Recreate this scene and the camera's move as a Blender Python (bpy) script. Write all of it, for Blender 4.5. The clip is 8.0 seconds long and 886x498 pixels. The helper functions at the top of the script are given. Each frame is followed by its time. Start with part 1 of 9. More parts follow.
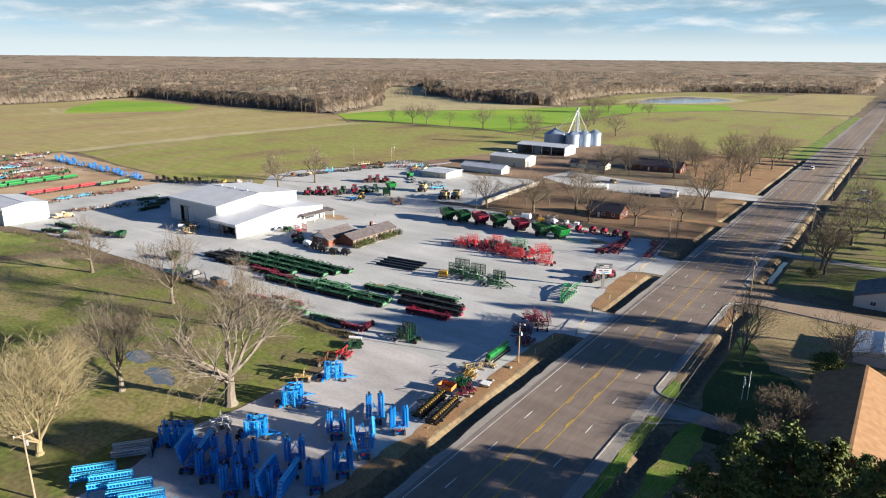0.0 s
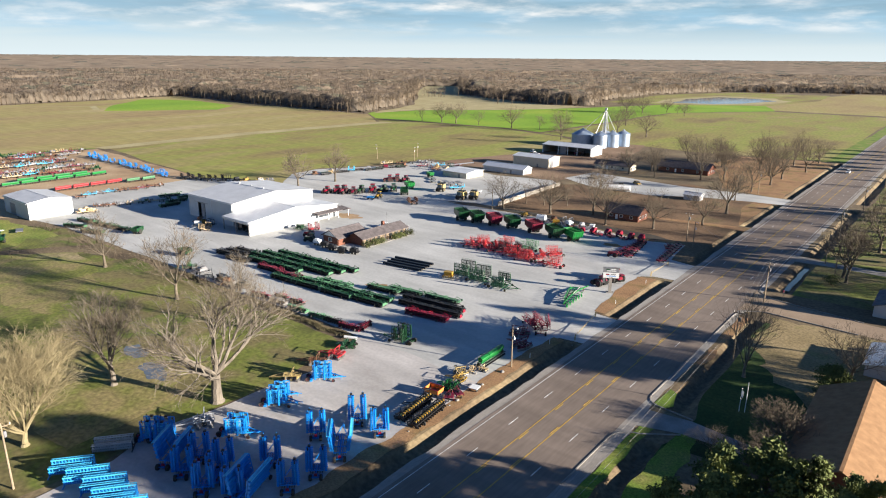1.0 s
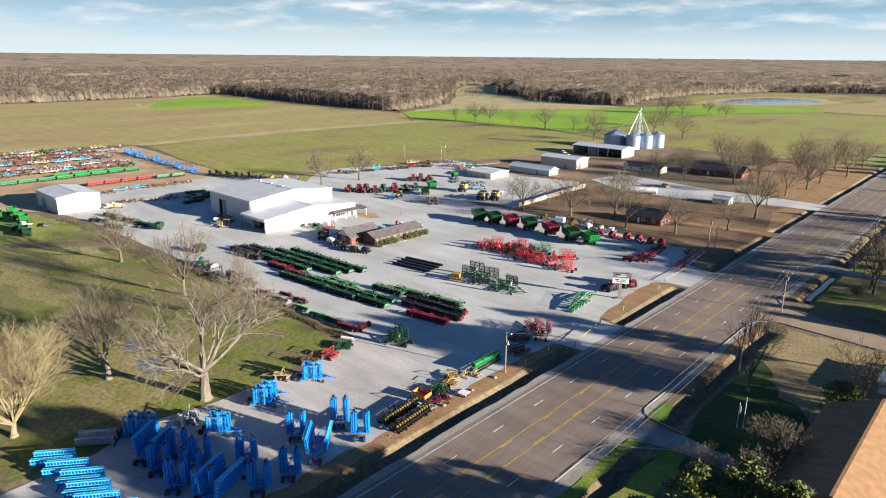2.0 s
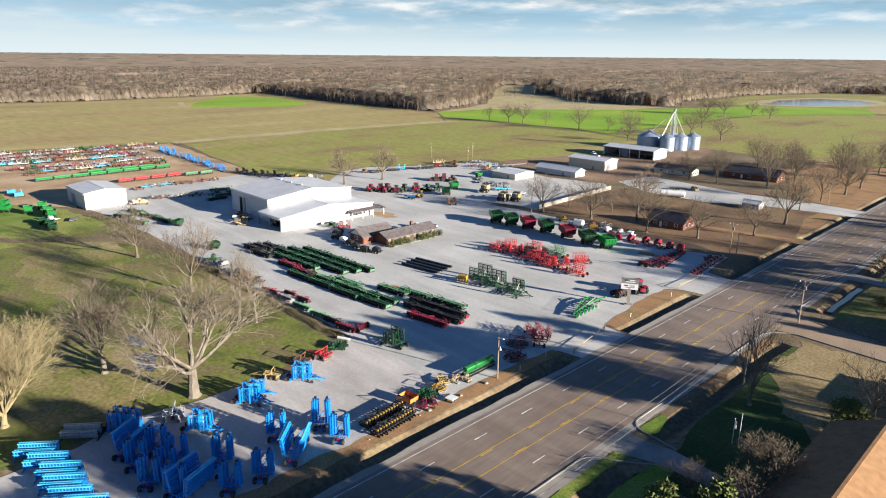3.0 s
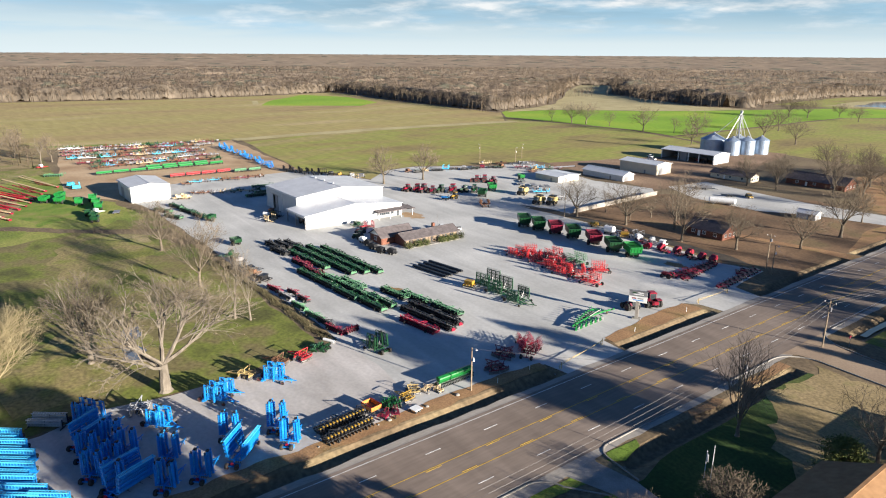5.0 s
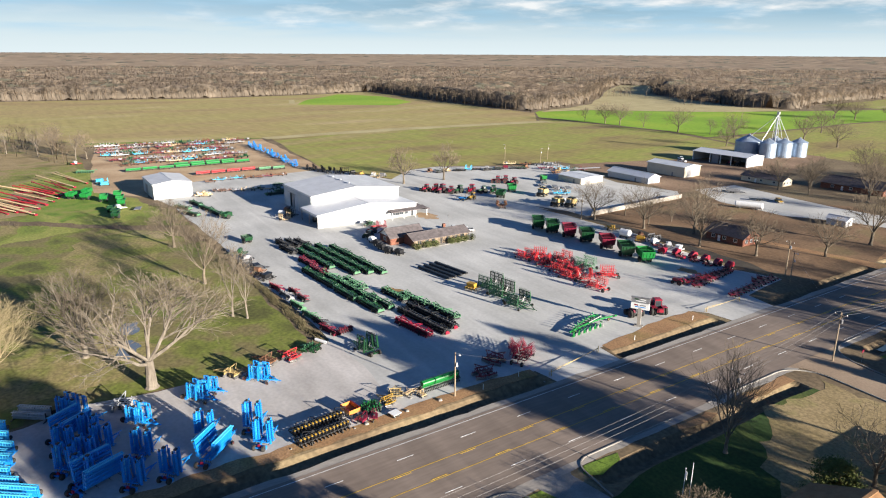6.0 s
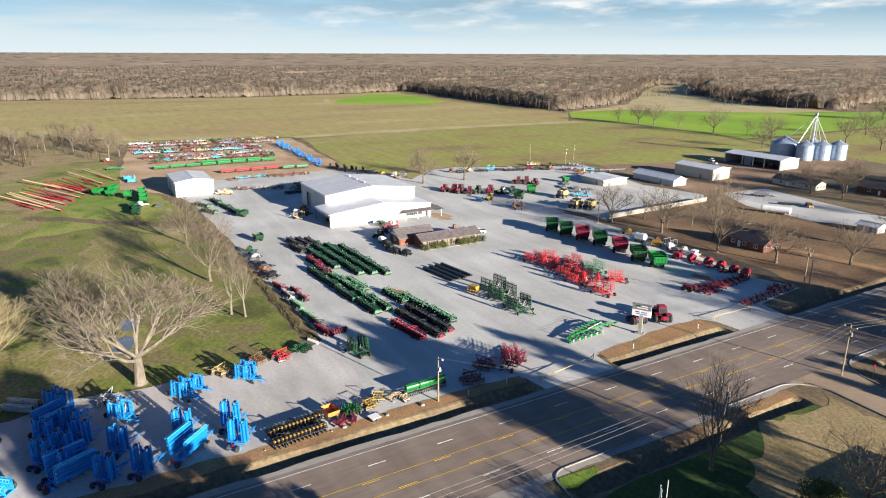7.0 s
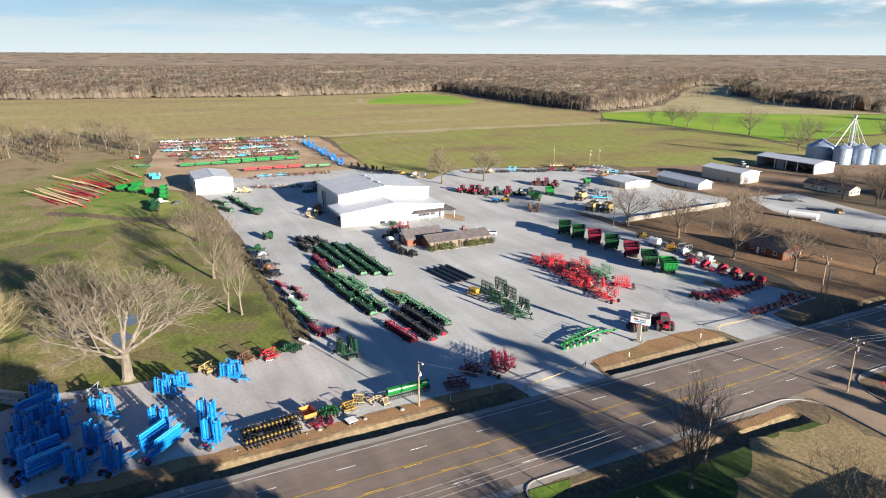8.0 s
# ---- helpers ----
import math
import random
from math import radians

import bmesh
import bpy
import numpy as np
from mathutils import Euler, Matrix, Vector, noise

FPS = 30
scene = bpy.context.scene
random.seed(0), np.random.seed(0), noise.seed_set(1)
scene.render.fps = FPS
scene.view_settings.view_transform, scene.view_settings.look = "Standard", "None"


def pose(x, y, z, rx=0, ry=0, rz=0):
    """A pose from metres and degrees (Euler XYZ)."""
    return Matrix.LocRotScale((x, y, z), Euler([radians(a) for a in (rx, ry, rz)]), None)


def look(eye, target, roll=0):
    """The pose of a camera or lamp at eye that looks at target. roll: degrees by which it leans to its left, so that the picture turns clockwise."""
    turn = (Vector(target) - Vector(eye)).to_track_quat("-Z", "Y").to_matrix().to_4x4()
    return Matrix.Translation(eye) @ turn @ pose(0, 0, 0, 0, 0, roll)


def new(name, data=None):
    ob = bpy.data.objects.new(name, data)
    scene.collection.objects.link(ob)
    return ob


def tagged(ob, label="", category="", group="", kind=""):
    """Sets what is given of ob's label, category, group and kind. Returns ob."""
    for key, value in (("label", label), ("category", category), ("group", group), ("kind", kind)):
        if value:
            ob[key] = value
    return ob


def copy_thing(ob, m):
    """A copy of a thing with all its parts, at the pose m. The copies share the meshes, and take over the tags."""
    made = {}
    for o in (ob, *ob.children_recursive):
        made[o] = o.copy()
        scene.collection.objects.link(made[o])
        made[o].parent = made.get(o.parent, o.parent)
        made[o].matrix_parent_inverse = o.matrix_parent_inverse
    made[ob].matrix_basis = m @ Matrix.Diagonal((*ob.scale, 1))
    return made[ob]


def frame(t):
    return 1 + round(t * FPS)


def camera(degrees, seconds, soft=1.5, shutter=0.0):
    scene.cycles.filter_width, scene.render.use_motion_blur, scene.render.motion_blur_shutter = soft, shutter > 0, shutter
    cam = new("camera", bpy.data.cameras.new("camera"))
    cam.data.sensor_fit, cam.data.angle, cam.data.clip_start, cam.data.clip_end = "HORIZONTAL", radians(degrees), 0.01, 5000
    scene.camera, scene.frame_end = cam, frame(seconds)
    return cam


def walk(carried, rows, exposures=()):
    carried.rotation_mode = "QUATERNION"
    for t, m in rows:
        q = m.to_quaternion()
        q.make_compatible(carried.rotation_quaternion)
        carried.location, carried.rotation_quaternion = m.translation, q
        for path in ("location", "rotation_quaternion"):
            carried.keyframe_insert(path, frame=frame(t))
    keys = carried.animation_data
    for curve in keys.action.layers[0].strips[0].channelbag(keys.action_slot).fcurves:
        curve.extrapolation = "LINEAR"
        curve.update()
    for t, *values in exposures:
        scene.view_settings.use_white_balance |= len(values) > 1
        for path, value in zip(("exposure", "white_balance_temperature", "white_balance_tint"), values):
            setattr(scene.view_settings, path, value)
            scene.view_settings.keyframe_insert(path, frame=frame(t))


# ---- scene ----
cam = camera(68.1, 8.0, 1.1)
PATH = [
    (0, (42.788, -0.292, 61.738), (41.674, 1.272, 61.178), 0.5),
    (0.5, (45.746, 2.983, 61.681), (44.59, 4.516, 61.12), 0.5),
    (1, (48.814, 6.473, 61.633), (47.613, 7.97, 61.071), 0.5),
    (1.5, (51.736, 10.247, 61.742), (50.489, 11.705, 61.178), 0.5),
    (3, (59.828, 22.469, 61.596), (58.445, 23.798, 61.029), 0.5),
    (3.5, (62.185, 26.581, 61.593), (60.764, 27.869, 61.025), 0.4),
    (4, (64.55, 31.333, 61.532), (63.088, 32.574, 60.962), 0.4),
    (4.5, (66.831, 35.568, 61.612), (65.333, 36.766, 61.042), 0.4),
    (6, (73.033, 49.846, 61.466), (71.431, 50.897, 60.895), 0.3),
    (6.5, (74.638, 54.329, 61.445), (73.005, 55.333, 60.873), 0.3),
    (7, (76.329, 59.381, 61.436), (74.665, 60.331, 60.863), 0.2),
    (7.5, (77.697, 63.892, 61.359), (76.007, 64.795, 60.787), 0.2),
    (8, (78.937, 69.123, 61.22), (77.219, 69.972, 60.647), 0.2),
]
walk(cam, [(t, look(eye, target, roll)) for t, eye, target, roll in PATH])

# ---- light ----
SUN_AZ, SUN_EL = radians(17.5), radians(12.5)      # the sun stands over +x, slightly towards +y
world = bpy.data.worlds.new("sky")
scene.world = world
world.use_nodes = True
wn, wl = world.node_tree.nodes, world.node_tree.links
bg = wn["Background"]
sky = wn.new("ShaderNodeTexSky")
sky.sky_type, sky.sun_disc = "NISHITA", False
sky.sun_elevation, sky.sun_rotation = SUN_EL, radians(90) - SUN_AZ
sky.air_density, sky.dust_density, sky.ozone_density = 1.0, 0.5, 2.5
coords = wn.new("ShaderNodeTexCoord")
split = wn.new("ShaderNodeSeparateXYZ")
wl.new(coords.outputs["Generated"], split.inputs["Vector"])


def sky_ramp(source, stops):
    r = wn.new("ShaderNodeValToRGB")
    while len(r.color_ramp.elements) < len(stops):
        r.color_ramp.elements.new(0.5)
    for e, (p, v) in zip(r.color_ramp.elements, stops):
        e.position, e.color = p, (v, v, v, 1)
    wl.new(source, r.inputs["Fac"])
    return r.outputs["Color"]


def sky_mix(fac, a, b):
    m = wn.new("ShaderNodeMix")
    m.data_type = "RGBA"
    for value, socket in ((fac, m.inputs[0]), (a, m.inputs[6]), (b, m.inputs[7])):
        if isinstance(value, tuple):
            socket.default_value = (*value, 1)
        else:
            wl.new(value, socket)
    return m.outputs[2]


def sky_noise(scale, detail, stretch, lift=0.0):
    mp = wn.new("ShaderNodeMapping")
    mp.inputs["Location"].default_value = (0, 0, lift)
    mp.inputs["Scale"].default_value = stretch
    wl.new(coords.outputs["Generated"], mp.inputs["Vector"])
    n = wn.new("ShaderNodeTexNoise")
    n.inputs["Scale"].default_value, n.inputs["Detail"].default_value, n.inputs["Roughness"].default_value = scale, detail, 0.58
    wl.new(mp.outputs["Vector"], n.inputs["Vector"])
    return n.outputs["Fac"]


# pale haze low over the land, a row of flat-based white puffs, grey-blue cloud above it, clear sky overhead
def sky_times(a, b, op="MULTIPLY"):
    m = wn.new("ShaderNodeMath")
    m.operation = op
    for value, socket in ((a, m.inputs[0]), (b, m.inputs[1])):
        if isinstance(value, (int, float)):
            socket.default_value = value
        else:
            wl.new(value, socket)
    return m.outputs[0]


haze = sky_ramp(split.outputs["Z"], [(0.0, 1.0), (0.03, 0.85), (0.07, 0.48), (0.14, 0.0)])
tint = wn.new("ShaderNodeVectorMath")
tint.operation, tint.inputs[1].default_value = "MULTIPLY", (0.30, 0.67, 1.26)
wl.new(sky.outputs["Color"], tint.inputs[0])
base = sky_mix(haze, tint.outputs["Vector"], (7.7, 8.8, 9.2))
# clearer blue towards the north
clear = sky_times(sky_ramp(split.outputs["Z"], [(0.016, 0.0), (0.055, 0.85), (0.20, 0.85), (0.35, 0.0)]), sky_ramp(split.outputs["Y"], [(0.25, 0.0), (0.95, 1.0)]))
base = sky_mix(clear, base, (3.5, 5.7, 7.2))
# thin pale veils and blue gaps
low = sky_ramp(split.outputs["Z"], [(0.018, 0.0), (0.040, 1.0), (0.20, 1.0), (0.45, 0.0)])
gaps = sky_ramp(sky_noise(1.0, 5.0, (3.5, 3.5, 40.0)), [(0.44, 0.0), (0.60, 0.75)])
base = sky_mix(sky_times(low, gaps), base, (4.3, 6.9, 8.9))
# the broad grey-blue layer higher up, its lower edge ragged
high = sky_ramp(split.outputs["Z"], [(0.040, 0.0), (0.068, 1.0), (0.30, 1.0), (0.55, 0.0)])
north = sky_ramp(split.outputs["Y"], [(0.0, 0.25), (0.75, 1.0)])
layer = sky_ramp(sky_noise(1.0, 9.0, (4.0, 4.0, 46.0)), [(0.32, 0.0), (0.52, 1.0)])
base = sky_mix(sky_times(sky_times(high, layer), north), base, (3.0, 4.7, 5.9))
# puffs: grey-blue below, bright on top
belt = sky_ramp(split.outputs["Z"], [(0.030, 0.0), (0.042, 1.0), (0.075, 1.0), (0.12, 0.0)])
puff, puff_above = sky_noise(1.0, 8.0, (8.0, 8.0, 38.0)), sky_noise(1.0, 8.0, (8.0, 8.0, 38.0), 0.35)
body = sky_ramp(puff, [(0.46, 0.0), (0.72, 0.95)])
crest = sky_ramp(sky_times(sky_times(puff, puff_above, "SUBTRACT"), 0.5, "ADD"), [(0.40, 0.0), (0.62, 1.0)])
cloud = sky_mix(crest, (4.6, 6.2, 7.4), (9.4, 9.6, 9.6))
base = sky_mix(sky_times(sky_times(belt, body), sky_ramp(split.outputs["Y"], [(0.12, 0.15), (0.42, 1.0)])), base, cloud)
wl.new(base, bg.inputs["Color"])
bg.inputs["Strength"].default_value = 0.0345

sun = new("sun", bpy.data.lights.new("sun", "SUN"))
sun.data.energy, sun.data.angle, sun.data.color = 5.6, radians(0.6), (1.0, 0.915, 0.80)
sun_from = Vector((math.cos(SUN_EL) * math.cos(SUN_AZ), math.cos(SUN_EL) * math.sin(SUN_AZ), math.sin(SUN_EL)))
sun.matrix_world = look(sun_from * 200, (0, 0, 0))
scene.view_settings.exposure = 1.55


# ---- materials ----
def material(name, stops, scale=1.0, rough=0.8, metal=0.0, fine=0.0, bump=0.0, bump_scale=None, squash=None, vary=0.0, spec=0.3, detail=6.0, tracks=None):
    """A surface whose colour runs through stops [(position, colour)...] by noise, with finer grain, bump and a random change per object."""
    m = bpy.data.materials.new(name)
    m.use_nodes = True
    n, l = m.node_tree.nodes, m.node_tree.links
    b = n["Principled BSDF"]
    b.inputs["Roughness"].default_value, b.inputs["Metallic"].default_value = rough, metal
    b.inputs["Specular IOR Level"].default_value = spec
    tc = n.new("ShaderNodeTexCoord")
    mp = n.new("ShaderNodeMapping")
    if squash:
        mp.inputs["Scale"].default_value = squash
    l.new(tc.outputs["Object"], mp.inputs["Vector"])
    big = n.new("ShaderNodeTexNoise")
    big.inputs["Scale"].default_value, big.inputs["Detail"].default_value = scale, detail
    l.new(mp.outputs["Vector"], big.inputs["Vector"])
    ramp = n.new("ShaderNodeValToRGB")
    while len(ramp.color_ramp.elements) < len(stops):
        ramp.color_ramp.elements.new(0.5)
    for e, (p, c) in zip(ramp.color_ramp.elements, stops):
        e.position, e.color = p, (*c, 1)
    l.new(big.outputs["Fac"], ramp.inputs["Fac"])
    out = ramp.outputs["Color"]
    if fine:
        small = n.new("ShaderNodeTexNoise")
        small.inputs["Scale"].default_value, small.inputs["Detail"].default_value = scale * 23, 3.0
        l.new(mp.outputs["Vector"], small.inputs["Vector"])
        span = n.new("ShaderNodeMapRange")
        span.inputs["From Min"].default_value, span.inputs["From Max"].default_value = 0.3, 0.7
        span.inputs["To Min"].default_value, span.inputs["To Max"].default_value = 1 - fine, 1 + fine
        l.new(small.outputs["Fac"], span.inputs["Value"])
        mul = n.new("ShaderNodeVectorMath")
        mul.operation = "MULTIPLY"
        l.new(out, mul.inputs[0])
        l.new(span.outputs["Result"], mul.inputs[1])
        out = mul.outputs["Vector"]
    if vary:
        info = n.new("ShaderNodeObjectInfo")
        span = n.new("ShaderNodeMapRange")
        span.inputs["To Min"].default_value, span.inputs["To Max"].default_value = 1 - vary, 1 + vary
        l.new(info.outputs["Random"], span.inputs["Value"])
        mul = n.new("ShaderNodeVectorMath")
        mul.operation = "MULTIPLY"
        l.new(out, mul.inputs[0])
        l.new(span.outputs["Result"], mul.inputs[1])
        out = mul.outputs["Vector"]
    if tracks:
        turn, amount = tracks
        along = n.new("ShaderNodeMapping")
        along.inputs["Rotation"].default_value = (0, 0, radians(turn))
        along.inputs["Scale"].default_value = (0.03, 0.22, 1.0)
        l.new(tc.outputs["Object"], along.inputs["Vector"])
        worn = n.new("ShaderNodeTexNoise")
        worn.inputs["Scale"].default_value, worn.inputs["Detail"].default_value, worn.inputs["Distortion"].default_value = 1.0, 5.0, 0.6
        l.new(along.outputs["Vector"], worn.inputs["Vector"])
        span = n.new("ShaderNodeMapRange")
        span.inputs["From Min"].default_value, span.inputs["From Max"].default_value = 0.35, 0.62
        span.inputs["To Min"].default_value, span.inputs["To Max"].default_value = 1 - amount, 1 + amount * 0.5
        l.new(worn.outputs["Fac"], span.inputs["Value"])
        mul = n.new("ShaderNodeVectorMath")
        mul.operation = "MULTIPLY"
        l.new(out, mul.inputs[0])
        l.new(span.outputs["Result"], mul.inputs[1])
        out = mul.outputs["Vector"]
    l.new(out, b.inputs["Base Color"])
    if bump:
        rel = n.new("ShaderNodeTexNoise")
        rel.inputs["Scale"].default_value, rel.inputs["Detail"].default_value = bump_scale or scale * 20, 4.0
        l.new(mp.outputs["Vector"], rel.inputs["Vector"])
        bp = n.new("ShaderNodeBump")
        bp.inputs["Strength"].default_value, bp.inputs["Distance"].default_value = 0.8, bump
        l.new(rel.outputs["Fac"], bp.inputs["Height"])
        l.new(bp.outputs["Normal"], b.inputs["Normal"])
    return m


def ribbed(name, colour, pitch, axis, rough=0.5, metal=0.0, depth=0.02, dirt=0.12):
    """Sheet metal with ribs every `pitch` metres along axis (0 x, 1 y) and faint weathering."""
    m = material(name, [(0.3, tuple(c * (1 - dirt) for c in colour)), (0.7, colour)], 0.35, rough, metal, fine=0.05)
    n, l = m.node_tree.nodes, m.node_tree.links
    tc = n.new("ShaderNodeTexCoord")
    sep = n.new("ShaderNodeSeparateXYZ")
    l.new(tc.outputs["Object"], sep.inputs["Vector"])
    mod = n.new("ShaderNodeMath")
    mod.operation, mod.inputs[1].default_value = "PINGPONG", pitch / 2
    l.new(sep.outputs[axis], mod.inputs[0])
    ridge = n.new("ShaderNodeMapRange")
    ridge.inputs["From Min"].default_value, ridge.inputs["From Max"].default_value = 0.0, pitch * 0.15
    ridge.inputs["To Min"].default_value, ridge.inputs["To Max"].default_value = 1.0, 0.0
    l.new(mod.outputs["Value"], ridge.inputs["Value"])
    bp = n.new("ShaderNodeBump")
    bp.inputs["Distance"].default_value = depth
    l.new(ridge.outputs["Result"], bp.inputs["Height"])
    l.new(bp.outputs["Normal"], n["Principled BSDF"].inputs["Normal"])
    return m


def paint(name, colour, rough=0.42, vary=0.08, dirt=0.25):
    dull = tuple(c * (1 - dirt) + 0.03 * dirt for c in colour)
    return material(name, [(0.32, dull), (0.6, colour)], 1.3, rough, 0.0, fine=0.08, vary=vary, spec=0.45)


SOIL = material("soil", [(0.25, (0.085, 0.06, 0.036)), (0.5, (0.165, 0.12, 0.07)), (0.75, (0.235, 0.185, 0.10))], 0.05, 0.95, fine=0.3, bump=0.05)
WOOD_FLOOR = material("wood_floor", [(0.3, (0.14, 0.105, 0.068)), (0.7, (0.27, 0.205, 0.13))], 0.02, 0.95, fine=0.2)
GRAVEL = material("gravel", [(0.25, (0.365, 0.360, 0.338)), (0.5, (0.460, 0.455, 0.428)), (0.72, (0.540, 0.532, 0.500))], 0.05, 0.93, fine=0.07, bump=0.012, bump_scale=6, tracks=(14, 0.10))
PAD = material("pad", [(0.25, (0.335, 0.312, 0.285)), (0.5, (0.470, 0.442, 0.412)), (0.75, (0.555, 0.522, 0.490))], 0.06, 0.95, fine=0.08, bump=0.012, bump_scale=6, tracks=(-62, 0.14))
CLAY = material("clay", [(0.28, (0.28, 0.18, 0.098)), (0.5, (0.42, 0.29, 0.17)), (0.72, (0.52, 0.385, 0.24))], 0.05, 0.95, fine=0.15, bump=0.03)
# these dark greens hold the shade lying over the front lawn
SHADED_LAWN = material("deep_lawn", [(0.28, (0.018, 0.036, 0.010)), (0.45, (0.036, 0.072, 0.014)), (0.60, (0.070, 0.092, 0.020)), (0.75, (0.125, 0.115, 0.038))], 0.07, 0.95, fine=0.3, bump=0.05)
EARTH = material("red_earth", [(0.28, (0.165, 0.105, 0.064)), (0.5, (0.235, 0.150, 0.092)), (0.72, (0.30, 0.205, 0.13))], 0.04, 0.95, fine=0.25, bump=0.04)
LAWN = material("lawn", [(0.28, (0.054, 0.052, 0.020)), (0.38, (0.095, 0.100, 0.025)), (0.45, (0.155, 0.178, 0.032)), (0.51, (0.178, 0.148, 0.060)), (0.57, (0.150, 0.128, 0.052)), (0.63, (0.120, 0.150, 0.028)), (0.73, (0.225, 0.172, 0.085))], 0.045, 0.95, fine=0.3, bump=0.06)
MEADOW = material("meadow", [(0.26, (0.084, 0.082, 0.029)), (0.40, (0.159, 0.173, 0.034)), (0.5, (0.253, 0.202, 0.086)), (0.6, (0.187, 0.197, 0.043)), (0.75, (0.337, 0.264, 0.144))], 0.05, 0.95, fine=0.35, bump=0.06)
MEADOW_GREEN = material("meadow_green", [(0.27, (0.11, 0.135, 0.03)), (0.40, (0.17, 0.215, 0.035)), (0.52, (0.26, 0.265, 0.065)), (0.62, (0.20, 0.23, 0.045)), (0.75, (0.35, 0.285, 0.145))], 0.05, 0.95, fine=0.3, bump=0.05)
DRY_LAWN = material("dry_lawn", [(0.25, (0.070, 0.049, 0.027)), (0.42, (0.132, 0.080, 0.043)), (0.58, (0.205, 0.125, 0.068)), (0.75, (0.175, 0.140, 0.058))], 0.045, 0.95, fine=0.25, bump=0.05)
VERGE = material("verge", [(0.3, (0.228, 0.126, 0.062)), (0.5, (0.334, 0.194, 0.094)), (0.7, (0.217, 0.151, 0.056))], 0.12, 0.95, fine=0.25, bump=0.06)
FIELD = material("field", [(0.30, (0.270, 0.190, 0.090)), (0.45, (0.342, 0.262, 0.108)), (0.55, (0.330, 0.278, 0.096)), (0.72, (0.422, 0.322, 0.165))], 0.014, 0.95, fine=0.16, squash=(1.0, 0.3, 1.0), tracks=(8, 0.10))
FIELD_B = material("field_green_stubble", [(0.32, (0.200, 0.146, 0.066)), (0.44, (0.265, 0.222, 0.070)), (0.52, (0.255, 0.268, 0.056)), (0.60, (0.282, 0.238, 0.080)), (0.70, (0.355, 0.292, 0.130))], 0.022, 0.95, fine=0.2, squash=(1.0, 0.35, 1.0), tracks=(8, 0.10))
TRACK = material("field_track", [(0.3, (0.33, 0.275, 0.13)), (0.7, (0.44, 0.375, 0.20))], 0.05, 0.95, fine=0.15)
WHEAT = material("young_wheat", [(0.25, (0.140, 0.256, 0.013)), (0.5, (0.194, 0.335, 0.018)), (0.75, (0.293, 0.374, 0.033))], 0.012, 0.9, fine=0.12)
TAN_ROAD = material("tan_road", [(0.28, (0.245, 0.178, 0.122)), (0.5, (0.300, 0.220, 0.150)), (0.72, (0.350, 0.262, 0.182))], 0.1, 0.92, fine=0.12, bump=0.01, bump_scale=6)
ASPHALT = material("asphalt", [(0.25, (0.166, 0.128, 0.102)), (0.5, (0.212, 0.167, 0.134)), (0.75, (0.260, 0.207, 0.168))], 0.08, 0.85, fine=0.10, tracks=(90, 0.14), squash=(1.0, 0.12, 1.0), bump=0.01, bump_scale=8)
SHOULDER = material("shoulder", [(0.3, (0.25, 0.225, 0.195)), (0.7, (0.35, 0.32, 0.28))], 0.2, 0.9, fine=0.12, squash=(1.0, 0.2, 1.0))
CONCRETE = material("concrete", [(0.3, (0.20, 0.185, 0.165)), (0.7, (0.32, 0.30, 0.27))], 0.25, 0.85, fine=0.12)
LINE_WHITE = material("line_white", [(0.35, (0.50, 0.49, 0.46)), (0.6, (0.76, 0.75, 0.72))], 0.6, 0.7, fine=0.12)
LINE_YELLOW = material("line_yellow", [(0.35, (0.50, 0.31, 0.04)), (0.6, (0.68, 0.43, 0.05))], 0.5, 0.7, fine=0.12)
WATER = material("water", [(0.3, (0.10, 0.12, 0.14)), (0.7, (0.14, 0.16, 0.18))], 0.05, 0.08, spec=0.6)
SHADED_SOIL = material("wet_soil", [(0.3, (0.035, 0.03, 0.025)), (0.7, (0.085, 0.07, 0.05))], 0.3, 0.7, fine=0.2, bump=0.05)
BARK = material("bark", [(0.3, (0.104, 0.086, 0.067)), (0.7, (0.216, 0.184, 0.146))], 1.2, 0.95, fine=0.2, bump=0.03, squash=(1, 1, 0.3), vary=0.1)
BARK_DARK = material("bark_dark", [(0.3, (0.080, 0.064, 0.047)), (0.7, (0.165, 0.135, 0.098))], 1.2, 0.95, fine=0.2, vary=0.12)
TWIG = material("twig", [(0.3, (0.125, 0.098, 0.066)), (0.7, (0.215, 0.17, 0.115))], 0.3, 0.95, vary=0.1)
TWIG_BROWN = material("twig_brown", [(0.3, (0.112, 0.086, 0.060)), (0.7, (0.205, 0.160, 0.110))], 0.25, 0.95, vary=0.15)
TWIG_GOLD = material("twig_gold", [(0.3, (0.172, 0.137, 0.072)), (0.7, (0.277, 0.230, 0.132))], 0.3, 0.95, vary=0.05)
NEEDLE = material("needles", [(0.3, (0.05, 0.075, 0.018)), (0.7, (0.15, 0.165, 0.045))], 0.5, 0.85, fine=0.25)
SHRUB = material("shrub_leaf", [(0.3, (0.05, 0.07, 0.02)), (0.7, (0.12, 0.13, 0.04))], 0.8, 0.9, fine=0.2)
GRASS = material("bright_grass", [(0.28, (0.075, 0.12, 0.018)), (0.45, (0.14, 0.22, 0.026)), (0.58, (0.20, 0.225, 0.045)), (0.75, (0.27, 0.225, 0.085))], 0.12, 0.95, fine=0.35, bump=0.05)
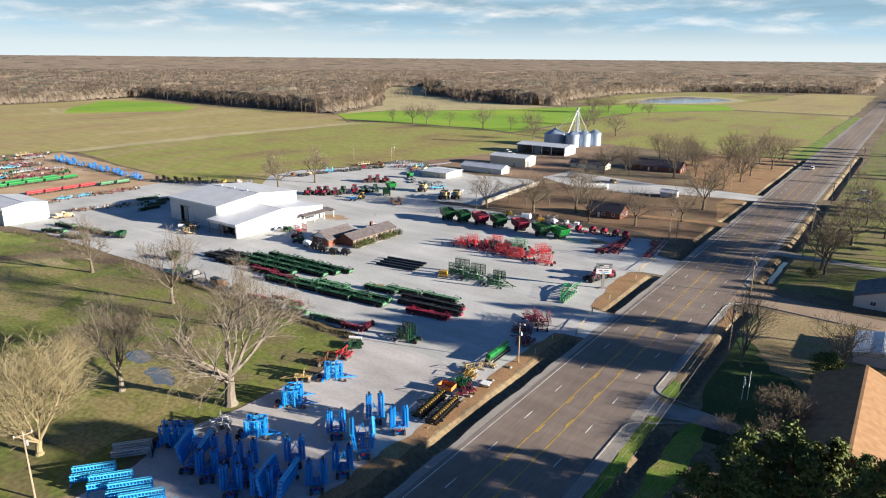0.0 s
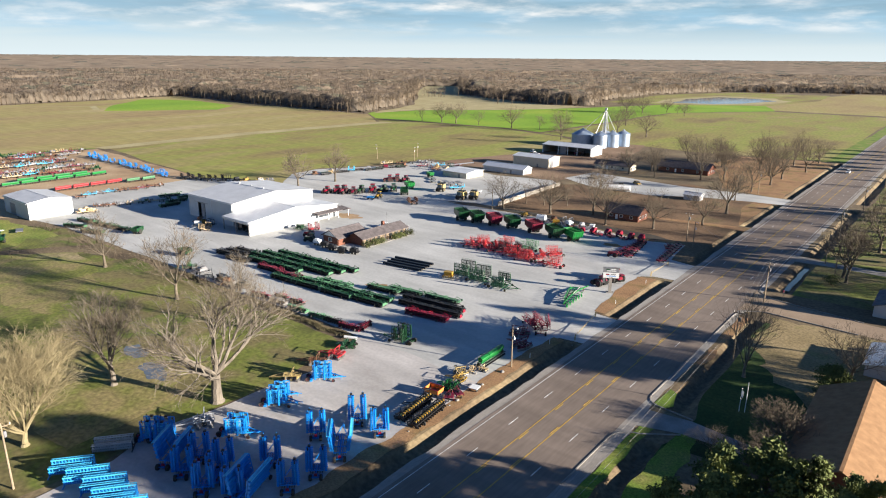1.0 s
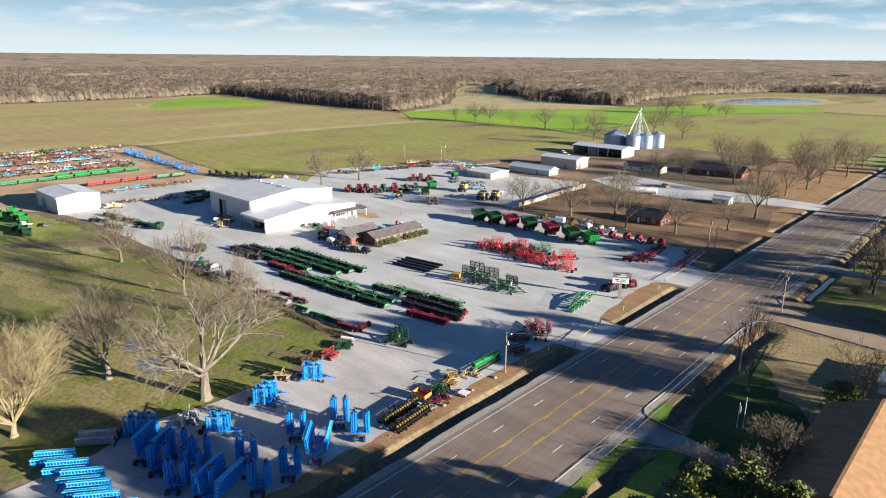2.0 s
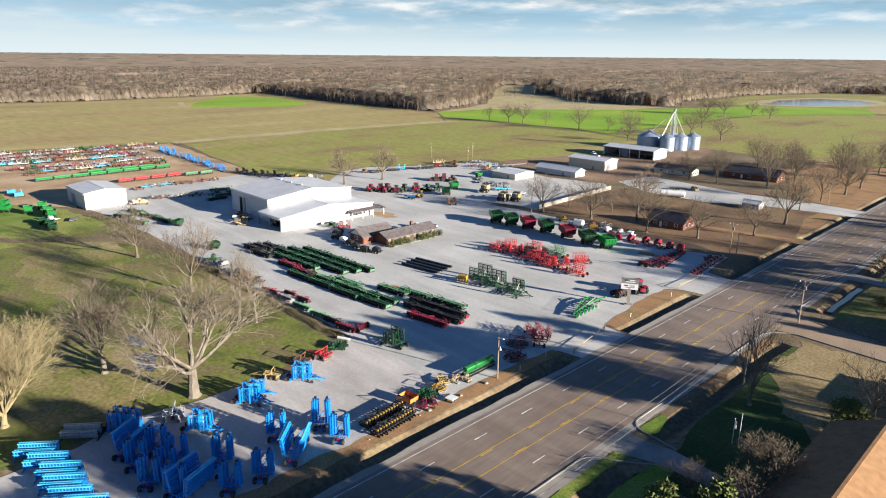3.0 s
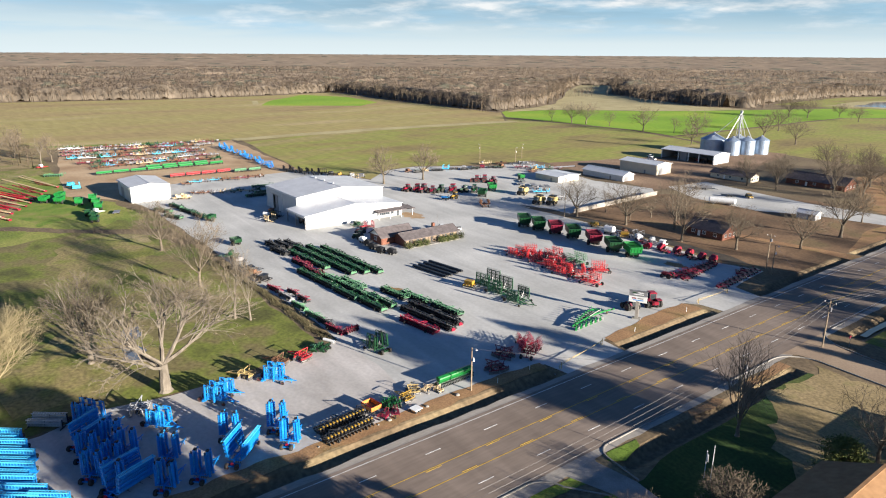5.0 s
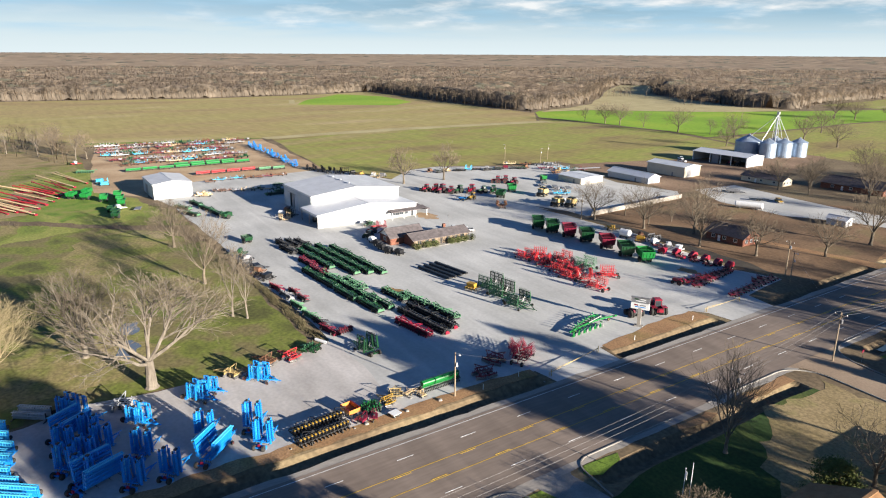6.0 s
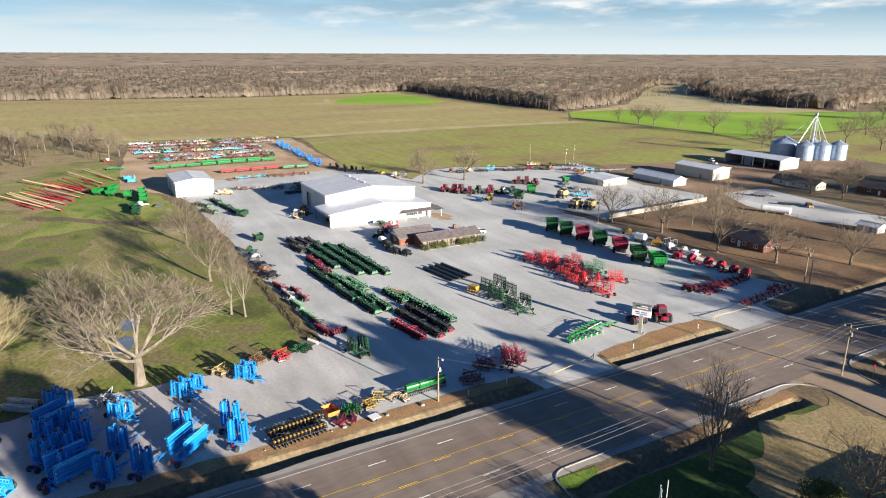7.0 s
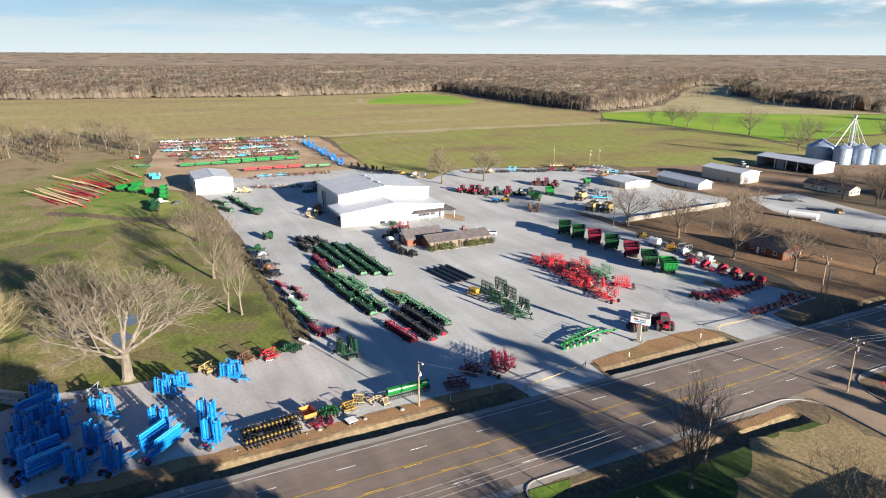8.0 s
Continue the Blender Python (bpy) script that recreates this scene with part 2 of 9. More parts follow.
TAN_LAWN = material("tan_lawn", [(0.27, (0.13, 0.115, 0.04)), (0.42, (0.24, 0.18, 0.085)), (0.56, (0.30, 0.225, 0.115)), (0.68, (0.20, 0.185, 0.06)), (0.8, (0.34, 0.26, 0.14))], 0.07, 0.95, fine=0.3, bump=0.05)
DEAD_GRASS = material("dead_grass", [(0.3, (0.055, 0.050, 0.026)), (0.7, (0.150, 0.125, 0.068))], 0.5, 0.95, fine=0.3)
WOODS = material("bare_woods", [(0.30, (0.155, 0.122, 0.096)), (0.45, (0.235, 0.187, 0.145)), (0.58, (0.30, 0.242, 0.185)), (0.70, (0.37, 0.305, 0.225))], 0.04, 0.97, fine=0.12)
WOODS_HAZED = material("far_bare_woods", [(0.30, (0.205, 0.163, 0.128)), (0.45, (0.240, 0.191, 0.149)), (0.58, (0.27, 0.217, 0.168)), (0.70, (0.305, 0.248, 0.190))], 0.012, 0.97, fine=0.12, bump=0.3, bump_scale=0.9, squash=(1, 1, 0.35))
WOODS_EDGE = material("understory", [(0.3, (0.085, 0.068, 0.050)), (0.7, (0.17, 0.138, 0.104))], 0.1, 0.97, fine=0.3)
PINES_FAR = material("far_pines", [(0.3, (0.085, 0.082, 0.055)), (0.7, (0.165, 0.150, 0.100))], 0.03, 0.97, fine=0.25, bump=0.3, bump_scale=0.7, squash=(1, 1, 0.35))
# the 1.75 lift puts pale distance haze into the canopy's base colour
for mat_woods, lift in ((WOODS, 1.0), (WOODS_HAZED, 1.75)):
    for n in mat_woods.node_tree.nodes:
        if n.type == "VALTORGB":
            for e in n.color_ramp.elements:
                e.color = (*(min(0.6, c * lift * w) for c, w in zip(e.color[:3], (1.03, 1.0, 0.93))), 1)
# thin twigs let some of the low sun through
for mat_woods in (WOODS, WOODS_HAZED):
    wood_n, wood_l = mat_woods.node_tree.nodes, mat_woods.node_tree.links
    thin, blend = wood_n.new("ShaderNodeBsdfTranslucent"), wood_n.new("ShaderNodeMixShader")
    wood_l.new(wood_n["Principled BSDF"].inputs["Base Color"].links[0].from_socket, thin.inputs["Color"])
    blend.inputs[0].default_value = 0.45
    wood_l.new(wood_n["Principled BSDF"].outputs["BSDF"], blend.inputs[1])
    wood_l.new(thin.outputs["BSDF"], blend.inputs[2])
    wood_l.new(blend.outputs["Shader"], wood_n["Material Output"].inputs["Surface"])
WHITE_WALL = ribbed("white_siding", (0.50, 0.505, 0.51), 0.9, 1)
WHITE_WALL_X = ribbed("white_siding_x", (0.50, 0.505, 0.51), 0.9, 0)
ROOF_METAL = ribbed("metal_roof", (0.60, 0.605, 0.61), 0.9, 0, 0.5, 0.1, 0.03, 0.16)
ROOF_PALE = ribbed("pale_roof", (0.66, 0.67, 0.68), 0.9, 0, 0.45, 0.2, 0.03, 0.1)
TAN_WALL = ribbed("tan_siding", (0.55, 0.49, 0.38), 0.9, 1)
GALV = ribbed("galvanised", (0.34, 0.42, 0.53), 0.5, 2, 0.42, 0.5, 0.02, 0.25)
SHINGLE = material("shingle", [(0.3, (0.082, 0.070, 0.070)), (0.7, (0.142, 0.122, 0.122))], 0.8, 0.92, fine=0.2, bump=0.02)
SHINGLE_GREY = material("shingle_grey", [(0.3, (0.10, 0.10, 0.105)), (0.7, (0.19, 0.185, 0.18))], 0.8, 0.92, fine=0.2)
SHINGLE_TAN = material("shingle_tan", [(0.3, (0.215, 0.118, 0.056)), (0.7, (0.30, 0.172, 0.085))], 0.8, 0.92, fine=0.2, bump=0.03, bump_scale=4)
BRICK = material("brickwork", [(0.3, (0.13, 0.05, 0.035)), (0.7, (0.22, 0.095, 0.06))], 2.2, 0.9, fine=0.25)
CEDAR = material("cedar_boards", [(0.3, (0.170, 0.125, 0.085)), (0.7, (0.275, 0.208, 0.148))], 1.4, 0.85, fine=0.2, squash=(3, 3, 0.3))
POLE_WOOD = material("pole_wood", [(0.3, (0.20, 0.15, 0.10)), (0.7, (0.33, 0.26, 0.18))], 0.8, 0.92, fine=0.2)
GLASS = material("window_glass", [(0.3, (0.03, 0.035, 0.04)), (0.7, (0.06, 0.07, 0.08))], 0.5, 0.06, spec=0.7)
DARK = material("dark_interior", [(0.3, (0.02, 0.02, 0.02)), (0.7, (0.045, 0.04, 0.04))], 0.5, 0.9)
RUBBER = material("rubber", [(0.3, (0.018, 0.018, 0.018)), (0.7, (0.05, 0.047, 0.042))], 1.5, 0.9, fine=0.2)
STEEL = material("steel", [(0.3, (0.20, 0.19, 0.185)), (0.7, (0.38, 0.37, 0.36))], 1.0, 0.5, 0.6, fine=0.15)
SILVER = material("silver_steel", [(0.3, (0.42, 0.43, 0.45)), (0.7, (0.62, 0.63, 0.64))], 1.0, 0.45, 0.5, fine=0.15)
RUST = material("rusty_steel", [(0.3, (0.10, 0.048, 0.028)), (0.7, (0.23, 0.115, 0.065))], 1.1, 0.85, fine=0.25, vary=0.15)
BLACK = paint("black_paint", (0.013, 0.013, 0.015), 0.45)
BLUE = paint("blue_paint", (0.008, 0.235, 0.66), 0.36, dirt=0.18)
BLUE_PALE = paint("pale_blue_paint", (0.07, 0.50, 0.78), 0.42, dirt=0.15)
GREEN = paint("green_paint", (0.008, 0.055, 0.018), 0.34)
GREEN_PALE = paint("weathered_green_paint", (0.075, 0.20, 0.10), 0.42)
BRIGHT_GREEN = paint("bright_green_paint", (0.010, 0.175, 0.034), 0.36)
RED = paint("red_paint", (0.25, 0.007, 0.026), 0.34)
BRIGHT_RED = paint("orange_red_paint", (0.47, 0.028, 0.033), 0.38)
DARK_RED = paint("dark_red_paint", (0.165, 0.009, 0.028), 0.45)
YELLOW = paint("yellow_paint", (0.40, 0.235, 0.03), 0.42)
PALE_YELLOW = paint("faded_yellow_paint", (0.44, 0.32, 0.13), 0.55)
ORANGE = paint("orange_paint", (0.62, 0.20, 0.04), 0.5)
CREAM = paint("cream_paint", (0.62, 0.46, 0.26), 0.55)
WHITE = paint("white_paint", (0.78, 0.78, 0.76), 0.4, 0.03, 0.1)
GREY = paint("grey_paint", (0.21, 0.21, 0.22), 0.5)


# ---- mesh building ----
class Build:
    """Collects boxes, rods and discs into one mesh."""

    def __init__(self):
        self.v, self.f = [], []

    def add(self, verts, faces):
        k = len(self.v)
        self.v += [tuple(p) for p in verts]
        self.f += [tuple(i + k for i in f) for f in faces]
        return self

    def box(self, c, s, turn=None):
        x, y, z = (a / 2 for a in s)
        pts = [Vector(p) for p in ((-x, -y, -z), (x, -y, -z), (x, y, -z), (-x, y, -z), (-x, -y, z), (x, -y, z), (x, y, z), (-x, y, z))]
        if turn is not None:
            m = Euler([radians(a) for a in turn]).to_matrix()
            pts = [m @ p for p in pts]
        return self.add([p + Vector(c) for p in pts], [(0, 3, 2, 1), (4, 5, 6, 7), (0, 1, 5, 4), (1, 2, 6, 5), (2, 3, 7, 6), (3, 0, 4, 7)])

    def rod(self, a, b, ra, rb=None, n=6, caps=True):
        a, b = Vector(a), Vector(b)
        rb = ra if rb is None else rb
        d = b - a
        if d.length < 1e-6:
            return self
        q = d.to_track_quat("Z", "Y").to_matrix()
        ring = [q @ Vector((math.cos(2 * math.pi * i / n), math.sin(2 * math.pi * i / n), 0)) for i in range(n)]
        faces = [(i, (i + 1) % n, n + (i + 1) % n, n + i) for i in range(n)]
        if caps:
            faces += [tuple(reversed(range(n))), tuple(range(n, 2 * n))]
        return self.add([a + r * ra for r in ring] + [b + r * rb for r in ring], faces)

    def beam(self, a, b, w, h):
        """A square tube from a to b."""
        a, b = Vector(a), Vector(b)
        q = (b - a).to_track_quat("Z", "Y").to_matrix()
        c = [q @ Vector((x * w / 2, y * h / 2, 0)) for x, y in ((-1, -1), (1, -1), (1, 1), (-1, 1))]
        return self.add([a + p for p in c] + [b + p for p in c], [(0, 3, 2, 1), (4, 5, 6, 7), (0, 1, 5, 4), (1, 2, 6, 5), (2, 3, 7, 6), (3, 0, 4, 7)])

    def prism(self, profile, axis, a, b):
        """A closed outline [(u, v)...] drawn from a to b along axis: 0 x (u=y, v=z), 1 y (u=x, v=z), 2 z (u=x, v=y)."""
        def at(u, v, w):
            return ((w, u, v), (u, w, v), (u, v, w))[axis]
        n = len(profile)
        return self.add([at(u, v, a) for u, v in profile] + [at(u, v, b) for u, v in profile],
                        [tuple(range(n)), tuple(reversed(range(n, 2 * n)))] + [(i, i + n, (i + 1) % n + n, (i + 1) % n) for i in range(n)])

    def lathe(self, profile, n=16, centre=(0, 0, 0), axis="z"):
        """Rings [(radius, height)...] turned round an axis."""
        pts, faces = [], []
        for r, h in profile:
            for i in range(n):
                u, v = r * math.cos(2 * math.pi * i / n), r * math.sin(2 * math.pi * i / n)
                p = (u, v, h) if axis == "z" else (h, u, v) if axis == "x" else (v, h, u)
                pts.append(Vector(p) + Vector(centre))
        for j in range(len(profile) - 1):
            for i in range(n):
                faces.append((j * n + i, j * n + (i + 1) % n, (j + 1) * n + (i + 1) % n, (j + 1) * n + i))
        faces.append(tuple(reversed(range(n))))
        faces.append(tuple(range((len(profile) - 1) * n, len(profile) * n)))
        return self.add(pts, faces)

    def mesh(self, name, mat):
        me = bpy.data.meshes.new(name)
        me.from_pydata(self.v, [], self.f)
        me.materials.append(mat)
        bm = bmesh.new()
        bm.from_mesh(me)
        bmesh.ops.recalc_face_normals(bm, faces=bm.faces)
        bm.to_mesh(me)
        bm.free()
        return me

    def quick(self, name, mat):
        me = bpy.data.meshes.new(name)
        me.from_pydata(self.v, [], self.f)
        me.materials.append(mat)
        return me


SMALL_PIECES = {"linkage", "tine_set", "wing_tine_set", "openers", "harrow_mesh", "wing_ladder"}     # too small and many to pick apart


def part(name, built, mat, parent, label=""):
    ob = new(name, built.mesh(name, mat) if isinstance(built, Build) else built)
    ob.parent = parent
    return tagged(ob, label, kind="stuff" if name in SMALL_PIECES else "")


def thing(name, label, category, m=None, group="", kind=""):
    ob = tagged(new(name), label, category, group, kind)
    if m is not None:
        ob.matrix_basis = m
    return ob


def structure(name, built, mat, label, category, quick=False):
    ob = new(name, built.quick(name, mat) if quick else built.mesh(name, mat))
    return tagged(ob, label, category, kind="structure")


WHEELS = {}


def wheel(parent, x, y, r, w, rim_mat=None, axis="x", z=None, bare=False):
    """A tyre with lugs, and its rim under it."""
    rim_mat = rim_mat or STEEL
    key = (round(r, 2), round(w, 2), rim_mat.name)
    if key not in WHEELS:
        t = Build()
        t.lathe([(r * 0.58, -w * 0.42), (r * 0.92, -w * 0.5), (r, -w * 0.3), (r, w * 0.3), (r * 0.92, w * 0.5), (r * 0.58, w * 0.42)], 12, axis="x")
        k = Build()
        k.lathe([(r * 0.2, -w * 0.30), (r * 0.56, -w * 0.44), (r * 0.58, -w * 0.36), (r * 0.58, w * 0.36), (r * 0.56, w * 0.44), (r * 0.2, w * 0.30)], 8, axis="x")
        k.rod((-w * 0.5, 0, 0), (w * 0.5, 0, 0), r * 0.14, n=5)
        WHEELS[key] = (t.mesh("wheel", RUBBER), k.mesh("rim", rim_mat))
    tyre, rim = WHEELS[key]
    ob = new("wheel", tyre)
    ob.parent = parent
    ob.matrix_basis = pose(x, y, r if z is None else z, 0, 0, 90 if axis == "y" else 0)
    if not bare:
        rb = new("rim", rim)
        rb.parent = ob
    return ob


def spread(first, places):
    """Copies of a thing at (x, y, turn) or (x, y, turn, size)."""
    for p in places:
        copy_thing(first, pose(p[0], p[1], 0, 0, 0, p[2]) @ Matrix.Scale(p[3] if len(p) > 3 else 1.0, 4))


def wavy(points, step=4.0, amount=0.8, seed=0.0):
    """An outline with its edges split and roughened."""
    out = []
    for i, a in enumerate(points):
        b = points[(i + 1) % len(points)]
        d = math.hypot(b[0] - a[0], b[1] - a[1])
        n = max(1, int(d / step))
        for k in range(n):
            x, y = a[0] + (b[0] - a[0]) * k / n, a[1] + (b[1] - a[1]) * k / n
            s = 1 / (step * 2.5)
            out.append((x + amount * noise.noise((x * s, y * s, seed)), y + amount * noise.noise((x * s, y * s, seed + 7.7))))
    return out


def patch(name, points, z, mat, label, category, step=4.0, amount=0.8):
    pts = wavy(points, step, amount, z * 31) if amount else points
    me = bpy.data.meshes.new(name)
    me.from_pydata([(x, y, z) for x, y in pts], [], [tuple(range(len(pts)))])
    me.materials.append(mat)
    bm = bmesh.new()
    bm.from_mesh(me)
    if bm.faces[:][0].normal.z < 0:
        bmesh.ops.reverse_faces(bm, faces=bm.faces[:])
    bmesh.ops.triangulate(bm, faces=bm.faces[:])
    bm.to_mesh(me)
    bm.free()
    return tagged(new(name, me), label, category, kind="structure")


# ---- ground ----
def hill(x, y):
    """The land rises gently far away."""
    r = math.hypot(x, y - 100)
    s = min(1.0, max(0.0, (r - 1500) / 3300))
    return 42 * s * s * (3 - 2 * s)


DITCH_WEST = ((-200, 131), (151, 187), (208, 262), (270, 321), (338, 480))
DITCH_EAST = ((30, 104), (116, 172), (198, 232), (240, 330), (345, 520))


def ditch(x, y):
    for runs, side in ((DITCH_WEST, -13.2), (DITCH_EAST, 16.2 if y < 112 else 15.3)):
        d = abs(x - side - 0.25 * noise.noise((side, y * 0.06, 0.0)))
        if d < 2.3:
            for a, b in runs:
                if a < y < b:
                    depth = min(1.0, (y - a) / 1.5, (b - y) / 1.5)
                    rough = 0.16 * noise.noise((x * 0.6, y * 0.35, 2.0)) + 0.12 * noise.noise((x * 1.7, y * 1.1, 5.0))
                    return (-1.15 + rough) * depth * min(1.0, (2.3 - d) / 1.7)
    return 0.0


def ground_sheet():
    xs = [-4900, -4200, -3500, -2900, -2400, -2000, -1700, -1400, -1100, -900, -700, -500, -350, -250, -150, -90, -60, -40, -25, -18]
    xs += [-15.8, -15.3, -14.8, -14.2, -13.6, -13.0, -12.4, -11.8, -11.2, -10.7, 0, 12.4, 13.0, 13.6, 14.2, 14.8, 15.4, 16.0, 16.6, 17.2, 17.8, 18.4, 19.0, 22, 30, 40, 60, 90, 150, 250, 500, 900, 1500, 2500, 3600, 4900]
    ys = {-4900, -3600, -2500, -1500, -900, -500, -300, -200, 600, 700, 850, 1000, 1200, 1400, 1600, 1800, 2000, 2300, 2600, 3000, 3400, 3900, 4400, 4900}
    ys |= set(range(-190, 590, 20)) | set(np.arange(34, 262, 1.25))
    for a, b in DITCH_WEST + DITCH_EAST:
        ys |= {a, a + 1.5, b - 1.5, b}
    ys = sorted(ys)
    g = Build()
    for y in ys:
        for x in xs:
            g.v.append((x, y, hill(x, y) + ditch(x, y)))
    n = len(xs)
    for j in range(len(ys) - 1):
        for i in range(n - 1):
            g.f.append((j * n + i, j * n + i + 1, (j + 1) * n + i + 1, (j + 1) * n + i))
    return structure("ground", g, SOIL, "bare winter ground with dry grass and soil", "ground", quick=True)


ground_sheet()

# Fields and yards, each a few centimetres above the ground sheet.
patch("field_west", [(-428, 90), (-400, -250), (-950, -250), (-962, -60), (-890, 280), (-900, 460), (-930, 560), (-683, 533), (-505, 550), (-440, 498), (-404, 470), (-419, 320), (-418, 205)], 0.02, FIELD,
      "wide olive-brown stubble field before the woods", "field", 30, 5)
patch("field_middle", [(-262, 192), (-246, 203), (-217, 210), (-238, 232), (-240, 252), (-226, 275), (-216, 320), (-185, 330), (-180, 395), (-190, 470), (-215, 486), (-290, 508), (-440, 496), (-400, 470), (-413, 320), (-410, 212), (-347, 203)], 0.025, FIELD_B,
      "green-brown stubble field behind the machinery yard", "field", 15, 2)
patch("field_north", [(-240, 500), (-165, 480), (-100, 470), (-22, 480), (-22, 905), (-150, 905), (-235, 790)], 0.02, FIELD_B, "olive stubble field beside the highway", "field", 25, 3)
patch("field_far_north", [(-22, 925), (-25, 1500), (-140, 1480), (-180, 1250), (-190, 930)], 0.02, FIELD, "brown field far along the highway", "field", 30, 5)
patch("wheat_field", [(-515, 560), (-440, 502), (-290, 514), (-245, 505), (-240, 790), (-150, 915), (-185, 1010), (-215, 1010), (-300, 930), (-345, 815), (-385, 725), (-435, 660), (-478, 612), (-490, 560)], 0.03, WHEAT,
      "bright green field of young winter wheat", "field", 25, 4)
patch("wheat_strip", [(-722, 352), (-650, 455), (-690, 500), (-814, 524), (-892, 485), (-800, 400)], 0.04, WHEAT, "bright green strip of young wheat before the woods", "field", 25, 4)
patch("field_track", [(-421, 208), (-425, 322), (-411, 478), (-397, 480), (-408, 322), (-407, 208)], 0.05, TRACK, "pale grass track between two fields", "track", 12, 2)
patch("yard_edge_grass", [(-440, 92), (-427, 145), (-414, 206), (-419, 207), (-433, 146), (-448, 92)], 0.056, GRASS, "bright green grass behind the machinery yard", "verge", 6, 1.5)
patch("field_line", [(-872, 285), (-800, 380), (-735, 355), (-742, 350), (-800, 372), (-868, 280)], 0.05, TRACK, "pale strip along the wheat", "track", 12, 1.5)
patch("pond_meadow", [(-185, 1010), (-150, 1200), (-170, 1390), (-330, 1380), (-400, 1180), (-380, 930), (-300, 930)], 0.035, FIELD_B, "green meadow round the farm pond", "field", 20, 6)
patch("clearing_track", [(-482, 540), (-480, 612), (-437, 662), (-388, 727), (-348, 815), (-416, 806), (-655, 925), (-860, 1195), (-905, 1130), (-780, 955), (-640, 800), (-548, 682)], 0.045, TRACK, "tan strip of dead grass beside the wheat", "track", 20, 8)
patch("pond", [(-310, 985), (-325, 1090), (-300, 1190), (-240, 1185), (-203, 1140), (-218, 1055), (-250, 1000)], 0.06, WATER, "farm pond with still grey water", "water", 15, 8)
patch("pond_bank", [(-330, 960), (-345, 1090), (-310, 1230), (-220, 1220), (-180, 1140), (-200, 1035), (-250, 975)], 0.045, TRACK, "grassy bank round the farm pond", "bank", 15, 8)
patch("lawn", [(-50, -60), (-49, 30), (-50, 66), (-50, 84), (-52, 97), (-57, 99), (-123, 99.5), (-205, 100.5), (-222, 92), (-262, 74), (-330, 80), (-395, 84), (-420, 20), (-330, -60)], 0.03, LAWN,
      "patchy green lawn under bare trees", "lawn", 6, 2.2)
patch("roadside_grass", [(-11.2, 482), (-11.2, 900), (-19, 900), (-22, 482)], 0.034, GRASS, "bright green grass along the highway", "verge", 12, 1.5)
patch("auger_meadow", [(-196, 96), (-188, 60), (-170, 30), (-200, 0), (-330, -10), (-350, 60), (-330, 82), (-262, 80), (-222, 94)], 0.036, MEADOW_GREEN, "bright yellow-green winter grass round the augers", "lawn", 4, 5)
patch("dry_patch", [(-205, 20), (-225, 44), (-262, 30), (-300, 48), (-330, 76), (-395, 80), (-415, 30), (-340, -20), (-260, -20)], 0.04, MEADOW, "tan bare ground and dead grass behind the augers", "soil", 5, 6)
patch("grass_patch", [(-205, 62), (-215, 84), (-262, 86), (-300, 78), (-285, 62), (-240, 52)], 0.042, GRASS, "bright green grass among the augers", "lawn", 3, 4)
patch("dry_patch", [(-226, 34), (-224, 50), (-240, 58), (-268, 60), (-282, 52), (-262, 40), (-246, 30)], 0.046, TAN_LAWN, "tan trampled ground under the augers", "soil", 2, 3)
patch("dry_patch", [(-296, 2), (-292, 20), (-312, 38), (-338, 46), (-372, 30), (-380, 4), (-340, -8)], 0.047, TAN_LAWN, "dry tan ground before the thicket", "soil", 3, 5)
patch("bank_soil", [(-212, 40), (-204, 53), (-191, 66), (-182, 78), (-170, 92), (-150, 96), (-150, 101), (-176, 100), (-187, 80), (-196, 69), (-209, 56), (-218, 42)], 0.048, SOIL, "bare brown soil along the brushy bank", "soil", 2, 1.6)
patch("dry_patch", [(-150, 20), (-180, 44), (-225, 50), (-240, 30), (-215, 6), (-175, 4)], 0.043, MEADOW, "tan dead grass on the lawn", "soil", 4, 6)
patch("dry_patch", [(-120, 62), (-135, 84), (-175, 92), (-200, 84), (-182, 70), (-150, 58)], 0.045, MEADOW, "tan dead grass under the trees", "soil", 4, 6)
patch("dry_patch", [(-55, 42), (-58, 60), (-68, 72), (-84, 66), (-92, 50), (-78, 38)], 0.04, MEADOW, "tan dead grass beside the pad", "soil", 3, 5)
patch("grass_bank_east", [(12.1, 78), (12.1, 104), (12.6, 109.5), (13.8, 111.6), (15, 110), (14.3, 104), (14.2, 78)], 0.05, GRASS, "bright green grass on the ditch's edge", "verge", 1.5, 0.5)
patch("grass_bank_east", [(17.8, 70), (18.1, 105), (18.4, 109.5), (21.4, 109.8), (22.5, 102), (22, 92), (21, 70)], 0.05, GRASS, "bright green grass behind the ditch", "verge", 1.5, 0.7)
patch("grass_bank_east", [(11.4, 116.5), (11.6, 124), (13.4, 123), (14.6, 117.5), (13, 115.2)], 0.05, GRASS, "green grass corner beside the driveway", "verge", 1.2, 0.5)
patch("dry_bank_east", [(11.4, 155), (11.3, 172), (13.6, 172), (13.8, 156)], 0.05, VERGE, "tan dry grass above the ditch", "verge", 1.2, 0.6)
patch("dry_bank_east", [(11.6, 139), (11.4, 147), (13.2, 148.5), (13.9, 143), (13.2, 138)], 0.05, VERGE, "orange-tan grass bank above the ditch", "verge", 1.5, 0.7)
patch("road_apron", [(9.7, 76), (9.7, 116), (11.2, 116), (11.4, 112), (12.1, 104), (12.1, 78)], 0.075, SHOULDER, "pale worn concrete apron beside the highway", "shoulder", 1.2, 0.15)
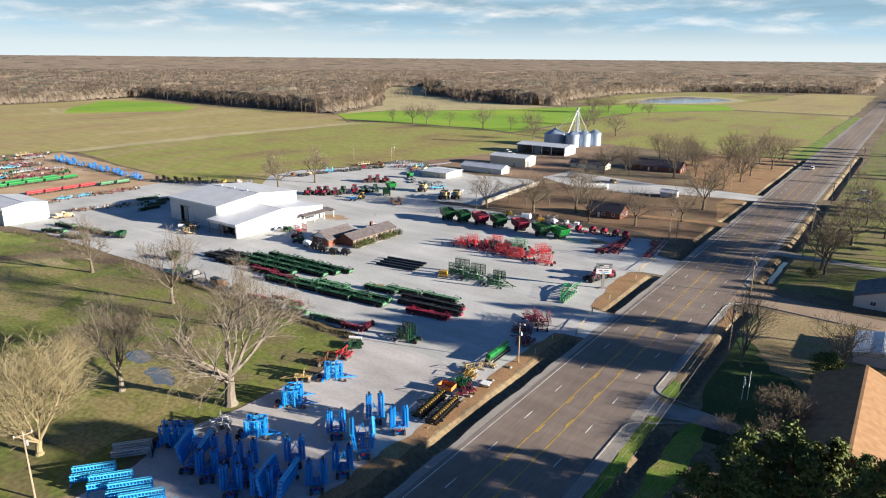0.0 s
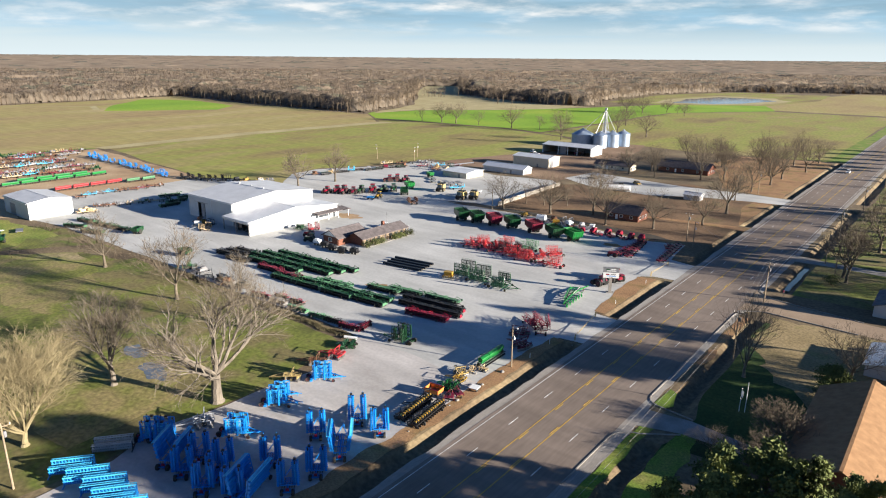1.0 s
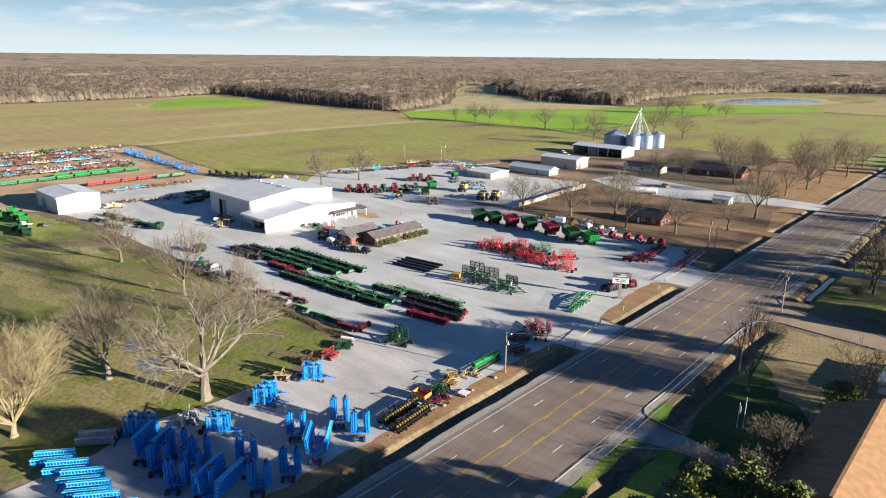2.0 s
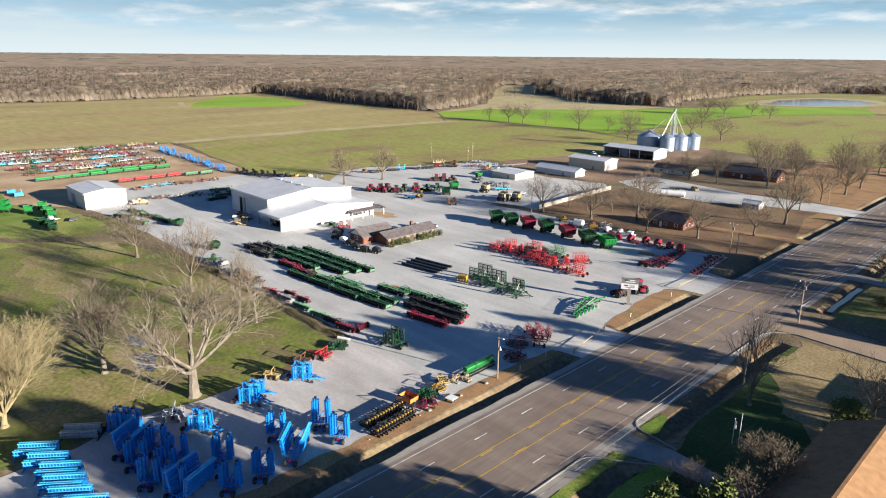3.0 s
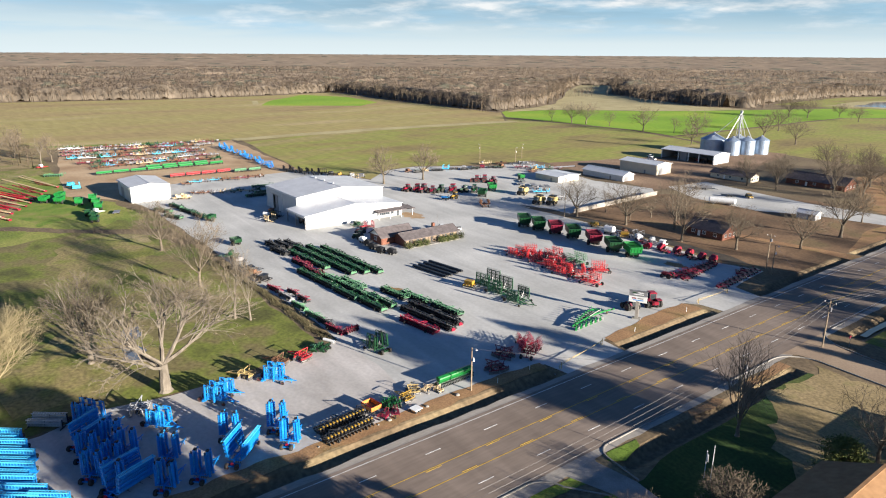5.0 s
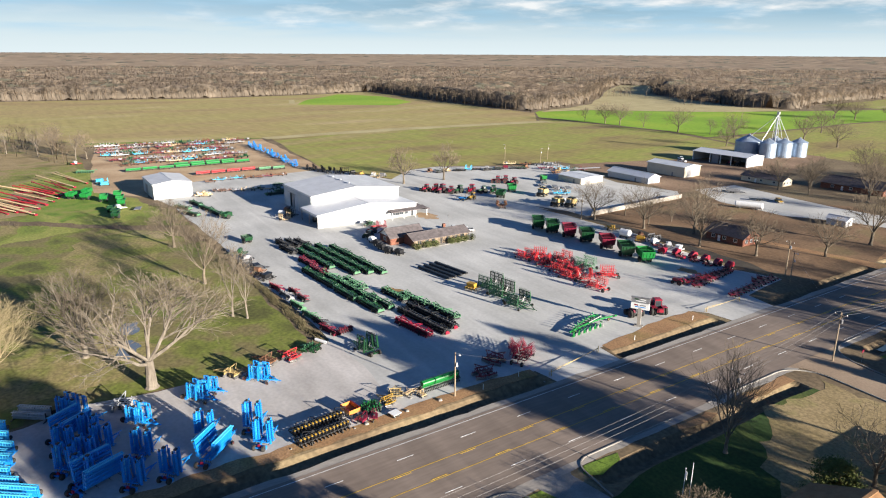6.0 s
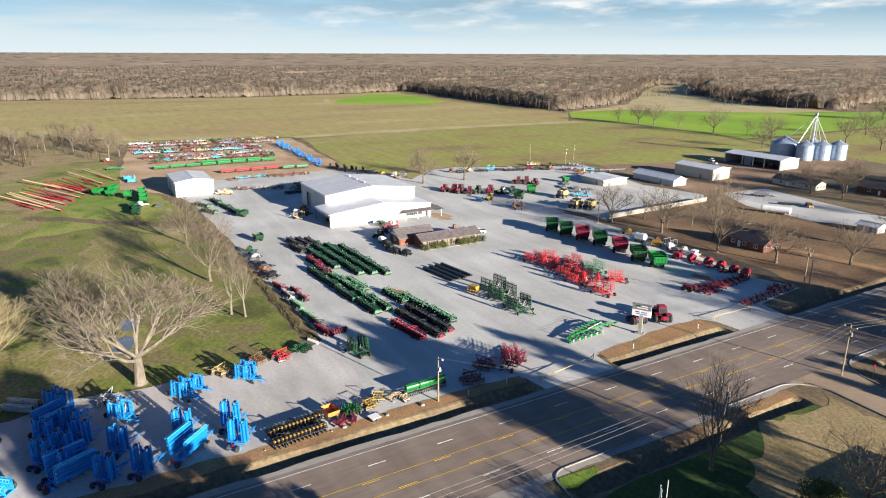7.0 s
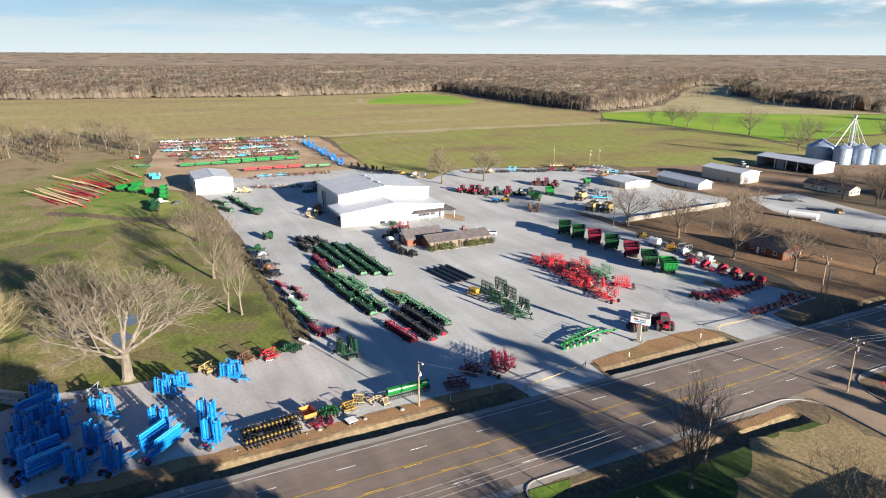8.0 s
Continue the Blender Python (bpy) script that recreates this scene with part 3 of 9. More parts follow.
patch("lawn_east", [(18, 62), (18, 104), (60, 108), (60, 175), (17, 172), (17.8, 122), (19, 116), (19, 107)], 0.02, SHADED_LAWN, "front lawn across the highway, shade put into its dark green", "lawn", 4, 0.7)
patch("dry_lawn_east", [(27, 140), (34, 134), (75, 140), (75, 176), (18, 176.5), (18, 158)], 0.03, TAN_LAWN, "dry tan lawn before the house", "lawn", 1.6, 2.6)
patch("lawn_far_east", [(18, 198), (18, 330), (60, 330), (75, 198)], 0.03, LAWN, "green lawn with trees beside the highway", "lawn", 6, 1.5)
patch("lawn_along_east", [(19, 334), (19, 900), (120, 900), (150, 600), (110, 334)], 0.025, LAWN, "green and tan lawns along the highway", "lawn", 14, 2)
patch("dry_yard", [(-15.8, 236), (-15.8, 320), (-60, 345), (-111, 300), (-110, 236), (-80, 233), (-36, 230)], 0.02, DRY_LAWN, "reddish-brown dry yard under bare trees", "yard", 5, 1.2)
patch("verge_north", [(-16, 270), (-16, 470), (-24, 478), (-70, 470), (-75, 420), (-60, 390), (-45, 345), (-24, 338), (-24, 300)], 0.03, VERGE, "tan dry grass beside the highway", "verge", 6, 1.5)
patch("clay_yard", [(-262, 103), (-235, 96), (-259, 78), (-310, 82), (-376, 90), (-435, 96), (-422, 140), (-410, 206), (-347, 200), (-278, 193), (-262, 190)], 0.05, CLAY,
      "bare brown earth yard full of machinery", "yard", 8, 2)
patch("barn_yard", [(-205, 322), (-118, 305), (-112, 335), (-120, 395), (-140, 480), (-190, 470), (-182, 400)], 0.04, EARTH, "bare reddish earth round the grain bins", "yard", 8, 2.5)
patch("gravel_lot", [(-17.5, 101), (-17.2, 131), (-10.6, 132), (-10.6, 149.5), (-17.5, 150.5), (-18.6, 158), (-20.0, 168), (-20.8, 178), (-20.2, 186), (-17, 188), (-10.6, 189), (-10.6, 206), (-19, 208), (-22, 228), (-35, 225), (-60, 229), (-80, 231.5),
                     (-128, 229), (-107, 236), (-109.8, 297), (-120, 308), (-150, 300), (-193, 312), (-217, 315), (-213, 288), (-226, 270), (-238, 249), (-236, 230), (-217, 208), (-246, 201), (-262, 190),
                     (-262, 103), (-228, 98.5), (-205, 102), (-123, 102.5), (-54, 102.5)], 0.06, GRAVEL, "wide pale grey gravel machinery lot", "gravel lot", 5, 0.9)
patch("gravel_pad", [(-17.5, 24), (-17.5, 102), (-54, 103.5), (-50, 96), (-48, 84), (-49, 66), (-51, 52), (-48, 44), (-46, 24)], 0.075, PAD, "grey-brown gravel pad beside the highway", "gravel lot", 4, 1.0)
patch("farm_drive", [(-10.5, 322), (-10.5, 336), (-30, 338), (-60, 336), (-85, 340), (-115, 345), (-118, 318), (-95, 305), (-66, 304), (-45, 315), (-25, 320)], 0.05, GRAVEL, "pale gravel drive of the neighbouring farm", "drive", 5, 0.8)
patch("house_drive", [(-10.5, 262), (-10.5, 269), (-22, 267), (-34, 264.5), (-50, 263), (-50, 259), (-34, 261), (-22, 262.6)], 0.055, VERGE, "worn earth drive to the brick house", "drive", 4, 0.5)
# dark strip: tree shade painted together with dirt along the lot's edge
patch("mulch_strip", [(-132, 229.5), (-118, 231), (-100, 232), (-80, 232.8), (-60, 230.5), (-35, 227), (-27, 231), (-36, 234.5), (-60, 235.5), (-82, 237), (-118, 235.5)], 0.09, SHADED_SOIL, "dark strip along the lot, tree shade and dirt in its colour", "soil", 3, 1.0)
patch("bank_west", [(-15.6, 20), (-15.6, 131), (-18.2, 131), (-19.2, 110), (-18.4, 90), (-19.0, 60), (-18, 20)], 0.085, VERGE, "dry grass bank along the lot", "verge", 1.6, 0.8)
patch("bank_entrance", [(-15.6, 151.5), (-15.6, 186.5), (-20.6, 185.5), (-21.2, 176), (-20.0, 166), (-18.4, 151.5)], 0.085, VERGE, "orange-brown grass bank below the sign", "verge", 1.6, 0.7)
patch("side_street", [(9.6, 176), (12, 178.5), (16, 179.5), (37, 178), (110, 176), (110, 184), (37, 186.5), (17, 189.5), (12, 192), (9.6, 197)], 0.075, TAN_ROAD, "worn tan side street joining the highway", "street", 50, 0)
patch("house_path", [(9.6, 104.5), (9.6, 115), (12, 113.5), (19, 114.5), (30, 113.0), (42, 116), (42, 112), (31, 109.5), (19, 109.3), (12, 107)], 0.07, CONCRETE, "concrete driveway crossing the ditch", "drive", 50, 0)
patch("drive_east", [(9.6, 232), (9.6, 240), (20, 238), (60, 238), (60, 233), (20, 233)], 0.07, CONCRETE, "pale driveway across the highway", "drive", 50, 0)
patch("puddle", [(-77, 63), (-73, 61.6), (-69, 62), (-67, 63.6), (-69.5, 65.5), (-73, 66.6), (-76.5, 65.6)], 0.05, WATER, "shallow rain puddle on the lawn", "puddle", 0.7, 1.1)
patch("ditch_water", [(14.5, 203), (16.0, 203), (16.1, 231), (14.6, 231)], -0.82, WATER, "standing water in the roadside ditch", "water", 2, 0.3)
patch("puddle", [(-88, 66), (-85, 64), (-81, 64.6), (-80, 66.4), (-83, 68), (-87, 67.8)], 0.055, WATER, "shallow puddle on the lawn", "puddle", 0.6, 0.8)
for x, y, a, b, mat, words in ((-141, 182.8, 6.5, 3.6, CLAY, "orange clay heap spread on the gravel"), (-41, 212, 3.6, 2.0, VERGE, "dead weeds and damp earth on the gravel"), (-72, 130, 5, 2, VERGE, "dead grass growing through the gravel")):
    patch("bare_spot", [(x + a * math.cos(k * 0.785), y + b * math.sin(k * 0.785)) for k in range(8)], 0.075, mat, words, "soil", 0.8, 1.8)


# ---- highway ----
def strip(name, x0, x1, z, mat, label, category, y0=-700, y1=2900, step=50, rough_edge=0.0):
    g = Build()
    n = int((y1 - y0) / step)
    for k in range(n + 1):
        y = y0 + (y1 - y0) * k / n
        j = rough_edge * noise.noise((y * 0.21, x0, 0.0))
        h = hill(0, y) + z
        g.v += [(x0 + (j if x0 < 0 else 0), y, h), (x1 + (j if x0 > 0 else 0), y, h)]
        if k:
            g.f.append((2 * k - 2, 2 * k - 1, 2 * k + 1, 2 * k))
    return structure(name, g, mat, label, category, quick=True)


strip("road", -9.9, 9.7, 0.10, ASPHALT, "five-lane brown-grey asphalt highway", "road")
strip("shoulder", -11.4, -9.9, 0.07, SHOULDER, "pale worn shoulder of the highway", "shoulder", step=3, y1=900, rough_edge=0.5)
strip("shoulder", 9.7, 11.2, 0.06, SHOULDER, "pale worn shoulder of the highway", "shoulder", step=3, y1=900, rough_edge=0.5)
strip("edge_line", -9.15, -9.0, 0.115, LINE_WHITE, "worn white edge line", "road marking")
strip("edge_line", 9.0, 9.12, 0.115, LINE_WHITE, "worn white edge line", "road marking", y0=200)
for side in (-1, 1):
    strip("yellow_line", side * 1.95 - 0.07, side * 1.95 + 0.07, 0.115, LINE_YELLOW, "solid yellow line of the turning lane", "road marking")
dash = Build()
dash.box((0, 0, 0), (0.14, 3.0, 0.012))
lane_dash = structure("lane_dash", dash, LINE_WHITE, "white dashed lane marking", "road marking")
lane_dash.matrix_basis = pose(-5.45, 118.75 - 12.19 * 9, 0.114)
lane_dash["group"] = "lane dashes"
yellow = Build()
yellow.box((0, 0, 0), (0.13, 3.0, 0.012))
turn_dash = structure("turn_lane_dash", yellow, LINE_YELLOW, "yellow dashed marking of the turning lane", "road marking")
turn_dash.matrix_basis = pose(-1.62, 116 - 12.19 * 9, 0.114)
turn_dash["group"] = "turning lane dashes"
for k in range(-8, 46):
    y = 118.75 + 12.19 * k
    copy_thing(lane_dash, pose(-5.45, y, 0.114))
    copy_thing(turn_dash, pose(-1.62, y - 2.7, 0.114))
    copy_thing(turn_dash, pose(1.62, y + 1.8, 0.114))
    copy_thing(lane_dash, pose(5.3, 133.0 + 12.19 * (k - 1), 0.114))


def kerb(name, points):
    g = Build()
    for a, b in zip(points, points[1:]):
        g.beam((*a, 0.09), (*b, 0.09), 0.2, 0.22)
    return structure(name, g, CONCRETE, "low concrete kerb round the corner", "kerb")


def arc(cx, cy, r, a0, a1, n=10):
    return [(cx + r * math.cos(radians(a0 + (a1 - a0) * k / n)), cy + r * math.sin(radians(a0 + (a1 - a0) * k / n))) for k in range(n + 1)]


kerb("kerb", [(9.8, 150), (9.8, 172)] + arc(16.8, 172, 7, 180, 90) + [(36, 177.8)])
kerb("kerb", [(9.8, 206), (9.8, 198)] + arc(17.8, 198, 8, 180, 270) + [(36, 187)])
kerb("kerb", [(9.8, 84), (9.8, 100)] + arc(14, 100.5, 4.2, 180, 100) + [(19, 108.8)])
kerb("kerb", [(9.8, 140), (9.8, 119)] + arc(13, 119, 3.2, 180, 260) + [(19, 115)])

# culvert pipes under the entrances
for x, y in ((-13.2, 131), (-13.2, 151), (-13.2, 187), (-13.2, 208), (15.2, 104.4), (15.2, 116)):
    c = Build()
    c.lathe([(0.42, -0.6), (0.42, 0.6), (0.34, 0.6), (0.34, -0.6)], 12, axis="y")
    ob = tagged(new("culvert_pipe", c.mesh("culvert_pipe", CONCRETE)), "grey concrete culvert pipe in the ditch", "pipe", "culverts")
    ob.matrix_basis = pose(x, y, -0.7)


# ---- buildings ----
def wall_run(b, axis, at, a, z0, z1, t=0.2, holes=()):
    """A wall along axis (0 x, 1 y) from a[0] to a[1] at the other coordinate, with holes (from, to, bottom, top) cut through."""
    def put(u0, u1, w0, w1):
        if u1 - u0 > 0.01 and w1 - w0 > 0.01:
            c, s = ((u0 + u1) / 2, at, (w0 + w1) / 2), (u1 - u0, t, w1 - w0)
            if axis:
                c, s = (c[1], c[0], c[2]), (s[1], s[0], s[2])
            b.box(c, s)
    last = a[0]
    for u0, u1, w0, w1 in sorted(holes):
        put(last, u0, z0, z1)
        put(u0, u1, z0, w0)
        put(u0, u1, w1, z1)
        last = u1
    put(last, a[1], z0, z1)


def gable(b, axis, at, a, z, peak, t=0.2):
    """The triangle above a wall."""
    mid = (a[0] + a[1]) / 2
    b.prism([(a[0], z), (a[1], z), (mid, peak)], 1 - axis, at - t / 2, at + t / 2)


def roof_slopes(parent, axis, a, across, z, peak, mat, over=0.5, thick=0.18, label=""):
    """Two slopes with a ridge along axis from a[0] to a[1]; across: the eaves."""
    mid, rise = (across[0] + across[1]) / 2, (peak - z) / ((across[1] - across[0]) / 2)
    for e in across:
        s = -1 if e < mid else 1
        low = (e + s * over, z - rise * over)
        b = Build()
        b.prism([(mid, peak + 0.02), (mid, peak + thick), (low[0], low[1] + thick), (low[0], low[1] + 0.02)], axis, a[0] - over, a[1] + over)
        part("roof", b, mat, parent, label)
    b = Build()
    if axis:
        b.box((mid, (a[0] + a[1]) / 2, peak + thick), (0.5, a[1] - a[0] + 2 * over, 0.12))
    else:
        b.box(((a[0] + a[1]) / 2, mid, peak + thick), (a[1] - a[0] + 2 * over, 0.5, 0.12))
    part("ridge_cap", b, mat, parent)


def window(parent, axis, at, u, z, w, h, out, mat=None):
    """A framed window in a wall along axis; out: which way it faces (+1, -1)."""
    f, g = Build(), Build()
    def put(b, du, dz, su, sz, depth, push):
        c, s = [u + du, at + out * push, z + dz], [su, depth, sz]
        if axis:
            c[0], c[1], s[0], s[1] = c[1], c[0], s[1], s[0]
        b.box(c, s)
    for d in (-1, 1):
        put(f, d * w / 2, 0, 0.1, h + 0.1, 0.12, 0.1)
        put(f, 0, d * h / 2, w + 0.1, 0.1, 0.12, 0.1)
    put(f, 0, 0, 0.05, h, 0.08, 0.1)
    put(g, 0, 0, w - 0.05, h - 0.05, 0.03, 0.09)
    ob = part("window", f, mat or WHITE, parent)
    part("pane", g, GLASS, ob)
    return ob


def door(parent, axis, at, u, w, h, out, mat, name="door"):
    b, k = Build(), Build()
    c, s = [u, at + out * 0.13, h / 2], [w, 0.08, h]
    kc = [u + w * 0.38, at + out * 0.2, h * 0.48]
    if axis:
        c[0], c[1], s[0], s[1], kc[0], kc[1] = c[1], c[0], s[1], s[0], kc[1], kc[0]
    b.box(c, s)
    ob = part(name, b, mat, parent)
    k.box(kc, (0.08, 0.08, 0.16))
    part("handle", k, STEEL, ob)
    return ob


def shop():
    t = thing("workshop_building", "large white metal workshop with grey ribbed roofs", "building")
    # tall hall
    b = Build(); wall_run(b, 0, 143, (-191, -161), 0, 8.6, holes=[(-184.5, -179.5, 0, 6.2)]); part("wall", b, WHITE_WALL_X, t)
    b = Build(); wall_run(b, 0, 181, (-191, -161), 0, 8.6); part("wall", b, WHITE_WALL_X, t)
    b = Build(); wall_run(b, 1, -191, (143.1, 180.9), 0, 8.6, holes=[(156, 164, 0, 6)]); gable(b, 1, -191, (143.1, 180.9), 8.6, 10.6); part("wall", b, WHITE_WALL, t)
    b = Build(); wall_run(b, 1, -161, (143.1, 180.9), 0, 8.6); gable(b, 1, -161, (143.1, 180.9), 8.6, 10.6); part("wall", b, WHITE_WALL, t)
    roof_slopes(t, 0, (-191, -161), (143, 181), 8.6, 10.6, ROOF_METAL, 0.4)
    # low hall in front, open to the south
    b = Build(); wall_run(b, 0, 138.5, (-160.8, -145), 3.9, 4.9); part("wall", b, WHITE_WALL_X, t)
    for x in (-160.6, -153, -145.3):
        b = Build(); b.box((x, 138.5, 2.45), (0.3, 0.3, 4.9)); part("post", b, STEEL, t)
    b = Build(); wall_run(b, 0, 180, (-160.8, -145), 0, 4.9); part("wall", b, WHITE_WALL_X, t)
    b = Build(); wall_run(b, 1, -145, (138.5, 180), 0, 4.9, holes=[(168.6, 176.2, 1.0, 2.5)]); gable(b, 1, -145, (138.5, 180), 4.9, 7.1); part("wall", b, WHITE_WALL, t)
    b = Build(); wall_run(b, 0, 146, (-160.8, -145.2), 0, 4.9); part("inner_wall", b, GREY, t)
    roof_slopes(t, 0, (-160.6, -145), (138.5, 180), 4.9, 7.1, ROOF_PALE, 0.35)
    # big sliding door, part open
    b = Build(); b.box((-180.8, 142.8, 3.1), (2.4, 0.1, 6.1)); part("sliding_door", b, GREY, t)
    b = Build(); b.box((-182, 142.75, 6.35), (9, 0.12, 0.2)); part("door_rail", b, STEEL, t)
    b = Build(); b.box((-182, 150, 0.12), (17, 13, 0.06)); part("slab", b, CONCRETE, t)
    # shop window band with posts and a canopy
    for k in range(4):
        window(t, 1, -145, 169.55 + 1.9 * k, 1.75, 1.85, 1.45, 1, GREY)
    door(t, 1, -145, 178.2, 1.0, 2.1, 1, GLASS)
    b = Build(); b.prism([(-146, 3.3), (-141.6, 2.85), (-141.6, 3.15), (-146, 3.6)], 1, 167.2, 183.5); part("canopy", b, SHINGLE, t, "brown canopy over the shop front")
    for y in (167.6, 172.7, 177.8, 183.1):
        b = Build(); b.box((-141.9, y, 1.45), (0.18, 0.18, 2.9)); part("post", b, WHITE, t)
    b = Build(); b.prism([(180, 2.9), (184.4, 2.6), (184.4, 2.9), (180, 3.3)], 0, -158, -141.6); part("canopy", b, SHINGLE, t)
    # gutters, downpipes and roof vents
    for y, z, x0, x1 in ((138.0, 4.72, -161, -144.8), (142.45, 8.42, -191.3, -160.8)):
        b = Build(); b.box(((x0 + x1) / 2, y, z), (x1 - x0, 0.16, 0.16)); part("gutter", b, WHITE, t)
    for x in (-190.6, -175, -161.4):
        b = Build(); b.rod((x, 142.7, 0.1), (x, 142.7, 8.4), 0.07); part("downpipe", b, WHITE, t)
    for x in (-184, -176, -168):
        b = Build(); b.lathe([(0.35, 10.6), (0.35, 11.0), (0.55, 11.1), (0.3, 11.4)], 10, (x, 162, 0)); part("roof_vent", b, SILVER, t)
    return t


def shed():
    t = thing("storage_shed", "white metal storage shed with a low grey roof", "building")
    b = Build(); wall_run(b, 0, 97.8, (-252, -228), 0, 6.6, holes=[(-246, -241, 0, 4.6)]); part("wall", b, WHITE_WALL_X, t)
    b = Build(); wall_run(b, 0, 113.8, (-252, -228), 0, 6.6); part("wall", b, WHITE_WALL_X, t)
    b = Build(); wall_run(b, 1, -228, (97.9, 113.7), 0, 6.6); gable(b, 1, -228, (97.9, 113.7), 6.6, 7.7); part("wall", b, WHITE_WALL, t)
    b = Build(); wall_run(b, 1, -252, (97.9, 113.7), 0, 6.6); gable(b, 1, -252, (97.9, 113.7), 6.6, 7.7); part("wall", b, WHITE_WALL, t)
    roof_slopes(t, 0, (-252, -228), (97.8, 113.8), 6.6, 7.7, ROOF_METAL, 0.3)
    b = Build(); b.box((-243.5, 97.66, 2.3), (5.1, 0.06, 4.7)); part("roller_door", b, GREY, t)
    b = Build(); b.box((-240, 97.2, 6.35), (24.6, 0.16, 0.16)); part("gutter", b, WHITE, t)


def office():
    t = thing("office_building", "low brick and cedar office with a brown shingle roof", "building")
    b = Build(); wall_run(b, 1, -105.4, (155.5, 177), 0, 2.8, holes=[(165.4, 166.6, 0, 2.1)]); part("wall", b, CEDAR, t, "vertical cedar boards")
    b = Build(); wall_run(b, 1, -112, (155.5, 177), 0, 2.8); part("wall", b, BRICK, t)
    for y in (155.5, 177):
        b = Build(); wall_run(b, 0, y, (-111.9, -105.5), 0, 2.8); gable(b, 0, y, (-111.9, -105.5), 2.8, 4.0); part("wall", b, BRICK, t)
    roof_slopes(t, 1, (155.5, 177), (-112, -105.4), 2.8, 4.1, SHINGLE, 0.9)
    b = Build(); wall_run(b, 0, 150.5, (-119.5, -112.2), 0, 2.8); part("wall", b, BRICK, t)
    b = Build(); gable(b, 0, 150.5, (-119.5, -112.2), 2.8, 4.8); part("gable", b, WHITE, t, "pale painted gable")
    b = Build(); wall_run(b, 0, 163, (-119.5, -112.2), 0, 2.8); gable(b, 0, 163, (-119.5, -112.2), 2.8, 4.8); part("wall", b, BRICK, t)
    for x in (-119.5, -112.1):
        b = Build(); wall_run(b, 1, x, (150.6, 162.9), 0, 2.8); part("wall", b, BRICK, t)
    roof_slopes(t, 1, (150.5, 163), (-119.5, -112.1), 2.8, 4.8, SHINGLE, 0.8)
    for y in (157.6, 160.4, 163, 169, 171.8, 174.6):
        window(t, 1, -105.4, y, 1.55, 1.5, 1.2, 1, CEDAR)
    door(t, 1, -105.4, 166, 1.15, 2.1, 1, DARK)
    window(t, 0, 150.5, -116, 1.6, 1.6, 1.2, -1)
    for y in [155.2 + 1.98 * k for k in range(12)]:
        b = Build(); b.box((-104.6, y, 1.35), (0.16, 0.16, 2.7)); part("post", b, CEDAR, t)
    b = Build(); b.box((-104.2, 166, 0.1), (2.4, 22, 0.14)); part("porch", b, CONCRETE, t)
    b = Build(); b.box((-110.5, 170.5, 4.4), (0.9, 0.9, 1.6)); part("chimney", b, BRICK, t)
    b = Build(); b.rod((-110, 172, 4), (-110, 172, 8.2), 0.05); b.box((-110, 172, 7.9), (1.6, 0.05, 0.05)); b.box((-110, 172, 7.4), (1.1, 0.05, 0.05)); part("antenna", b, STEEL, t)


def plain_house(name, label, x0, x1, y0, y1, z, peak, axis, wall_mat, roof_mat, kind="house"):
    t = thing(name, label, kind)
    for y in (y0, y1):
        b = Build(); wall_run(b, 0, y, (x0, x1), 0, z)
        if axis:
            gable(b, 0, y, (x0, x1), z, peak)
        part("wall", b, wall_mat, t)
    for x in (x0, x1):
        b = Build(); wall_run(b, 1, x, (y0 + 0.1, y1 - 0.1), 0, z)
        if not axis:
            gable(b, 1, x, (y0 + 0.1, y1 - 0.1), z, peak)
        part("wall", b, wall_mat, t)
    if axis:
        roof_slopes(t, 1, (y0, y1), (x0, x1), z, peak, roof_mat, 0.6)
    else:
        roof_slopes(t, 0, (x0, x1), (y0, y1), z, peak, roof_mat, 0.6)
    if kind != "house":
        b = Build(); b.box((x1 + 0.12, y0 + (y1 - y0) * 0.3, z * 0.38), (0.08, 3.6, z * 0.76)); part("roller_door", b, GREY, t)
        door(t, 0, y0, x0 + (x1 - x0) * 0.7, 1.0, 2.05, -1, GREY)
        return t
    for k in range(3):
        window(t, 0, y0, x0 + (x1 - x0) * (0.2 + 0.3 * k), z * 0.55, 1.3, 1.2, -1)
        window(t, 1, x1, y0 + (y1 - y0) * (0.2 + 0.3 * k), z * 0.55, 1.3, 1.2, 1)
        window(t, 1, x0, y0 + (y1 - y0) * (0.2 + 0.3 * k), z * 0.55, 1.3, 1.2, -1)
    door(t, 0, y0, x0 + (x1 - x0) * 0.36, 1.0, 2.05, -1, WHITE)
    return t


shop()
shed()
office()
plain_house("brick_house", "red brick house with a dark shingle roof among bare trees", -62, -48, 249, 258, 2.8, 5.4, 0, BRICK, SHINGLE)
plain_house("brick_house", "long brick house with a dark roof behind the farm drive", -90, -62, 377, 389, 2.8, 5.8, 0, BRICK, SHINGLE)
plain_house("low_house", "low tan house with a dark roof beside the grain bins", -122, -100, 361, 369, 2.7, 4.4, 0, TAN_WALL, SHINGLE)
plain_house("garden_shed", "small white shed beside the farm drive", -50, -43, 305.5, 310.5, 2.4, 3.3, 0, WHITE_WALL, ROOF_METAL, "shed")
plain_house("ranch_house", "grey house with a dark shingle roof by the side street", 37, 58, 194, 208, 2.9, 6.6, 1, WHITE_WALL, SHINGLE_GREY)
plain_house("ranch_house", "house with an orange-tan shingle roof near the highway", 35.2, 50.4, 103.6, 137.6, 2.9, 6.5, 1, BRICK, SHINGLE_TAN)
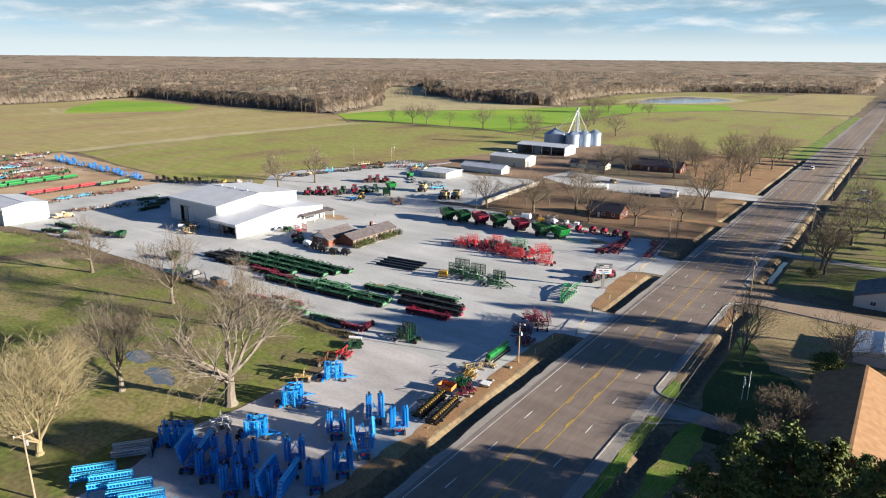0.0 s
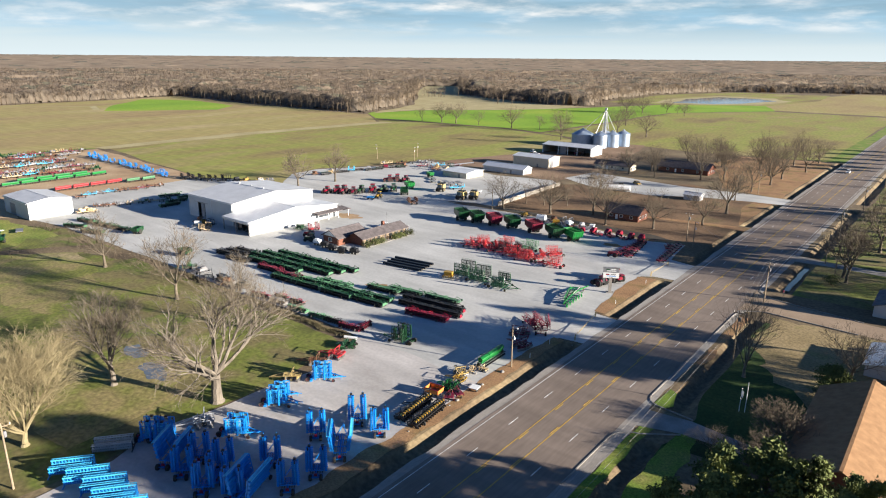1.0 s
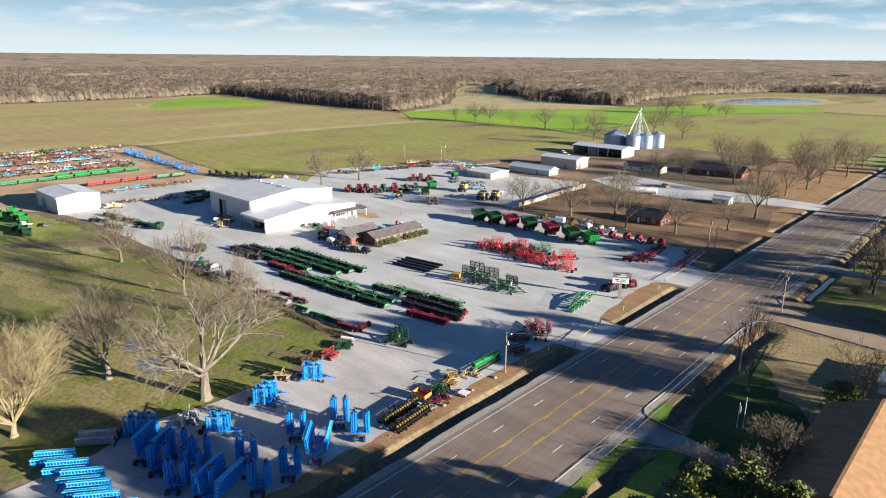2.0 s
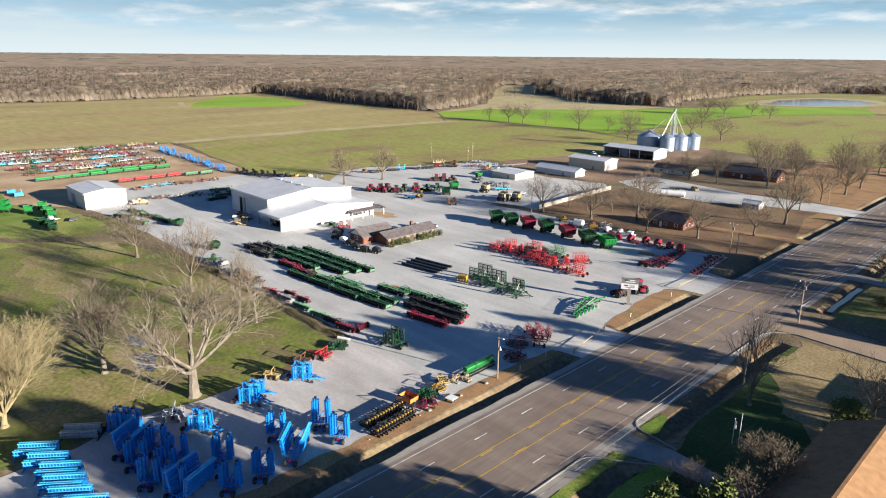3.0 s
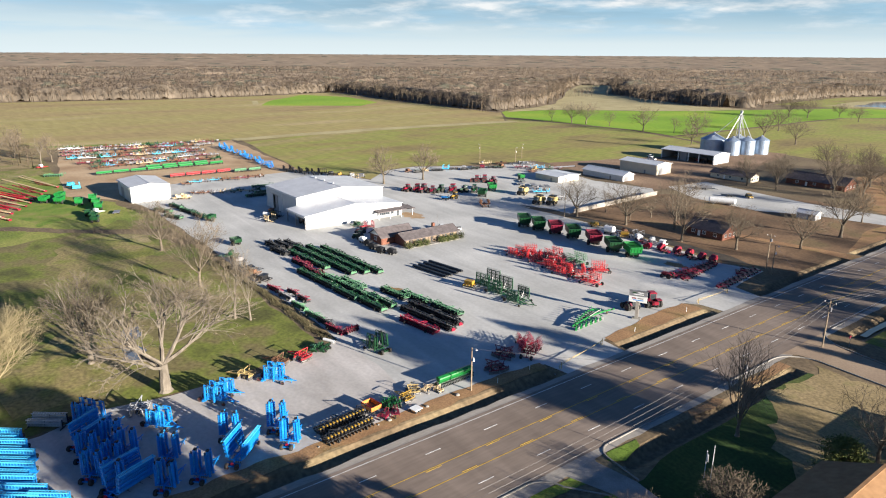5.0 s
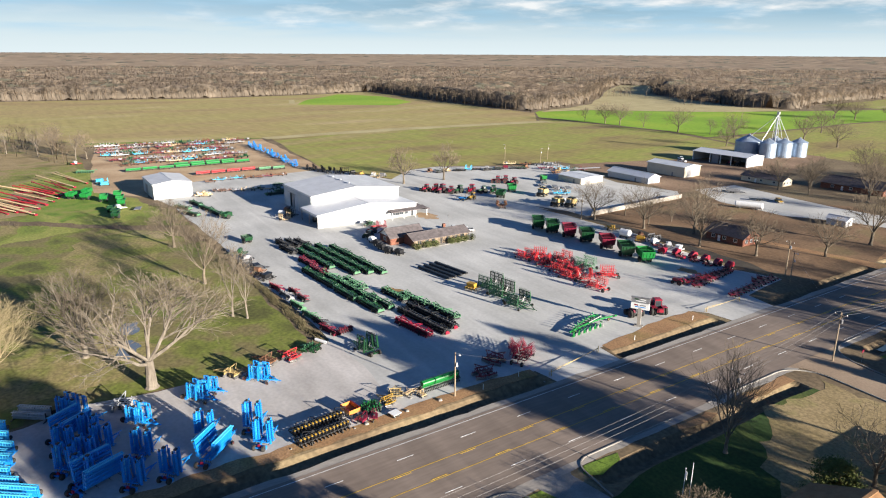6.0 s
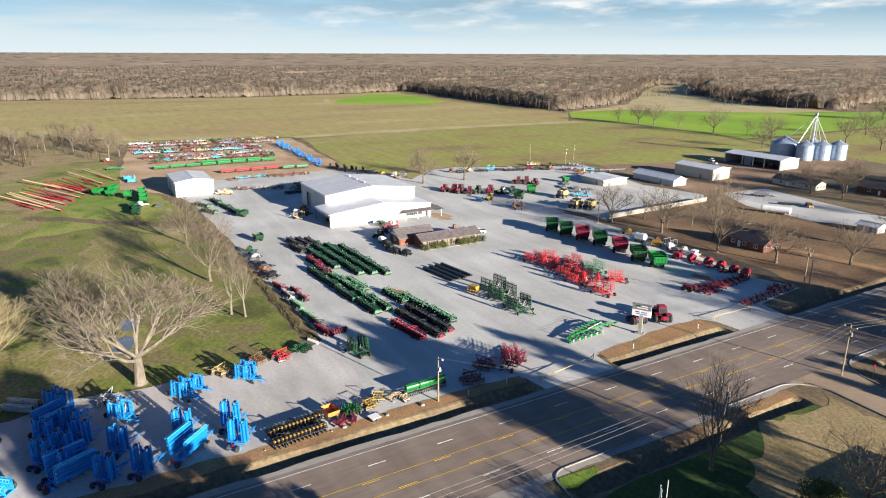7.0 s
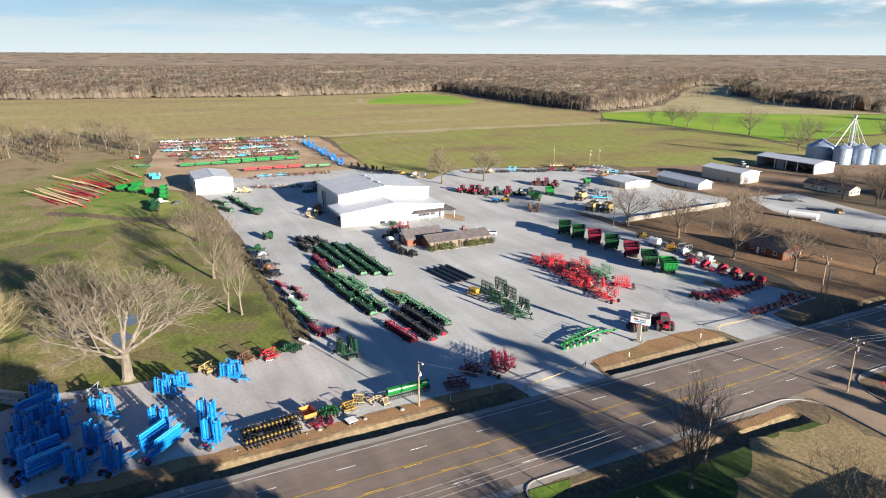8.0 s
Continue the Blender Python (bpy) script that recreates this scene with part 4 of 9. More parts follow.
plain_house("carport", "pale metal-roofed carport on a concrete slab", 40, 50, 155, 168, 2.5, 3.4, 1, WHITE_WALL, ROOF_PALE, "carport")
plain_house("metal_building", "long pale blue-white metal building", -166, -139.5, 310.5, 319, 3.0, 4.6, 0, WHITE_WALL, ROOF_PALE, "building")
plain_house("metal_building", "tan metal building with a pale roof", -165, -141, 340, 353, 5.4, 6.5, 0, TAN_WALL, ROOF_PALE, "building")
plain_house("metal_building", "low grey metal building", -172, -156, 281, 296, 2.9, 3.5, 0, TAN_WALL, ROOF_PALE, "building")


def barn():
    t = thing("open_barn", "long open-fronted metal barn with a white roof", "building")
    b = Build(); wall_run(b, 1, -143, (398, 414), 0, 5.4); gable(b, 1, -143, (398, 414), 5.4, 6.8); part("wall", b, WHITE_WALL, t)
    b = Build(); wall_run(b, 1, -179, (398, 414), 0, 5.4); part("wall", b, WHITE_WALL, t)
    b = Build(); wall_run(b, 0, 414, (-179, -143), 0, 5.4); part("wall", b, GREY, t)
    for x in (-178.8, -167, -160, -153, -143.4):
        b = Build(); b.box((x, 398, 2.7), (0.4, 0.4, 5.4)); part("post", b, WHITE, t)
    b = Build(); b.box((-163.5, 398, 2.7), (4.6, 0.12, 5.4)); part("front_panel", b, GREY, t)
    roof_slopes(t, 0, (-179, -143), (398, 414), 5.4, 6.8, ROOF_PALE, 0.5)


def grain_bin(x, y, r, h, first=None):
    if first:
        return copy_thing(first, pose(x, y, 0))
    t = thing("grain_bin", "round galvanised steel grain bin with a cone roof", "grain bin", pose(x, y, 0), "grain bins")
    prof = []
    for k in range(int(h / 0.8) + 1):
        prof += [(r, k * 0.8), (r + 0.05, k * 0.8 + 0.4)]
    b = Build(); b.lathe(prof, 28); part("bin_wall", b, GALV, t)
    b = Build(); b.lathe([(r + 0.25, h), (r + 0.2, h + 0.12), (0.5, h + r * 0.52), (0.5, h + r * 0.52 + 0.5)], 28); part("bin_roof", b, GALV, t)
    for k in range(14):
        a = 2 * math.pi * k / 14
        b = Build(); b.rod((r * math.cos(a), r * math.sin(a), h + 0.1), (0.5 * math.cos(a), 0.5 * math.sin(a), h + r * 0.52 + 0.03), 0.06, n=4); part("roof_rib", b, SILVER, t)
    b = Build()
    for d in (-0.2, 0.2):
        b.rod((r + 0.2, d, 0.2), (r + 0.2, d, h), 0.03, n=4)
    for k in range(int(h / 0.4)):
        b.rod((r + 0.2, -0.2, 0.4 + k * 0.4), (r + 0.2, 0.2, 0.4 + k * 0.4), 0.02, n=4)
    part("ladder", b, STEEL, t)
    return t


def grain_leg(x, y, h):
    t = thing("grain_elevator", "tall steel grain elevator leg with down spouts", "grain elevator", pose(x, y, 0))
    b = Build()
    for sx in (-1.1, 1.1):
        for sy in (-1.1, 1.1):
            b.beam((sx * 1.4, sy * 1.4, 0), (sx * 0.7, sy * 0.7, h - 2), 0.2, 0.2)
    n = 9
    for k in range(n):
        z0, z1 = (h - 2) * k / n, (h - 2) * (k + 1) / n
        w0, w1 = 1.54 - 0.77 * k / n, 1.54 - 0.77 * (k + 1) / n
        for a, c in (((-w0, -w0), (w1, -w1)), ((w0, -w0), (w1, w1)), ((w0, w0), (-w1, w1)), ((-w0, w0), (-w1, -w1))):
            b.rod((*a, z0), (*c, z1), 0.05, n=4)
    part("tower", b, SILVER, t)
    b = Build(); b.box((-0.3, 0, h / 2), (0.35, 0.5, h)); b.box((0.3, 0, h / 2), (0.35, 0.5, h)); b.box((0, 0, h), (1.5, 0.9, 1.6)); part("leg", b, SILVER, t)
    b = Build(); b.box((0, 0, h - 2.2), (3, 3, 0.1)); part("platform", b, STEEL, t)
    for dx, dy, dz in ((-14, -8, 10), (0, -14, 10.5), (5, -8, 9.5), (8, 3, 9.5), (-2, 12, 9.5)):
        b = Build(); b.rod((0, 0, h - 1), (dx, dy, dz), 0.17, n=6); part("spout", b, SILVER, t)


barn()
big_bin = grain_bin(-176, 450, 8.0, 8.2)
small_bin = grain_bin(-160, 446, 4.8, 9.0)
for x, y in ((-155.5, 456), (-151.5, 466), (-163.5, 460)):
    grain_bin(x, y, 4.8, 9.0, small_bin)
grain_leg(-160.5, 453, 27)


# ---- trees ----
def bough(build, twigs, rng, p, d, length, r, level, top, spread_angle, droop, kids, thick=1.0):
    """A limb from p along d that bends and forks; the thinnest become twigs."""
    steps = 4 if level == 0 else 3 if level == 1 else 2
    pts = [Vector(p)]
    d = Vector(d).normalized()
    for k in range(steps):
        bend = Vector((rng.uniform(-1, 1), rng.uniform(-1, 1), rng.uniform(-0.6, 0.9) + droop))
        d = (d + bend * 0.22).normalized()
        pts.append(pts[-1] + d * length / steps)
    for k in range(steps):
        ra, rb = r * (1 - 0.6 * k / steps), r * (1 - 0.6 * (k + 1) / steps)
        if level < top:
            build.rod(pts[k], pts[k + 1], ra, rb, (6, 4, 3, 3)[min(level, 3)], caps=False)
        else:
            side = d.cross(Vector((rng.uniform(-1, 1), rng.uniform(-1, 1), rng.uniform(-1, 1)))).normalized()
            a, b, ra, rb = pts[k], pts[k + 1], (ra * 1.5 + 0.006) * thick, (rb * 1.5 + 0.006) * thick
            twigs.add([a - side * ra, a + side * ra, b + side * rb, b - side * rb], [(0, 1, 2, 3)])
    if level >= top:
        return
    n = kids[min(level, len(kids) - 1)]
    for k in range(n):
        f = 0.3 + 0.7 * (k + rng.random()) / n
        i = min(steps - 1, int(f * steps))
        at = pts[i].lerp(pts[i + 1], f * steps - i)
        axis = (pts[i + 1] - pts[i]).normalized()
        side = axis.orthogonal().normalized()
        side.rotate(Matrix.Rotation(2.4 * k + rng.uniform(-0.6, 0.6), 3, axis))
        a = radians(spread_angle) * rng.uniform(0.7, 1.25)
        bough(build, twigs, rng, at, axis * math.cos(a) + side * math.sin(a), length * rng.uniform(0.5, 0.72) * (1.15 - 0.4 * f), r * 0.43, level + 1, top, spread_angle, droop, kids, thick)


def bare_tree(name, label, seed, height, trunk_r, fork, limbs, lean, limb_len, kids, top=4, spread_angle=38, droop=0.15, bark=None, twig=None, twig_r=None, group="bare trees", m=None):
    rng = random.Random(seed)
    wood, twigs = Build(), Build()
    base = Vector((0, 0, -0.2))
    pts = [base, Vector((rng.uniform(-0.2, 0.2), rng.uniform(-0.2, 0.2), fork * 0.5)), Vector((rng.uniform(-0.4, 0.4), rng.uniform(-0.4, 0.4), fork))]
    wood.rod(base, (0, 0, 0.6), trunk_r * 1.7, trunk_r * 1.1, 10, caps=False)
    wood.rod((0, 0, 0.6), pts[1], trunk_r * 1.1, trunk_r * 0.95, 10, caps=False)
    wood.rod(pts[1], pts[2], trunk_r * 0.95, trunk_r * 0.8, 10, caps=False)
    for k in range(limbs):
        f = rng.uniform(0.45, 1.0) if k else 1.0
        at = pts[1].lerp(pts[2], min(1.0, f * 1.05))
        az = 2 * math.pi * (k + rng.uniform(-0.25, 0.25)) / limbs
        tilt = radians(lean[0] + (lean[1] - lean[0]) * rng.random()) if k else radians(8)
        d = Vector((math.cos(az) * math.sin(tilt), math.sin(az) * math.sin(tilt), math.cos(tilt)))
        bough(wood, twigs, rng, at, d, limb_len * rng.uniform(0.8, 1.15), trunk_r * rng.uniform(0.34, 0.5), 0, top, spread_angle, droop, kids, twig_r or 1.0)
    zs = max(v[2] for v in twigs.v + wood.v)
    s = height / zs
    wood.v = [(x, y, z * s if z > 0 else z) for x, y, z in wood.v]
    twigs.v = [(x, y, z * s) for x, y, z in twigs.v]
    t = thing(name, label, "tree", m, group)
    part("trunk", wood.quick("trunk", bark or BARK), None, t)
    part("crown", twigs.quick("crown", twig or TWIG), None, t)
    return t


# the broad tree beside the gravel pad
bare_tree("spreading_tree", "big spreading bare tree with pale bark beside the pad", 11, 25.5, 0.95, 6.5, 9, (18, 64), 12.5, (6, 5, 5, 5), 4, 36, 0.10, BARK, TWIG, twig_r=0.65, m=pose(-51.6, 65.2, 0))
bare_tree("tall_tree", "bare upright tree with a pale trunk on the lawn", 12, 21, 0.5, 5.0, 10, (8, 34), 9.5, (6, 5, 5, 4), 4, 32, 0.15, BARK, TWIG_BROWN, twig_r=0.8, m=pose(-72.5, 56.0, 0))
bare_tree("golden_tree", "dense bare tree with golden-tan twigs", 13, 21.5, 0.5, 3.0, 18, (12, 72), 12, (7, 6, 5, 5), 4, 30, 0.22, TWIG_GOLD, TWIG_GOLD, twig_r=0.6, m=pose(-63.0, 37.0, 0))
bare_tree("lawn_tree", "slender pale double-stemmed bare tree on the lawn", 14, 19, 0.26, 4.5, 6, (8, 30), 8, (5, 5, 4), 3, 30, 0.2, BARK, TWIG, m=pose(-78.7, 88.4, 0))
bare_tree("lawn_tree", "slender pale bare tree on the lawn", 15, 16, 0.22, 5.0, 5, (8, 30), 6.5, (5, 5, 4), 3, 30, 0.2, BARK, TWIG, m=pose(-75.5, 91.0, 0))
oak = bare_tree("oak_tree", "round-crowned bare oak with brown twigs", 16, 18, 0.42, 4.0, 8, (20, 62), 8.5, (6, 5, 4), 3, 38, 0.1, BARK_DARK, TWIG_BROWN, twig_r=1.35, m=pose(-148, 89.3, 0))
elm = bare_tree("elm_tree", "tall bare tree with upswept brown branches", 17, 20, 0.38, 5.0, 8, (12, 45), 10, (6, 5, 4), 3, 32, 0.2, BARK_DARK, TWIG_BROWN, twig_r=1.35, m=pose(-56.1, 237.2, 0))
pecan = bare_tree("pecan_tree", "wide bare tree with grey-brown twigs", 18, 17, 0.4, 4.5, 9, (25, 65), 9, (6, 5, 4), 3, 40, 0.12, BARK_DARK, TWIG, twig_r=1.35, m=pose(-102, 235, 0))
small = bare_tree("young_tree", "small bare yard tree", 19, 10, 0.2, 2.2, 6, (18, 50), 5, (5, 5, 4), 3, 36, 0.15, BARK_DARK, TWIG_BROWN, twig_r=1.35, m=pose(-85, 246, 0))
sparse = bare_tree("dead_tree", "pale thin bare tree at the wood's edge", 20, 17, 0.3, 6, 5, (10, 40), 8, (4, 4, 4), 3, 34, 0.15, BARK, TWIG, m=pose(-368, 80, 0))
spread(oak, [(-39.6, 243.3, 70, 0.9), (-26, 288, 200, 1.25), (-28.5, 370.5, 130, 1.05), (-23, 427, 20, 1.1), (-204, 208.3, 60, 1.1), (-202, 230.5, 160, 1.1), (-97, 352.5, 10, 0.95), (26, 224, 210), (31, 262, 30, 1.1), (24, 246, 40, 0.8)])
spread(elm, [(-106.4, 88.7, 160, 1.05), (-67.2, 249.1, 90, 1.15), (-82.5, 352.5, 250, 0.8), (27.5, 219, 20), (33, 300, 240), (-31.2, 345.5, 310, 0.9), (-60.6, 361, 70, 1.1), (-28.2, 393.4, 40, 1.1), (-71, 385, 200, 1.1), (-52, 372, 15), (-38, 408, 120), (-50, 440, 20, 1.1), (-66, 415, 260), (-84, 408, 310, 1.1), (-34, 450, 60, 1.1)])
spread(pecan, [(-82, 240, 30, 1.1), (-27.2, 261.3, 100, 0.9), (-36, 400, 210), (-46, 420, 260), (-60, 400, 310), (-73, 430, 10), (-92, 372, 160), (-24, 470, 220), (40, 280, 80)])
spread(small, [(-92, 252, 50), (-100, 250, 270), (-83.8, 257.8, 30), (-116, 362, 190), (-31, 318, 60, 1.3), (24, 300, 0), (23, 340, 120), (22, 400, 220)])
bare_tree("slender_tree", "tall slender grey bare tree across the highway", 21, 21, 0.28, 2.5, 9, (5, 30), 9, (6, 5, 4), 3, 32, 0.2, BARK, TWIG, twig_r=0.6, m=pose(21.2, 138.5, 0))
spread(pecan, [(38.5, 149.5, 30, 0.75), (58, 326, 120, 1.3)])
# row of trees in the wheat
spread(pecan, [(-362, 515, 10, 1.25), (-346, 517, 120, 1.3), (-280, 514, 230, 1.3), (-232, 519, 300, 1.25), (-210, 760, 40), (-245, 800, 140), (-205, 470, 190), (-193, 548, 80, 1.3), (-161, 533, 20, 1.3), (-277, 756, 120, 1.5), (-260, 762, 200, 1.4), (-214, 612, 260, 1.3)])
spread(small, [(-385, 512, 50, 1.5), (-321, 520, 150, 1.5), (-256, 523, 270, 1.4), (-190, 500, 10), (-225, 780, 80), (-175, 490, 200)])
# thin wood behind the augers
spread(sparse, [(-428, 27, 40), (-420, 46, 150), (-405, 30, 10), (-395, 62, 200), (-430, 0, 130), (-385, 10, 250)])
spread(oak, [(-445, 20, 100), (-400, 70, 10), (-425, 72, 300), (-372, 86, 70)])
# trees east of the highway, whose long shadows fall across it
spread(oak, [(74, 90, 20), (64, 226, 30, 1.2), (82, 232, 170, 1.2), (92, 116, 260), (98, 166, 250, 1.6)])
spread(pecan, [(72, 240, 90), (54, 237, 80)])


def leafy(name, label, seed, height, radius, leaves, mat, size, cone, m, group="evergreens", low=0.18):
    """An evergreen: a trunk with short limbs, and a crown of small tufts with gaps."""
    rng = random.Random(seed)
    wood, crown = Build(), Build()
    wood.rod((0, 0, -0.2), (0.2, 0.1, height * 0.9), radius * 0.09, 0.05, 7)
    tips = []
    for k in range(int(26 + radius * 4)):
        z = height * (low + (0.98 - low) * rng.random())
        f = (1 - (z / height - 0.18) / 0.85) if cone else math.sin(math.pi * min(1, max(0.12, (z / height - low + 0.06) / (1.05 - low))))
        a, reach = rng.uniform(0, 6.28), radius * f * rng.uniform(0.65, 1.1)
        tip = Vector((reach * math.cos(a), reach * math.sin(a), z + reach * 0.15))
        wood.rod((0, 0, z - reach * 0.1), tip, 0.07, 0.02, 4, caps=False)
        tips.append((tip, reach))
    for _ in range(leaves):
        tip, reach = rng.choice(tips)
        c = Vector((0, 0, tip.z)).lerp(tip, rng.uniform(0.35, 1.05)) + Vector((rng.gauss(0, 0.42), rng.gauss(0, 0.42), rng.gauss(0, 0.32)))
        u = Vector((rng.gauss(0, 1), rng.gauss(0, 1), rng.gauss(0, 0.6))).normalized() * size * rng.uniform(0.6, 1.4)
        w = u.orthogonal().normalized() * size * rng.uniform(0.25, 0.5)
        crown.add([c - w, c + w, c + u], [(0, 1, 2)])
    t = thing(name, label, "tree" if height > 4 else "shrub", m, group)
    part("trunk", wood.quick("trunk", BARK_DARK), None, t)
    part("crown", crown.quick("crown", mat), None, t)
    return t


pine = leafy("pine_tree", "dark green pine with tufted needles", 31, 15, 4.4, 7400, NEEDLE, 0.44, False, pose(31.5, 85, 0))
tall_pine = leafy("tall_pine_tree", "tall dense pine beyond the houses", 36, 27, 6.0, 4000, NEEDLE, 0.92, False, pose(62, 146, 0), low=0.42)
spread(tall_pine, [(70, 149, 20), (57, 150, 60), (66, 151, 300), (61, 153, 120), (64, 171, 20, 0.9), (64, 236, 40, 0.9), (56, 144, 250), (74, 252, 40, 0.8), (70, 262, 130, 0.8), (60, 333, 40, 0.7), (67, 345, 200, 0.7), (46, 470, 30, 0.8), (52, 486, 120, 0.8), (48, 505, 70, 0.8), (56, 528, 10, 0.8), (50, 552, 210, 0.8), (47, 575, 90, 0.7)])
high_pine = leafy("tall_pine_tree", "tall pine with a high crown and a bare trunk", 39, 31, 6.2, 4000, NEEDLE, 0.90, False, pose(62, 84.5, 0, 0, 0, 80), low=0.60)
spread(high_pine, [(70, 88.5, 160), (61, 79.5, 10), (68, 82, 300), (75, 86, 250), (66, 62, 70), (58, 57, 200), (72, 65, 20), (80, 91, 60, 0.9), (64, 50, 120), (62, 250, 30, 0.95), (69, 256, 140, 0.9), (75, 249, 240)])
spread(pine, [(36, 90, 90), (41.5, 89, 200), (47.5, 91, 300, 0.9), (33, 78, 40), (39, 82, 140), (45.5, 83, 20), (28, 77, 80, 0.85), (39, 95.5, 260, 0.7), (45, 97.5, 30, 0.65)])
cedar = leafy("cedar_tree", "dark green cedar tree", 32, 9, 3.2, 4200, NEEDLE, 0.37, True, pose(50, 272, 0))
leafy("holly_tree", "broad dark evergreen tree on the tan lawn", 38, 5.6, 3.6, 5000, NEEDLE, 0.30, False, pose(36.4, 142.5, 0), low=0.08)
spread(cedar, [(46, 300, 0), (52, 322, 90), (44, 262, 200), (60, 296, 100), (40, 430, 30), (46, 446, 130), (44, 540, 210, 1.2), (61.5, 200, 20, 1.3), (62, 207, 120, 1.4), (62, 214, 220, 1.4)])
bush = leafy("bush", "rounded evergreen bush before the office", 33, 1.9, 1.5, 1500, SHRUB, 0.17, False, pose(-103.0, 155.3, 0), "office bushes")
spread(bush, [(-103.2, 159.5, 40), (-103.0, 162.5, 80), (-103.2, 169, 160), (-103, 171.4, 200), (-103.1, 174.2, 250), (-103.4, 177.2, 300)])
spread(leafy("bush", "low brown-green bush beside the house", 34, 2.6, 2.6, 1800, SHRUB, 0.2, False, pose(36, 139, 0), "garden bushes"), [(38, 143, 60), (24.5, 214, 100)])
redbud = bare_tree("redbud_tree", "small pinkish-grey bare shrub by the driveway", 35, 4.6, 0.1, 0.6, 9, (15, 55), 3.6, (5, 5, 4), 3, 34, 0.2, BARK_DARK, TWIG_BROWN, m=pose(24.5, 107.5, 0))
spread(redbud, [(26.5, 106, 90)])
round_shrub = bare_tree("round_shrub", "round tan bare shrub beside the house", 37, 7.6, 0.2, 0.6, 14, (10, 68), 5.6, (7, 6, 5), 3, 36, 0.2, BARK_DARK, TWIG_BROWN, twig_r=1.5, m=pose(32.0, 117.2, 0))
spread(round_shrub, [(33.2, 106.5, 130, 0.9)])


def hedge_row():
    """Rough dead grass and brush on the bank between lawn and lot: one row of clumps."""
    rng = random.Random(41)
    b = Build()
    for _ in range(9000):
        x = -54 - 72 * rng.random() ** 0.9
        y = 100.6 + rng.gauss(0, 0.55) + 0.8 * noise.noise((x * 0.2, 0, 0))
        h = rng.uniform(0.15, 0.75)
        d = Vector((rng.gauss(0, 0.35), rng.gauss(0, 0.35), 1)).normalized() * h
        s = Vector((rng.uniform(-1, 1), rng.uniform(-1, 1), 0)).normalized() * 0.06
        c = Vector((x, y, 0.02))
        b.add([c - s, c + s, c + d], [(0, 1, 2)])
    tagged(new("dead_grass", b.quick("dead_grass", DEAD_GRASS)), "strip of rough dead grass and brush along the lot", "grass", kind="stuff")


hedge_row()


# ---- woods ----
OPEN_LAND = [(-960, -60), (-890, 280), (-900, 460), (-930, 560), (-683, 536), (-482, 524), (-548, 682), (-640, 800), (-780, 960), (-905, 1130), (-860, 1195), (-655, 922), (-414, 803), (-345, 830), (-385, 930), (-404, 1180), (-350, 1380), (-200, 1471), (-29, 1560),
             (-24, 5200), (24, 5200), (24, 1200), (120, 900), (200, 500), (900, 300), (900, -900), (-960, -900)]


def raw_mesh(name, verts, tris, mats, normals=None, slots=None):
    me = bpy.data.meshes.new(name)
    me.vertices.add(len(verts))
    me.vertices.foreach_set("co", np.ascontiguousarray(verts, dtype=np.float32).ravel())
    me.loops.add(tris.size)
    me.loops.foreach_set("vertex_index", tris.ravel().astype(np.int32))
    me.polygons.add(len(tris))
    me.polygons.foreach_set("loop_start", np.arange(0, tris.size, 3, dtype=np.int32))
    for mat in mats:
        me.materials.append(mat)
    if slots is not None:
        me.polygons.foreach_set("material_index", slots.astype(np.int32))
    me.polygons.foreach_set("use_smooth", np.ones(len(tris), dtype=bool))
    me.update(calc_edges=True)
    me.validate()
    if normals is not None:
        me.normals_split_custom_set_from_vertices(normals.astype(np.float32))
    return me


